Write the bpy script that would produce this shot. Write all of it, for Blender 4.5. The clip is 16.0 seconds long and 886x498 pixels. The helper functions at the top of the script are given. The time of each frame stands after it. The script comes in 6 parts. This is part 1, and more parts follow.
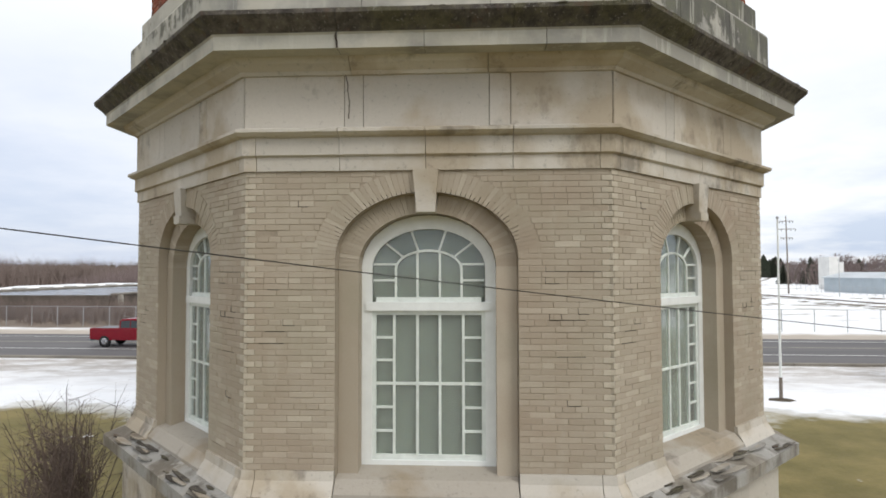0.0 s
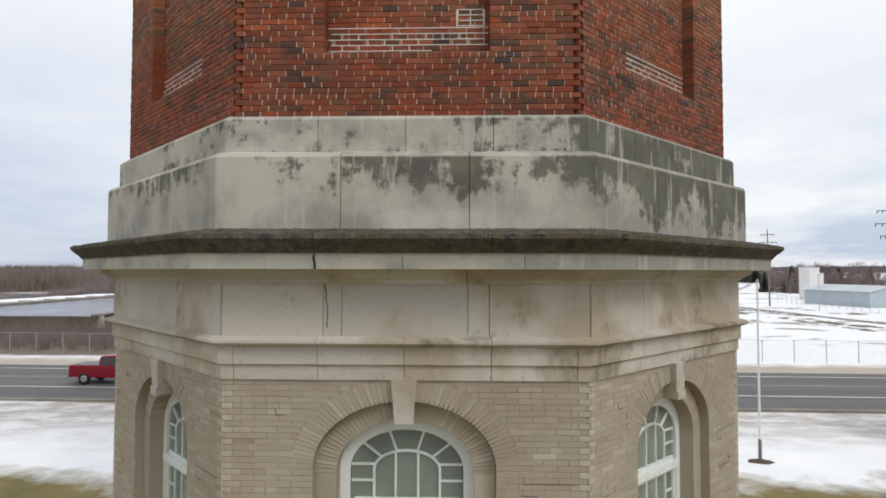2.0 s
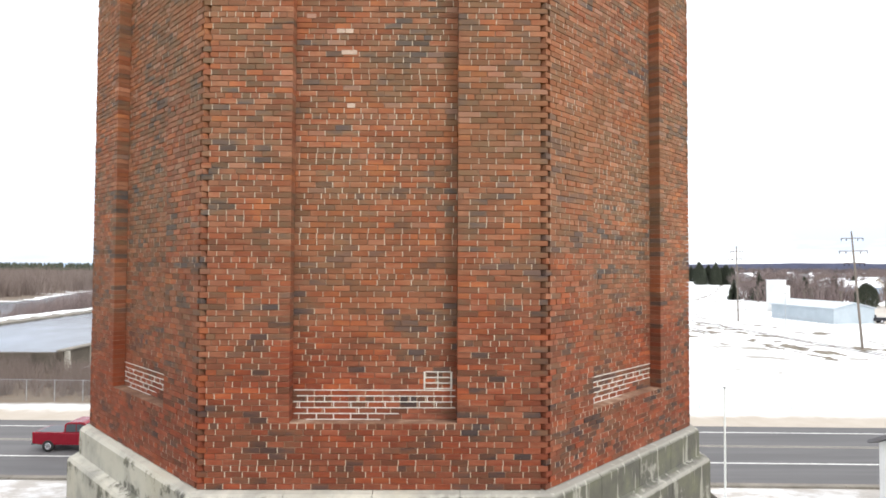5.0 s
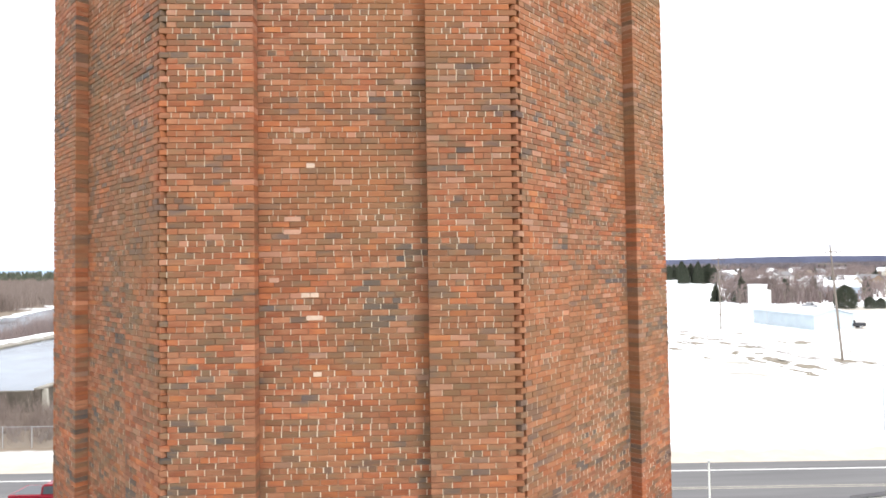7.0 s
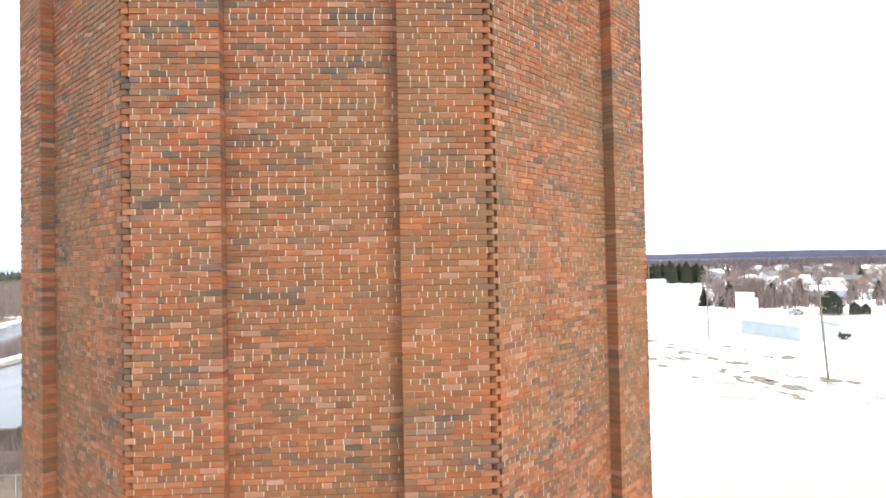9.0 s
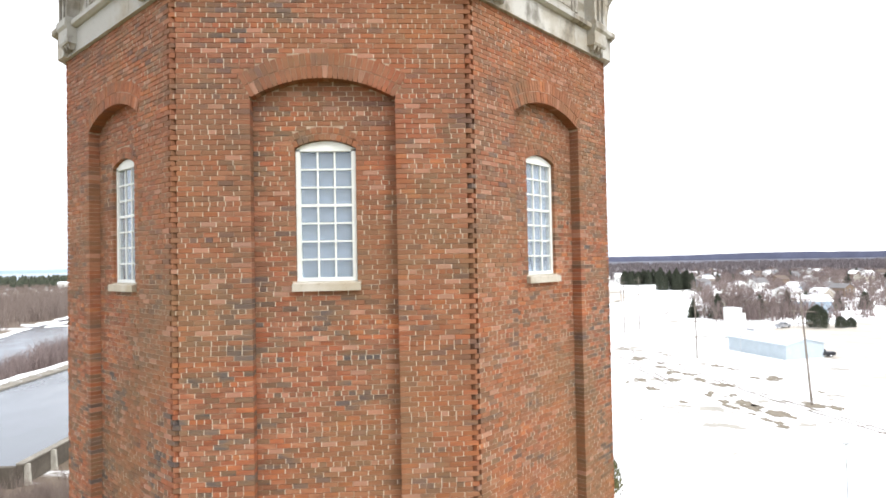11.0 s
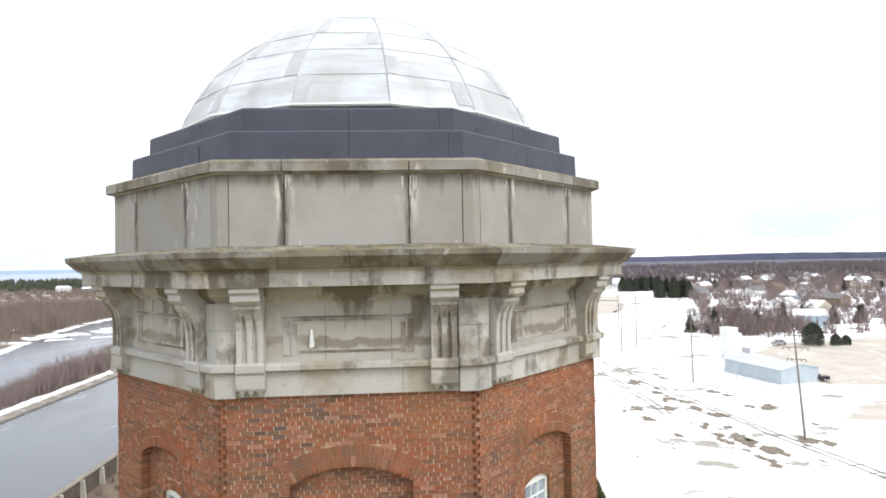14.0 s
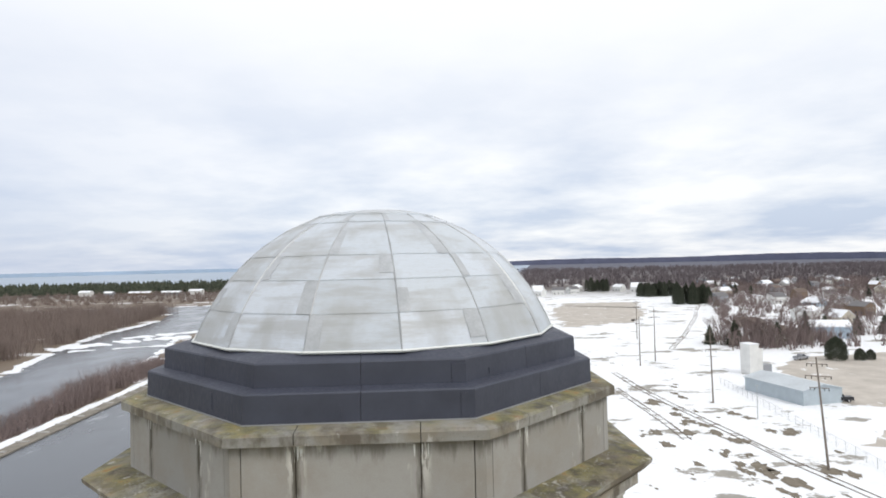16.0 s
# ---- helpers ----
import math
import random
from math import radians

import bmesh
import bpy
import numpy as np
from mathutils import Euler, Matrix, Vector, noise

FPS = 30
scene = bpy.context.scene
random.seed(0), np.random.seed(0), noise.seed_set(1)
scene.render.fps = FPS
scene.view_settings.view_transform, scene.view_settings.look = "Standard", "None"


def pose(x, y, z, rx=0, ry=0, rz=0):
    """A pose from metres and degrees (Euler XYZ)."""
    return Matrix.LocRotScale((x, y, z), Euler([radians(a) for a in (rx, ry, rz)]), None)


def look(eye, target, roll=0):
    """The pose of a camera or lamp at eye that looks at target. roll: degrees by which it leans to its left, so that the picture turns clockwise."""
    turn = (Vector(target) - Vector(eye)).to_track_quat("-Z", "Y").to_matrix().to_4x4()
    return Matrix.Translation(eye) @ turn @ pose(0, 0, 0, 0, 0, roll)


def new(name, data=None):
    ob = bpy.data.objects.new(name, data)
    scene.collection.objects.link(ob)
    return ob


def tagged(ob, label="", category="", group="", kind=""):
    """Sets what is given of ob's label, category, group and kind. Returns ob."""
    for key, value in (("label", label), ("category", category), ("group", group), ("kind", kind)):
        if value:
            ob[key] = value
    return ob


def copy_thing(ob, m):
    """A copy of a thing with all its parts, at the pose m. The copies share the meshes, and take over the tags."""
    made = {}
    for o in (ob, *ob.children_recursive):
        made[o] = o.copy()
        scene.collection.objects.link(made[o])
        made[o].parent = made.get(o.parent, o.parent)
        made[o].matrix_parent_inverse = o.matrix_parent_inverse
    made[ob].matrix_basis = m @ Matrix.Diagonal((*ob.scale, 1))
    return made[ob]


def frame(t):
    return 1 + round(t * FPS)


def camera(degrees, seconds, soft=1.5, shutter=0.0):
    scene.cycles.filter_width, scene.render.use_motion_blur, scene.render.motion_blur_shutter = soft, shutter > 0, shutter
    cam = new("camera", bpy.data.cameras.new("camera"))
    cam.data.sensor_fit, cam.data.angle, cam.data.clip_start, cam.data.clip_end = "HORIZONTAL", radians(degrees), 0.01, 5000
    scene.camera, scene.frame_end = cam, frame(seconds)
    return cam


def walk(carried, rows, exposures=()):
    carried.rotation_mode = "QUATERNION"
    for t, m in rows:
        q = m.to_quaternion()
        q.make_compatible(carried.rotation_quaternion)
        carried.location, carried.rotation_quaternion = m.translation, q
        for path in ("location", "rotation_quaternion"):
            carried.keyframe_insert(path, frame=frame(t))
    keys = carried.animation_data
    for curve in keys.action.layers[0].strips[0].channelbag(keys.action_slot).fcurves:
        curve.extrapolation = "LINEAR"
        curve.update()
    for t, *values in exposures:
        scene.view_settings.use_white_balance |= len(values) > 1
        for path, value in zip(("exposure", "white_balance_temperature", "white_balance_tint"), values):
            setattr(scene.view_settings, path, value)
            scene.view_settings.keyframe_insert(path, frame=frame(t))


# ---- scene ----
cam = camera(72.3, 16.0, soft=1.75)
PATH = [
    (0, (0.593, -12.596, 5.247), (0.486, -10.6, 5.319), -0.1),
    (0.5, (0.585, -12.493, 5.779), (0.494, -10.497, 5.854), -0.1),
    (1, (0.596, -12.528, 6.284), (0.515, -10.531, 6.357), -0.0),
    (1.5, (0.662, -12.612, 6.979), (0.591, -10.615, 7.052), -0.0),
    (2, (0.687, -12.681, 7.766), (0.626, -10.683, 7.84), 0.1),
    (2.5, (0.64, -12.72, 8.609), (0.59, -10.722, 8.684), 0.1),
    (3, (0.566, -12.756, 9.373), (0.53, -10.758, 9.449), 0.0),
    (3.5, (0.447, -12.793, 10.088), (0.424, -10.794, 10.162), 0.1),
    (6, (0.965, -12.672, 14.159), (1.013, -10.673, 14.211), -0.2),
    (6.5, (0.952, -12.596, 15.004), (1.012, -10.597, 15.059), -0.6),
    (7, (0.97, -12.543, 15.83), (1.039, -10.545, 15.885), -0.8),
    (7.5, (1.012, -12.473, 16.768), (1.091, -10.475, 16.82), -1.1),
    (8, (1.091, -12.487, 17.839), (1.178, -10.49, 17.884), -1.0),
    (8.5, (1.125, -12.487, 18.97), (1.22, -10.49, 19.014), -1.2),
    (9, (1.18, -12.396, 20.133), (1.282, -10.399, 20.172), -1.1),
    (9.5, (1.2, -12.426, 21.207), (1.312, -10.43, 21.249), -1.2),
    (10, (1.202, -12.54, 22.272), (1.322, -10.544, 22.314), -1.2),
    (12.5, (1.017, -16.176, 28.024), (1.152, -14.181, 28.066), -1.0),
    (13, (1.033, -16.19, 29.06), (1.172, -14.196, 29.1), -1.0),
    (13.5, (1.007, -15.983, 29.681), (1.148, -13.989, 29.724), -1.1),
    (14, (0.929, -15.644, 30.662), (1.063, -13.648, 30.703), -1.1),
    (14.5, (0.873, -15.517, 31.777), (0.996, -13.521, 31.82), -1.2),
    (15, (0.904, -15.455, 33.061), (1.013, -13.458, 33.099), -1.1),
    (15.5, (1.009, -15.547, 34.119), (1.103, -13.55, 34.161), -1.3),
    (16, (1.098, -15.66, 35.238), (1.178, -13.662, 35.282), -1.3),
]
walk(cam, [(t, look(eye, target, roll)) for t, eye, target, roll in PATH], exposures=[(0, 0.17), (1, 0.15), (2, -0.02), (3, 0.13), (3.5, 0.15), (4.7, 0.6), (6, 1.2), (10, 1.22), (12.5, 0.75), (13.5, 0.77), (14.5, 0.52), (16, 0.06)])

# ---- world and light ----
world = bpy.data.worlds.new("sky")
scene.world = world
world.use_nodes = True
wt = world.node_tree
for n in list(wt.nodes):
    wt.nodes.remove(n)


def wnode(kind, **kw):
    n = wt.nodes.new(kind)
    for k, v in kw.items():
        n.inputs[k].default_value = v
    return n


sky = wnode("ShaderNodeTexSky")
sky.sky_type, sky.sun_disc = "NISHITA", False
sky.sun_elevation, sky.sun_rotation = radians(47), radians(140)
sky_geo = wnode("ShaderNodeTexCoord")
sky_sep = wnode("ShaderNodeSeparateXYZ")
wt.links.new(sky_geo.outputs["Generated"], sky_sep.inputs[0])
# cloud sheet: direction divided by height above the horizon gives flat layers in perspective
lift = wnode("ShaderNodeMath")
lift.operation = "ADD"
lift.inputs[1].default_value = 0.16
wt.links.new(sky_sep.outputs["Z"], lift.inputs[0])
lift_max = wnode("ShaderNodeMath")
lift_max.operation = "MAXIMUM"
lift_max.inputs[1].default_value = 0.05
wt.links.new(lift.outputs[0], lift_max.inputs[0])
flat = wnode("ShaderNodeVectorMath")
flat.operation = "DIVIDE"
wt.links.new(sky_geo.outputs["Generated"], flat.inputs[0])
comb = wnode("ShaderNodeCombineXYZ")
comb.inputs[2].default_value = 1.0
wt.links.new(lift_max.outputs[0], comb.inputs[0])
wt.links.new(lift_max.outputs[0], comb.inputs[1])
wt.links.new(comb.outputs[0], flat.inputs[1])
cloud = wnode("ShaderNodeTexNoise", Scale=0.9, Detail=6.0, Roughness=0.55)
wt.links.new(flat.outputs[0], cloud.inputs["Vector"])
cloud_ramp = wnode("ShaderNodeValToRGB")
cloud_ramp.color_ramp.elements[0].position, cloud_ramp.color_ramp.elements[0].color = 0.38, (0.50, 0.59, 0.76, 1)
cloud_ramp.color_ramp.elements[1].position, cloud_ramp.color_ramp.elements[1].color = 0.62, (0.97, 0.98, 1.0, 1)
wt.links.new(cloud.outputs["Fac"], cloud_ramp.inputs[0])
# the overcast is brighter overhead than at the horizon
high = wnode("ShaderNodeMapRange")
high.inputs["From Min"].default_value, high.inputs["From Max"].default_value = 0.0, 0.4
high.inputs["To Min"].default_value, high.inputs["To Max"].default_value = 0.0, 1.0
wt.links.new(sky_sep.outputs["Z"], high.inputs["Value"])
sheet = wnode("ShaderNodeMix")
sheet.data_type = "RGBA"
sheet.inputs[7].default_value = (1.03, 1.04, 1.06, 1)
wt.links.new(high.outputs[0], sheet.inputs[0])
wt.links.new(cloud_ramp.outputs[0], sheet.inputs[6])
# a heavier blue-grey bank stands low over the lake
side = wnode("ShaderNodeMapRange")
side.inputs["From Min"].default_value, side.inputs["From Max"].default_value = -0.12, -0.55
side.inputs["To Min"].default_value, side.inputs["To Max"].default_value = 0.0, 0.62
wt.links.new(sky_sep.outputs["X"], side.inputs["Value"])
low = wnode("ShaderNodeMapRange")
low.inputs["From Min"].default_value, low.inputs["From Max"].default_value = 0.42, 0.05
low.inputs["To Min"].default_value, low.inputs["To Max"].default_value = 0.0, 1.0
wt.links.new(sky_sep.outputs["Z"], low.inputs["Value"])
bank = wnode("ShaderNodeMath")
bank.operation = "MULTIPLY"
wt.links.new(side.outputs[0], bank.inputs[0])
wt.links.new(low.outputs[0], bank.inputs[1])
heavy = wnode("ShaderNodeMix")
heavy.data_type = "RGBA"
heavy.inputs[7].default_value = (0.55, 0.61, 0.76, 1)
wt.links.new(bank.outputs[0], heavy.inputs[0])
wt.links.new(sheet.outputs[2], heavy.inputs[6])
bg_cloud = wnode("ShaderNodeBackground", Strength=0.92)
wt.links.new(heavy.outputs[2], bg_cloud.inputs[0])
bg_sky = wnode("ShaderNodeBackground", Strength=0.012)
wt.links.new(sky.outputs[0], bg_sky.inputs[0])
both = wnode("ShaderNodeAddShader")
wt.links.new(bg_cloud.outputs[0], both.inputs[0])
wt.links.new(bg_sky.outputs[0], both.inputs[1])
wt.links.new(both.outputs[0], wnode("ShaderNodeOutputWorld").inputs[0])

sun = new("sun", bpy.data.lights.new("sun", "SUN"))
sun.data.energy, sun.data.angle, sun.data.color = 1.12, radians(20), (1.0, 0.96, 0.9)
sun.matrix_world = look((25, -30, 42), (0, 0, 0))

# ---- materials ----


class Mat:
    """A small builder of node materials."""

    def __init__(self, name, rough=0.8, metal=0.0, spec=0.3):
        self.m = bpy.data.materials.new(name)
        self.m.use_nodes = True
        self.t = self.m.node_tree
        self.b = self.t.nodes["Principled BSDF"]
        self.b.inputs["Roughness"].default_value = rough
        self.b.inputs["Metallic"].default_value = metal
        self.b.inputs["Specular IOR Level"].default_value = spec
        self.geo = self.t.nodes.new("ShaderNodeNewGeometry")
        self.pos = self.geo.outputs["Position"]

    def put(self, socket, value):
        if hasattr(value, "is_output"):
            self.t.links.new(value, socket)
        elif isinstance(value, tuple) and len(value) == 3 and socket.type == "RGBA":
            socket.default_value = (*value, 1)
        else:
            socket.default_value = value

    def math(self, op, a, b=0.0, clamp=False):
        n = self.t.nodes.new("ShaderNodeMath")
        n.operation, n.use_clamp = op, clamp
        self.put(n.inputs[0], a)
        self.put(n.inputs[1], b)
        return n.outputs[0]

    def vec(self, scale):
        n = self.t.nodes.new("ShaderNodeVectorMath")
        n.operation = "MULTIPLY"
        self.put(n.inputs[0], self.pos)
        n.inputs[1].default_value = scale
        return n.outputs[0]

    def noise(self, scale, detail=4.0, rough=0.55, stretch=None):
        n = self.t.nodes.new("ShaderNodeTexNoise")
        self.put(n.inputs["Vector"], self.vec(stretch) if stretch else self.pos)
        n.inputs["Scale"].default_value, n.inputs["Detail"].default_value, n.inputs["Roughness"].default_value = scale, detail, rough
        return n.outputs["Fac"]

    def ramp(self, fac, stops, constant=False):
        n = self.t.nodes.new("ShaderNodeValToRGB")
        r = n.color_ramp
        r.interpolation = "CONSTANT" if constant else "LINEAR"
        while len(r.elements) < len(stops):
            r.elements.new(0.5)
        for e, (p, c) in zip(r.elements, stops):
            e.position = p
            e.color = (*c, 1) if isinstance(c, tuple) else (c, c, c, 1)
        self.put(n.inputs[0], fac)
        return n.outputs[0]

    def mix(self, fac, a, b, mode="MIX"):
        n = self.t.nodes.new("ShaderNodeMix")
        n.data_type, n.blend_type = "RGBA", mode
        self.put(n.inputs[0], fac)
        self.put(n.inputs[6], a)
        self.put(n.inputs[7], b)
        return n.outputs[2]

    def axis(self):
        n = self.t.nodes.new("ShaderNodeSeparateXYZ")
        self.put(n.inputs[0], self.pos)
        return n.outputs

    def span(self, v, a, b):
        """0 below a, 1 above b (or the other way round when a > b)."""
        n = self.t.nodes.new("ShaderNodeMapRange")
        self.put(n.inputs["Value"], v)
        if a < b:
            n.inputs["From Min"].default_value, n.inputs["From Max"].default_value = a, b
        else:
            n.inputs["From Min"].default_value, n.inputs["From Max"].default_value = b, a
            n.inputs["To Min"].default_value, n.inputs["To Max"].default_value = 1.0, 0.0
        return n.outputs[0]

    def island(self):
        """A random number of each piece: by island in joined meshes, by object in single ones."""
        info = self.t.nodes.new("ShaderNodeObjectInfo")
        return self.math("FRACT", self.math("ADD", self.geo.outputs["Random Per Island"], info.outputs["Random"]))

    def color(self, c):
        self.put(self.b.inputs["Base Color"], c)
        return self

    def rough(self, v):
        self.put(self.b.inputs["Roughness"], v)
        return self

    def bump(self, height, strength=0.3, distance=0.01):
        n = self.t.nodes.new("ShaderNodeBump")
        n.inputs["Strength"].default_value, n.inputs["Distance"].default_value = strength, distance
        self.put(n.inputs["Height"], height)
        self.t.links.new(n.outputs[0], self.b.inputs["Normal"])
        return self


def plain(name, c, rough=0.7, metal=0.0, vary=0.25, scale=3.0, bump=0.0):
    m = Mat(name, rough, metal)
    a = m.noise(scale, 5.0)
    b = m.noise(scale * 11, 3.0)
    f = m.math("ADD", m.math("MULTIPLY", a, 0.65), m.math("MULTIPLY", b, 0.35))
    lo = tuple(x * (1 - vary) for x in c)
    hi = tuple(min(1.0, x * (1 + vary)) for x in c)
    m.color(m.ramp(f, [(0.3, lo), (0.7, hi)]))
    if bump:
        m.bump(b, bump, 0.01)
    return m.m


def red_brick_material():
    m = Mat("red_brick", 0.85)
    r = m.island()
    # batches of like bricks lie in runs along the courses
    batch = m.noise(1.15, 4.0, 0.62, (1, 1, 3.4))
    wide = m.noise(0.42, 3.0, 0.6, (1, 1, 1.5))
    f = m.math("ADD", m.math("MULTIPLY", r, 0.62), m.math("MULTIPLY", m.math("SUBTRACT", batch, 0.5), 1.35))
    f = m.math("ADD", f, m.math("ADD", 0.2, m.math("MULTIPLY", m.math("SUBTRACT", wide, 0.5), 0.5)), True)
    x, y, z = m.axis()
    c = m.ramp(f, [(0.0, (0.5, 0.2, 0.085)), (0.14, (0.43, 0.148, 0.063)), (0.3, (0.3, 0.1, 0.052)), (0.44, (0.38, 0.175, 0.1)),
                   (0.58, (0.255, 0.108, 0.064)), (0.72, (0.225, 0.135, 0.08)), (0.86, (0.125, 0.1, 0.088)), (1.0, (0.082, 0.08, 0.084))])
    # each brick fired a little lighter or darker
    fire = m.math("FRACT", m.math("MULTIPLY", r, 7.77))
    c = m.mix(1.0, c, m.ramp(fire, [(0.0, (0.68, 0.67, 0.66)), (1.0, (1.12, 1.12, 1.12))]), "MULTIPLY")
    brown = m.math("MULTIPLY", m.span(m.noise(0.45, 4.0, 0.6), 0.42, 0.62), m.span(z, 9.0, 17.0))
    c = m.mix(m.math("MULTIPLY", brown, 0.6), c, (0.215, 0.125, 0.062))
    glow = m.noise(0.35, 2.0)
    c = m.mix(m.span(glow, 0.45, 0.75), c, m.mix(0.35, c, (0.38, 0.13, 0.045)))
    # deeper red at the shaft's foot: a lower exposure put into the brick colour
    damp_dim = m.span(m.math("ADD", z, m.math("MULTIPLY", m.math("SUBTRACT", wide, 0.5), 5.0)), 13.2, 10.4)
    c = m.mix(m.math("MULTIPLY", damp_dim, 0.9), c, m.mix(1.0, c, (0.72, 0.45, 0.41), "MULTIPLY"))
    aged = m.math("MULTIPLY", m.span(z, 22.0, 26.5), m.span(m.noise(0.8, 4.0, 0.6), 0.6, 0.42))
    c = m.mix(m.math("MULTIPLY", aged, 0.55), c, m.mix(0.6, c, (0.215, 0.075, 0.048)))
    grain = m.noise(60.0, 3.0)
    c = m.mix(m.math("MULTIPLY", grain, 0.35), c, m.mix(0.5, c, (0.03, 0.02, 0.018)))
    pale = m.math("MULTIPLY", m.span(m.math("FRACT", m.math("MULTIPLY", r, 17.31)), 0.95, 0.97), m.span(z, 11.0, 16.0))
    c = m.mix(m.math("MULTIPLY", pale, 0.5), c, (0.45, 0.25, 0.18))
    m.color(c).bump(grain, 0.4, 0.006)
    return m.m


def tan_brick_material():
    m = Mat("tan_brick", 0.85)
    r = m.island()
    c = m.ramp(r, [(0.0, (0.375, 0.325, 0.253)), (0.5, (0.405, 0.352, 0.277)), (0.88, (0.43, 0.378, 0.3)), (1.0, (0.5, 0.445, 0.36))])
    big = m.noise(0.55, 4.0)
    c = m.mix(m.span(big, 0.45, 0.72), c, m.mix(0.5, c, (0.275, 0.185, 0.125)))
    green = m.noise(0.75, 5.0, 0.6)
    c = m.mix(m.math("MULTIPLY", m.span(green, 0.5, 0.66), 0.35), c, (0.31, 0.29, 0.21))
    wash = m.noise(2.4, 5.0, 0.65, (1, 1, 0.35))
    c = m.mix(m.math("MULTIPLY", m.span(wash, 0.58, 0.7), 0.35), c, (0.47, 0.43, 0.35))
    grain = m.noise(45.0, 3.0)
    c = m.mix(m.math("MULTIPLY", grain, 0.25), c, (0.2, 0.15, 0.1))
    m.color(c).bump(grain, 0.3, 0.005)
    return m.m


def limestone_material(name, base, dirt, algae, lime=0.0):
    """Weathered limestone: grain, soft blotches, dark run-off streaks and algae."""
    m = Mat(name, 0.88)
    r = m.island()
    c = m.ramp(r, [(0.0, tuple(x * 0.86 for x in base)), (1.0, tuple(min(0.85, x * 1.1) for x in base))])
    warm = m.noise(0.8, 4.0)
    c = m.mix(m.span(m.math("ADD", warm, m.math("MULTIPLY", m.math("SUBTRACT", r, 0.5), 0.12)), 0.47, 0.6), c, m.mix(0.8, c, (base[0] * 0.7, base[1] * 0.62, base[2] * 0.5)))
    streak = m.noise(2.3, 6.0, 0.66, (1.0, 1.0, 0.26))
    blot = m.noise(2.1, 6.0, 0.68)
    patch = m.noise(0.85, 4.0, 0.6)
    mask = m.math("ADD", m.math("MULTIPLY", streak, 0.34), m.math("MULTIPLY", blot, 0.3))
    mask = m.math("ADD", mask, m.math("MULTIPLY", patch, 0.36))
    mask = m.math("ADD", mask, m.math("MULTIPLY", m.math("SUBTRACT", r, 0.5), 0.09))
    d = m.span(mask, 0.64 - 0.19 * dirt, 0.69 - 0.15 * dirt)
    c = m.mix(m.math("MULTIPLY", d, min(0.9, 0.35 + 0.6 * dirt)), c, m.mix(warm, (0.085, 0.074, 0.058), (0.17, 0.145, 0.115)))
    if algae:
        tops = m.t.nodes.new("ShaderNodeSeparateXYZ")
        m.put(tops.inputs[0], m.geo.outputs["Normal"])
        up = m.math("ADD", m.span(tops.outputs[2], 0.35, 0.9), 0.1, True)
        g = m.math("MULTIPLY", m.span(m.noise(1.1, 6.0, 0.65), 0.36, 0.6), up)
        moss = m.ramp(m.noise(2.6, 5.0), [(0.34, (0.06, 0.05, 0.035)), (0.45, (0.13, 0.12, 0.055)), (0.55, (0.22, 0.2, 0.085)), (0.62, (0.27, 0.22, 0.09)), (0.7, (0.3, 0.165, 0.04))])
        c = m.mix(m.math("MULTIPLY", g, algae), c, moss)
    if lime:
        w = m.span(m.noise(3.4, 5.0, 0.62, (1, 1, 0.3)), 0.62, 0.68)
        c = m.mix(m.math("MULTIPLY", w, lime), c, (0.68, 0.67, 0.63))
    grain = m.noise(38.0, 4.0)
    c = m.mix(m.math("MULTIPLY", grain, 0.3), c, m.mix(0.5, c, (0.08, 0.075, 0.06)))
    pits = m.span(m.noise(13.0, 5.0, 0.75), 0.58, 0.66)
    c = m.mix(m.math("MULTIPLY", pits, 0.25 + 0.3 * dirt), c, m.mix(0.62, c, (0.07, 0.066, 0.055)))
    m.color(c).bump(m.math("SUBTRACT", m.math("ADD", grain, m.math("MULTIPLY", blot, 0.8)), pits), 0.4, 0.012)
    return m.m


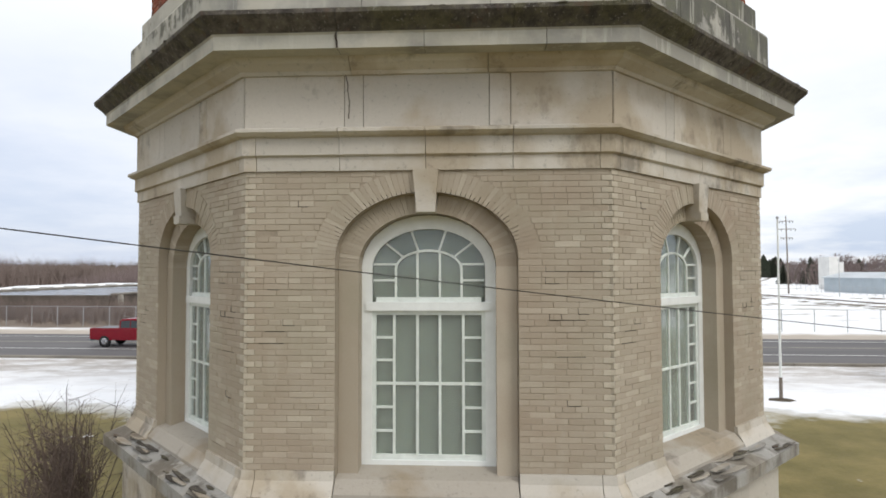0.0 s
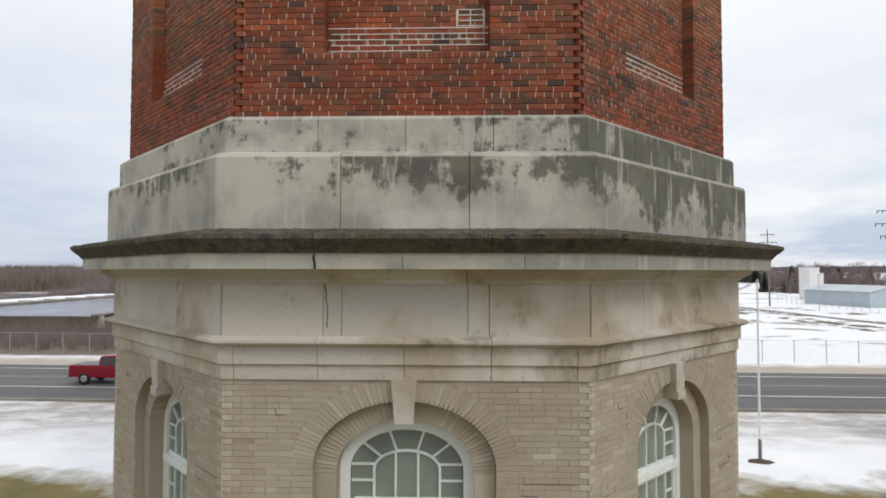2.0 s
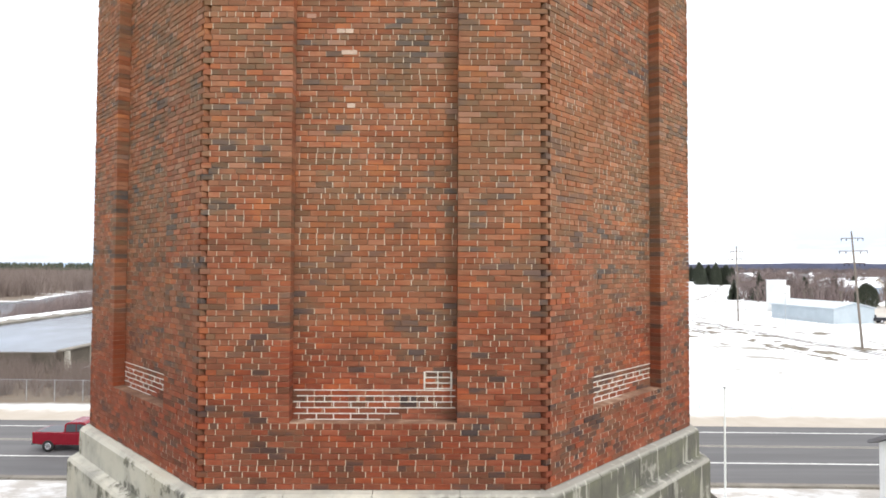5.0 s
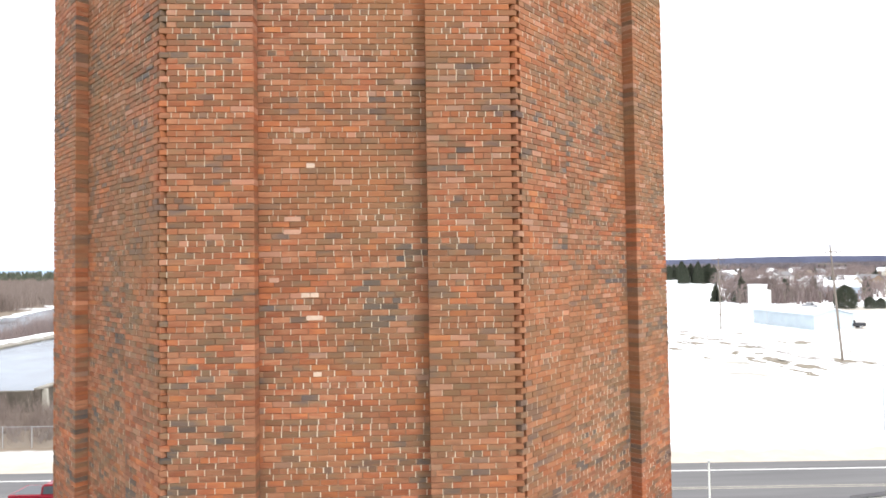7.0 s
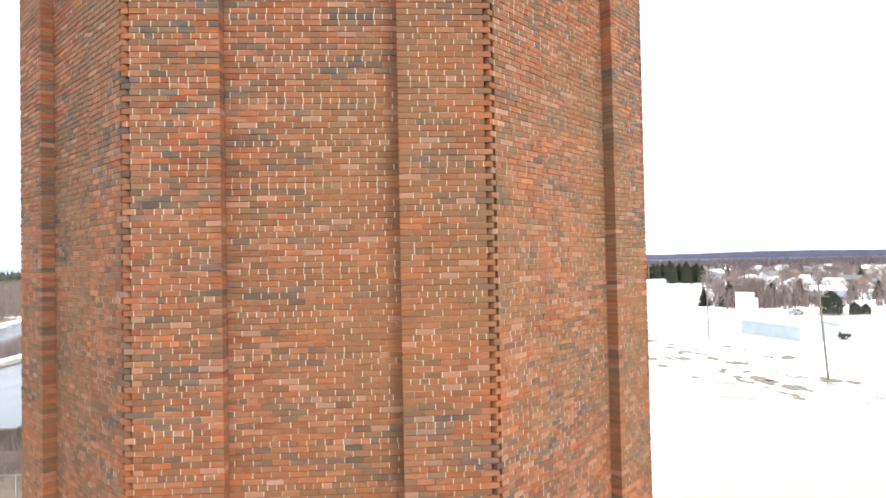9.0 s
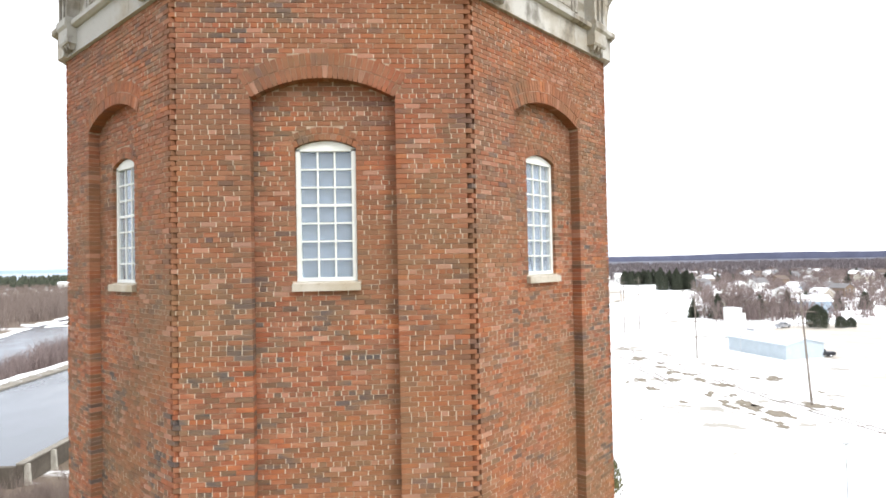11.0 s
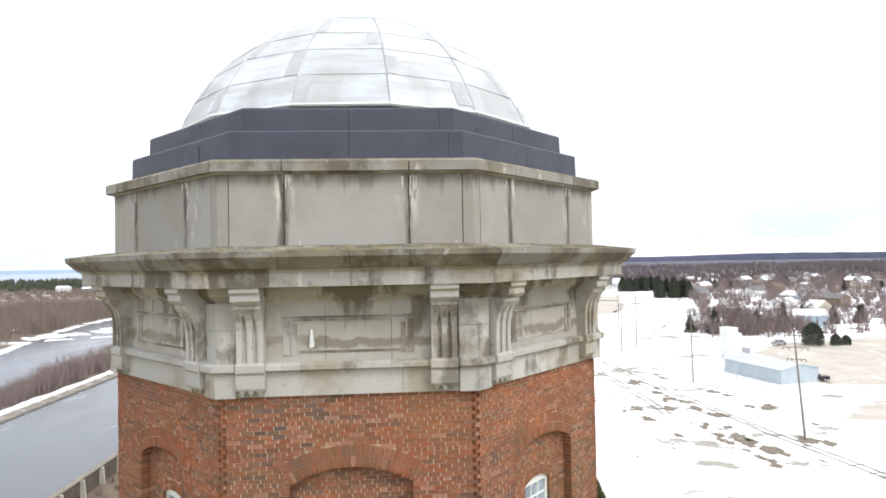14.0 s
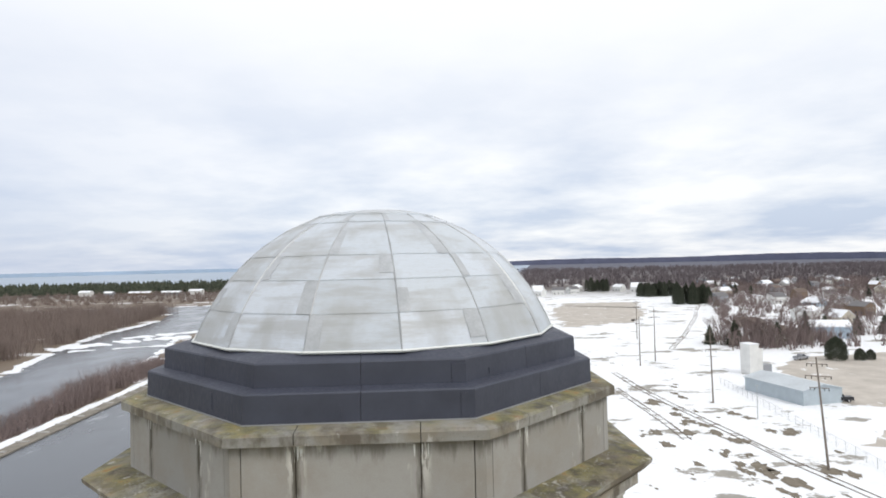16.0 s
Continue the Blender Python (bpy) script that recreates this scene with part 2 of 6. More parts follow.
def plinth_material():
    """Pale limestone slabs with soot and algae running down from their upper edges."""
    m = Mat("streaked_limestone", 0.88)
    x, y, z = m.axis()
    r = m.island()
    c = m.ramp(r, [(0.0, (0.46, 0.445, 0.385)), (0.5, (0.54, 0.515, 0.445)), (1.0, (0.6, 0.57, 0.5))])
    warm = m.noise(0.9, 4.0)
    c = m.mix(m.math("MULTIPLY", m.span(warm, 0.45, 0.65), 0.5), c, (0.42, 0.385, 0.3))
    # cloudy grey damp
    cloud = m.noise(1.5, 5.0, 0.6)
    side = m.math("ADD", m.math("ADD", m.math("MULTIPLY", x, 0.018), m.math("ADD", m.math("MULTIPLY", m.span(x, -1.6, -3.2), 0.1), m.math("MULTIPLY", m.span(x, 0.3, 3.0), 0.15))), m.math("MULTIPLY", m.math("SUBTRACT", r, 0.5), 0.16))
    damp_dim = m.span(m.math("ADD", cloud, side), 0.41, 0.66)
    c = m.mix(m.math("MULTIPLY", damp_dim, 0.7), c, (0.225, 0.222, 0.205))
    # ragged soot that hangs from the top edge of each course
    below = m.math("MINIMUM", m.math("ABSOLUTE", m.math("SUBTRACT", z, 9.68)), m.math("ABSOLUTE", m.math("SUBTRACT", 9.17, z)))
    drip = m.noise(6.5, 5.0, 0.7, (1.0, 1.0, 0.13))
    rag = m.noise(5.0, 7.0, 0.72)
    field = m.noise(0.75, 4.0, 0.65)
    k = m.math("ADD", m.math("MULTIPLY", drip, 0.36), m.math("MULTIPLY", rag, 0.64))
    k = m.math("ADD", k, m.math("MULTIPLY", m.math("SUBTRACT", field, 0.5), 0.85))
    k = m.math("ADD", k, side)
    k = m.math("SUBTRACT", k, m.math("MULTIPLY", below, 0.36))
    # the upper course, under the brick, is washed cleaner
    k = m.math("SUBTRACT", k, m.math("MULTIPLY", m.span(z, 9.14, 9.2), 0.085))
    soot = m.math("MULTIPLY", m.span(k, 0.44, 0.52), m.span(m.math("ADD", below, m.math("MULTIPLY", rag, 0.06)), 0.045, 0.075))
    tone = m.ramp(m.noise(2.2, 5.0, 0.6), [(0.35, (0.068, 0.066, 0.058)), (0.52, (0.105, 0.104, 0.08)), (0.68, (0.14, 0.142, 0.09))])
    c = m.mix(m.math("MULTIPLY", soot, 0.86), c, tone)
    # pale washed runs within the soot
    wash = m.span(m.noise(8.0, 4.0, 0.6, (1.0, 1.0, 0.09)), 0.585, 0.63)
    c = m.mix(m.math("MULTIPLY", wash, 0.55), c, (0.5, 0.49, 0.43))
    grain = m.noise(40.0, 4.0)
    c = m.mix(m.math("MULTIPLY", grain, 0.28), c, m.mix(0.5, c, (0.09, 0.085, 0.07)))
    m.color(c).bump(m.math("ADD", grain, m.math("MULTIPLY", rag, 0.8)), 0.4, 0.01)
    return m.m


def moss_ledge_material():
    """Soot-black ledge stone under a gritty crust of moss and lichen."""
    m = Mat("moss_grown_ledge", 0.95, 0.0, 0.15)
    big = m.noise(0.9, 5.0, 0.65)
    mid = m.noise(7.0, 6.0, 0.7)
    fine = m.noise(55.0, 4.0, 0.7)
    c = m.ramp(mid, [(0.34, (0.062, 0.055, 0.05)), (0.5, (0.115, 0.102, 0.09)), (0.66, (0.19, 0.17, 0.14))])
    moss = m.ramp(fine, [(0.3, (0.045, 0.048, 0.018)), (0.6, (0.12, 0.115, 0.04)), (0.75, (0.2, 0.17, 0.07))])
    c = m.mix(m.math("MULTIPLY", m.span(m.math("ADD", m.math("MULTIPLY", big, 0.6), m.math("MULTIPLY", mid, 0.4)), 0.47, 0.57), 0.45), c, moss)
    rust = m.span(m.noise(2.3, 5.0, 0.65), 0.57, 0.66)
    c = m.mix(m.math("MULTIPLY", rust, 0.6), c, (0.13, 0.075, 0.05))
    crumb = m.span(m.noise(30.0, 2.0, 0.5), 0.66, 0.7)
    c = m.mix(m.math("MULTIPLY", crumb, 0.6), c, (0.33, 0.31, 0.27))
    m.color(c).bump(m.math("ADD", m.math("MULTIPLY", mid, 1.5), fine), 0.9, 0.025)
    return m.m


def brick_mortar_material(name, low, mid, high, lift):
    """Joints of the red brick: sooty in places, pale lime elsewhere, paler towards the top."""
    m = Mat(name, 0.95)
    n = m.noise(0.62, 5.0, 0.65)
    f = m.noise(5.0, 4.0, 0.6)
    x, y, z = m.axis()
    k = m.math("ADD", m.math("ADD", m.math("MULTIPLY", n, 0.62), m.math("MULTIPLY", f, 0.38)), m.math("MULTIPLY", m.span(z, 17.0, 22.0), 0.12))
    k = m.math("ADD", m.math("SUBTRACT", k, m.math("MULTIPLY", m.span(z, 12.0, 10.2), 0.02)), lift)
    m.color(m.ramp(k, [(0.43, low), (0.54, mid), (0.65, high)]))
    return m.m


def crown_wall_material():
    """Cast stone wall under the cornice: pale bays, a damp band half way up and brown runs below the joints."""
    m = Mat("damp_banded_stone", 0.9)
    x, y, z = m.axis()
    r = m.island()
    c = m.ramp(r, [(0.0, (0.43, 0.415, 0.375)), (1.0, (0.5, 0.48, 0.435))])
    soft = m.noise(1.3, 5.0, 0.6)
    c = m.mix(m.math("MULTIPLY", m.span(soft, 0.42, 0.66), 0.55), c, (0.345, 0.315, 0.27))
    edge = m.math("ADD", z, m.math("MULTIPLY", m.math("SUBTRACT", m.noise(2.0, 6.0, 0.65), 0.5), 0.42))
    band = m.math("MULTIPLY", m.span(edge, 29.22, 29.27), m.span(edge, 29.43, 29.39))
    band = m.math("MULTIPLY", band, m.span(m.noise(0.8, 3.0), 0.36, 0.5))
    c = m.mix(m.math("MULTIPLY", band, 0.75), c, (0.2, 0.178, 0.135))
    run = m.noise(1.5, 5.0, 0.62, (1, 1, 0.3))
    hang = m.math("SUBTRACT", run, m.math("MULTIPLY", m.math("SUBTRACT", 30.2, z), 0.13))
    c = m.mix(m.math("MULTIPLY", m.span(hang, 0.47, 0.55), 0.8), c, m.mix(soft, (0.09, 0.075, 0.05), (0.16, 0.135, 0.1)))
    lime = m.span(m.noise(3.2, 5.0, 0.65, (1, 1, 0.35)), 0.64, 0.68)
    c = m.mix(m.math("MULTIPLY", lime, 0.5), c, (0.64, 0.63, 0.58))
    grain = m.noise(38.0, 4.0)
    c = m.mix(m.math("MULTIPLY", grain, 0.28), c, (0.16, 0.145, 0.115))
    m.color(c).bump(m.math("ADD", grain, soft), 0.4, 0.01)
    return m.m


def attic_material():
    """Cast stone slabs with dark runs beside their joints and drips below the coping."""
    m = Mat("run_stained_stone", 0.88)
    at = m.t.nodes.new("ShaderNodeTexCoord")
    sp = m.t.nodes.new("ShaderNodeSeparateXYZ")
    m.put(sp.inputs[0], at.outputs["Object"])
    r = m.island()
    c = m.ramp(r, [(0.0, (0.345, 0.338, 0.318)), (1.0, (0.44, 0.432, 0.41))])
    warm = m.noise(1.0, 5.0, 0.6)
    c = m.mix(m.math("MULTIPLY", m.span(warm, 0.45, 0.65), 0.5), c, (0.31, 0.275, 0.225))
    off = m.math("ABSOLUTE", m.math("SUBTRACT", m.math("ABSOLUTE", sp.outputs[0]), 1.06))
    drip = m.noise(5.0, 5.0, 0.65, (1.0, 1.0, 0.16))
    run = m.math("MULTIPLY", m.span(m.math("ADD", off, m.math("MULTIPLY", drip, 0.42)), 0.31, 0.2), 0.9)
    c = m.mix(run, c, (0.085, 0.075, 0.058))
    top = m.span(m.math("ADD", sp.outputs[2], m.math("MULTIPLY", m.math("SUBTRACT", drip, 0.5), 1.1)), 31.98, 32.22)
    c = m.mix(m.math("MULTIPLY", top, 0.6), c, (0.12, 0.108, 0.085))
    lime = m.math("MULTIPLY", m.span(m.noise(3.0, 4.0, 0.6, (1, 1, 0.25)), 0.64, 0.69), 0.6)
    c = m.mix(lime, c, (0.66, 0.65, 0.6))
    fork = m.math("MULTIPLY", m.span(m.noise(6.0, 4.0, 0.6, (1, 1, 0.2)), 0.53, 0.57), m.span(off, 0.2, 0.1))
    c = m.mix(m.math("MULTIPLY", fork, m.span(sp.outputs[2], 31.2, 31.9)), c, (0.68, 0.67, 0.62))
    grain = m.noise(34.0, 4.0)
    c = m.mix(m.math("MULTIPLY", grain, 0.28), c, (0.17, 0.155, 0.125))
    m.color(c).bump(grain, 0.4, 0.01)
    return m.m


def dome_material():
    """Pale sheet panels with grey-brown smears along their laps and down their seams."""
    m = Mat("dome_sheet", 0.42, 0.0, 0.5)
    r = m.island()
    c = m.ramp(r, [(0.0, (0.46, 0.495, 0.53)), (0.4, (0.52, 0.565, 0.61)), (1.0, (0.58, 0.625, 0.685))])
    x, y, z = m.axis()
    lean = m.math("MULTIPLY", m.span(x, 1.5, -4.5), 0.085)
    down = m.math("ADD", m.noise(0.95, 4.0, 0.55, (1.0, 1.0, 0.5)), lean)
    cross = m.math("ADD", m.noise(0.8, 4.0, 0.6, (0.7, 0.7, 4.2)), lean)
    grey = m.mix(m.noise(1.7, 3.0), (0.33, 0.335, 0.325), (0.42, 0.425, 0.42))
    c = m.mix(m.math("MULTIPLY", m.span(down, 0.5, 0.66), 0.62), c, grey)
    c = m.mix(m.math("MULTIPLY", m.span(cross, 0.51, 0.65), 0.6), c, grey)
    fine = m.noise(7.0, 4.0, 0.6, (1, 1, 7))
    c = m.mix(m.math("MULTIPLY", m.span(fine, 0.5, 0.7), 0.3), c, (0.4, 0.4, 0.385))
    m.color(c).rough(m.ramp(down, [(0.35, 0.35), (0.7, 0.62)])).bump(fine, 0.12, 0.01)
    return m.m


def lead_material():
    m = Mat("lead_flashing", 0.5, 0.1, 0.45)
    n = m.noise(1.3, 5.0)
    f = m.noise(16.0, 4.0, 0.6, (1, 1, 0.5))
    c = m.ramp(n, [(0.3, (0.04, 0.045, 0.066)), (0.7, (0.062, 0.07, 0.1))])
    m.color(m.mix(m.math("MULTIPLY", f, 0.35), c, (0.085, 0.087, 0.105))).rough(m.ramp(f, [(0.3, 0.45), (0.7, 0.7)]))
    return m.m


def glass_material(name, tint):
    m = Mat(name, 0.06, 0.0, 0.5)
    m.b.inputs["Transmission Weight"].default_value = 0.92
    m.b.inputs["IOR"].default_value = 1.45
    m.color(tint)
    return m.m


def ground_material():
    """Thawing snow over winter grass, with sand by the road and scrub beyond."""
    m = Mat("snow_and_grass", 0.75)
    x, y, z = m.axis()
    big = m.noise(0.12, 6.0, 0.6)
    mid = m.noise(0.5, 6.0, 0.62)
    fine = m.noise(7.0, 4.0)
    snow = m.mix(m.span(mid, 0.35, 0.7), (0.78, 0.8, 0.83), (0.86, 0.87, 0.88))
    grass = m.mix(m.span(mid, 0.38, 0.64), (0.15, 0.125, 0.035), (0.25, 0.2, 0.07))
    grass = m.mix(m.math("MULTIPLY", fine, 0.5), grass, (0.085, 0.075, 0.03))
    # thawed lawn round the tower
    wob = m.math("ADD", y, m.math("MULTIPLY", m.math("SUBTRACT", m.noise(0.22, 6.0, 0.6), 0.5), 9.0))
    lawn = m.span(wob, 11.0, 9.2)
    c = m.mix(lawn, snow, grass)
    spot = m.math("MULTIPLY", m.span(m.noise(0.7, 6.0, 0.65), 0.66, 0.7), m.span(wob, 1.0, 7.0))
    c = m.mix(m.math("MULTIPLY", spot, lawn), c, snow)
    # sand and slush along the road
    wavy = m.math("ADD", y, m.math("MULTIPLY", m.math("SUBTRACT", m.noise(0.17, 6.0, 0.65, (0.6, 1.6, 1)), 0.5), 11.0))
    verge = m.math("MULTIPLY", m.span(wavy, 14.5, 19.0), m.span(y, 23.5, 22.8))
    sand = m.mix(mid, (0.26, 0.22, 0.18), (0.48, 0.45, 0.42))
    slush = m.span(m.noise(0.55, 6.0, 0.68, (0.7, 1.3, 1)), 0.4, 0.56)
    c = m.mix(m.math("MULTIPLY", verge, m.math("ADD", 0.3, m.math("MULTIPLY", slush, 0.6))), c, sand)
    far_edge = m.math("ADD", y, m.math("MULTIPLY", x, 0.028))
    verge2 = m.math("MULTIPLY", m.span(far_edge, 34.0, 35.0), m.span(m.math("ADD", far_edge, m.math("MULTIPLY", mid, 3.0)), 42.5, 40.0))
    c = m.mix(verge2, c, m.mix(mid, (0.34, 0.29, 0.235), (0.5, 0.45, 0.39)))
    # bare patches in the rail yard, drawn out along its length
    patch = m.span(m.noise(0.055, 6.0, 0.66, (1.0, 1.6, 1)), 0.575, 0.6)
    yard = m.math("MULTIPLY", m.span(y, 44.0, 60.0), m.span(x, 20.0, 42.0))
    c = m.mix(m.math("MULTIPLY", m.math("MULTIPLY", patch, yard), 0.8), c, m.mix(mid, (0.12, 0.1, 0.06), (0.26, 0.23, 0.18)))
    # reddish-brown brush land over the river side
    brush = m.math("MULTIPLY", m.span(x, -10.0, -26.0), m.span(m.math("ADD", y, m.math("MULTIPLY", big, 4.0)), 43.5, 45.0))
    scrub = m.mix(mid, (0.14, 0.105, 0.078), (0.2, 0.16, 0.12))
    c = m.mix(brush, c, m.mix(m.span(m.noise(0.03, 6.0, 0.7, (0.5, 1.5, 1)), 0.56, 0.6), scrub, snow))
    # the far land: woods in brown and grey with snow gaps
    dist = m.math("ADD", y, m.math("MULTIPLY", x, 0.3))
    woods = m.span(dist, 560.0, 760.0)
    wn = m.noise(0.011, 8.0, 0.72, (0.6, 1.4, 1))
    far_c = m.ramp(wn, [(0.36, (0.66, 0.68, 0.72)), (0.44, (0.15, 0.125, 0.11)), (0.6, (0.09, 0.082, 0.08)), (0.72, (0.055, 0.058, 0.055))])
    c = m.mix(woods, c, far_c)
    # aerial haze painted into the land: bluer the farther it lies
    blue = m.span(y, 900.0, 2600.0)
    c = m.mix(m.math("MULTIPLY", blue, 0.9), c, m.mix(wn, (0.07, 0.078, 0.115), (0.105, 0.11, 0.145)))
    m.color(c).bump(m.math("ADD", fine, m.math("MULTIPLY", mid, 2.0)), 0.35, 0.04)
    return m.m


def asphalt_material():
    m = Mat("asphalt", 0.8)
    n = m.noise(0.4, 5.0, 0.6, (0.12, 1.6, 1))
    g = m.noise(40.0, 3.0)
    c = m.ramp(n, [(0.3, (0.105, 0.102, 0.105)), (0.7, (0.165, 0.16, 0.162))])
    m.color(m.mix(m.math("MULTIPLY", g, 0.4), c, (0.07, 0.068, 0.07))).bump(g, 0.3, 0.005)
    return m.m


def water_material():
    m = Mat("river_water", 0.12, 0.0, 0.5)
    n = m.noise(0.06, 6.0, 0.65, (1.0, 0.5, 1))
    ice = m.span(m.noise(0.09, 8.0, 0.75, (1.3, 0.5, 1)), 0.6, 0.66)
    c = m.ramp(n, [(0.35, (0.05, 0.056, 0.066)), (0.7, (0.095, 0.105, 0.12))])
    m.color(m.mix(m.math("MULTIPLY", ice, 0.25), c, (0.6, 0.63, 0.66)))
    m.rough(m.ramp(n, [(0.3, 0.08), (0.7, 0.3)])).bump(m.noise(1.5, 4.0), 0.15, 0.05)
    return m.m


def twig_material(name, a, b):
    m = Mat(name, 0.9)
    r = m.island()
    m.color(m.mix(m.math("ADD", m.math("MULTIPLY", r, 0.7), m.math("MULTIPLY", m.noise(0.3, 3.0), 0.3)), a, b))
    return m.m


def sand_material():
    """Wet gravel with thawing snow left in patches and tyre streaks."""
    m = Mat("wet_sand_lot", 0.85)
    n = m.noise(0.12, 6.0, 0.65)
    s = m.noise(0.2, 6.0, 0.7, (1.0, 0.4, 1))
    c = m.ramp(n, [(0.3, (0.38, 0.345, 0.305)), (0.7, (0.55, 0.51, 0.46))])
    c = m.mix(m.span(s, 0.6, 0.66), c, (0.8, 0.82, 0.84))
    m.color(c).bump(m.noise(3.0, 4.0), 0.3, 0.03)
    return m.m


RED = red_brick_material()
TAN = tan_brick_material()
BED = brick_mortar_material("weathered_mortar", (0.15, 0.078, 0.05), (0.245, 0.138, 0.09), (0.47, 0.36, 0.27), 0.025)
HEAD = brick_mortar_material("lime_mortar", (0.25, 0.145, 0.095), (0.46, 0.355, 0.27), (0.6, 0.52, 0.42), 0.075)
# near-black colour for the shade inside the corner notches; also draws the cracks
GAP_SHADE = plain("gap_shade", (0.032, 0.019, 0.015), 0.95, vary=0.4, scale=8)
WHITE_MORTAR = plain("fresh_white_mortar", (0.66, 0.63, 0.58), 0.9, vary=0.25, scale=6)
TAN_BED = plain("tan_mortar", (0.32, 0.268, 0.205), 0.95, vary=0.3)
STONE = limestone_material("limestone", (0.57, 0.53, 0.465), 0.46, 0.0)
STONE_WET = plinth_material()
STONE_TOP = limestone_material("cast_stone", (0.52, 0.512, 0.49), 0.64, 0.0, 0.25)
STONE_DARK = moss_ledge_material()
STONE_LEDGE = limestone_material("broken_ledge_stone", (0.35, 0.34, 0.315), 0.84, 0.0, 0.35)
STONE_SILL = limestone_material("damp_sill_stone", (0.44, 0.4, 0.34), 0.6, 0.0)
STONE_ATTIC = attic_material()
STONE_CROWN = crown_wall_material()
STONE_STAIN = limestone_material("rain_stained_stone", (0.49, 0.478, 0.45), 0.9, 0.0, 0.5)
DOME_DARK = plain("dull_dome_strip", (0.44, 0.46, 0.48), 0.6, vary=0.2, scale=2.5)
STONE_MOSS = limestone_material("mossy_limestone", (0.35, 0.345, 0.322), 0.86, 0.85, 0.45)
DOME = dome_material()
LEAD = lead_material()
PAINT = plain("white_paint", (0.74, 0.76, 0.74), 0.5, vary=0.08, scale=6)
FRAME_PAINT = plain("worn_white_paint", (0.66, 0.7, 0.66), 0.55, vary=0.16, scale=7)
GLASS = glass_material("window_glass", (0.86, 0.92, 0.88))
GLASS_TOP = glass_material("clear_pane_glass", (0.84, 0.9, 0.96))
# board added behind the arched panes to give the glass its dull tone
BACK_BOARD = plain("grey_green_board", (0.13, 0.15, 0.125), 0.9, vary=0.2, scale=1.2)
# board added behind the top panes, tinted blue for the sky they reflect
BACK_BOARD_TOP = plain("sky_tint_board", (0.15, 0.195, 0.25), 0.9, vary=0.25, scale=1.5)
DARK = plain("dark_void", (0.03, 0.026, 0.022), 0.95)
GROUND = ground_material()
ASPHALT = asphalt_material()
LINE = plain("road_paint", (0.62, 0.62, 0.6), 0.7, vary=0.3, scale=2)
FADED = plain("faded_road_paint", (0.28, 0.26, 0.22), 0.8, vary=0.3, scale=2)
WATER = water_material()
SNOW = plain("packed_snow", (0.82, 0.84, 0.87), 0.6, vary=0.06, scale=0.4, bump=0.3)
SAND = sand_material()
WOOD = plain("grey_pole_wood", (0.19, 0.16, 0.135), 0.9, vary=0.3, scale=4)
STEEL = plain("galvanised_steel", (0.42, 0.43, 0.44), 0.45, 0.6, vary=0.15)
IRON = plain("dark_iron", (0.035, 0.033, 0.03), 0.7, 0.3)
CONC = plain("quay_concrete", (0.22, 0.2, 0.17), 0.9, vary=0.35, scale=0.6, bump=0.3)
TWIG = twig_material("bare_twigs", (0.085, 0.064, 0.055), (0.165, 0.125, 0.105))
TWIG_RED = twig_material("reddish_twigs", (0.15, 0.115, 0.1), (0.265, 0.215, 0.19))
# distance haze is mixed into the next two twig colours
TWIG_WOODS = twig_material("far_wood_twigs", (0.115, 0.1, 0.11), (0.215, 0.185, 0.19))
TWIG_TOWN = twig_material("russet_twigs", (0.155, 0.12, 0.115), (0.28, 0.22, 0.205))
TWIG_FAR = twig_material("hazy_twigs", (0.13, 0.105, 0.1), (0.25, 0.205, 0.195))
NEEDLE = twig_material("conifer_needles", (0.04, 0.05, 0.036), (0.095, 0.105, 0.072))
HEDGE = twig_material("arborvitae", (0.075, 0.078, 0.026), (0.17, 0.155, 0.06))


# ---- mesh helpers ----
K = math.tan(math.radians(22.5))


def mesh(name, verts, faces, mat):
    me = bpy.data.meshes.new(name)
    me.from_pydata([tuple(v) for v in verts], [], faces)
    me.update()
    for one in (mat if isinstance(mat, (list, tuple)) else [mat]):
        me.materials.append(one)
    return me


def from_bm(name, bm, mat):
    bmesh.ops.recalc_face_normals(bm, faces=bm.faces)
    me = bpy.data.meshes.new(name)
    bm.to_mesh(me)
    bm.free()
    me.materials.append(mat)
    return me


def thing(name, label, category, group="", kind="", at=None):
    ob = new(name)
    if at is not None:
        ob.matrix_world = at
    return tagged(ob, label, category, group, kind)


def part(name, me, parent, label="", m=None, kind=""):
    ob = new(name, me)
    ob.parent = parent
    if m is not None:
        ob.matrix_basis = m
    if label or kind:
        tagged(ob, label, kind=kind)
    return ob


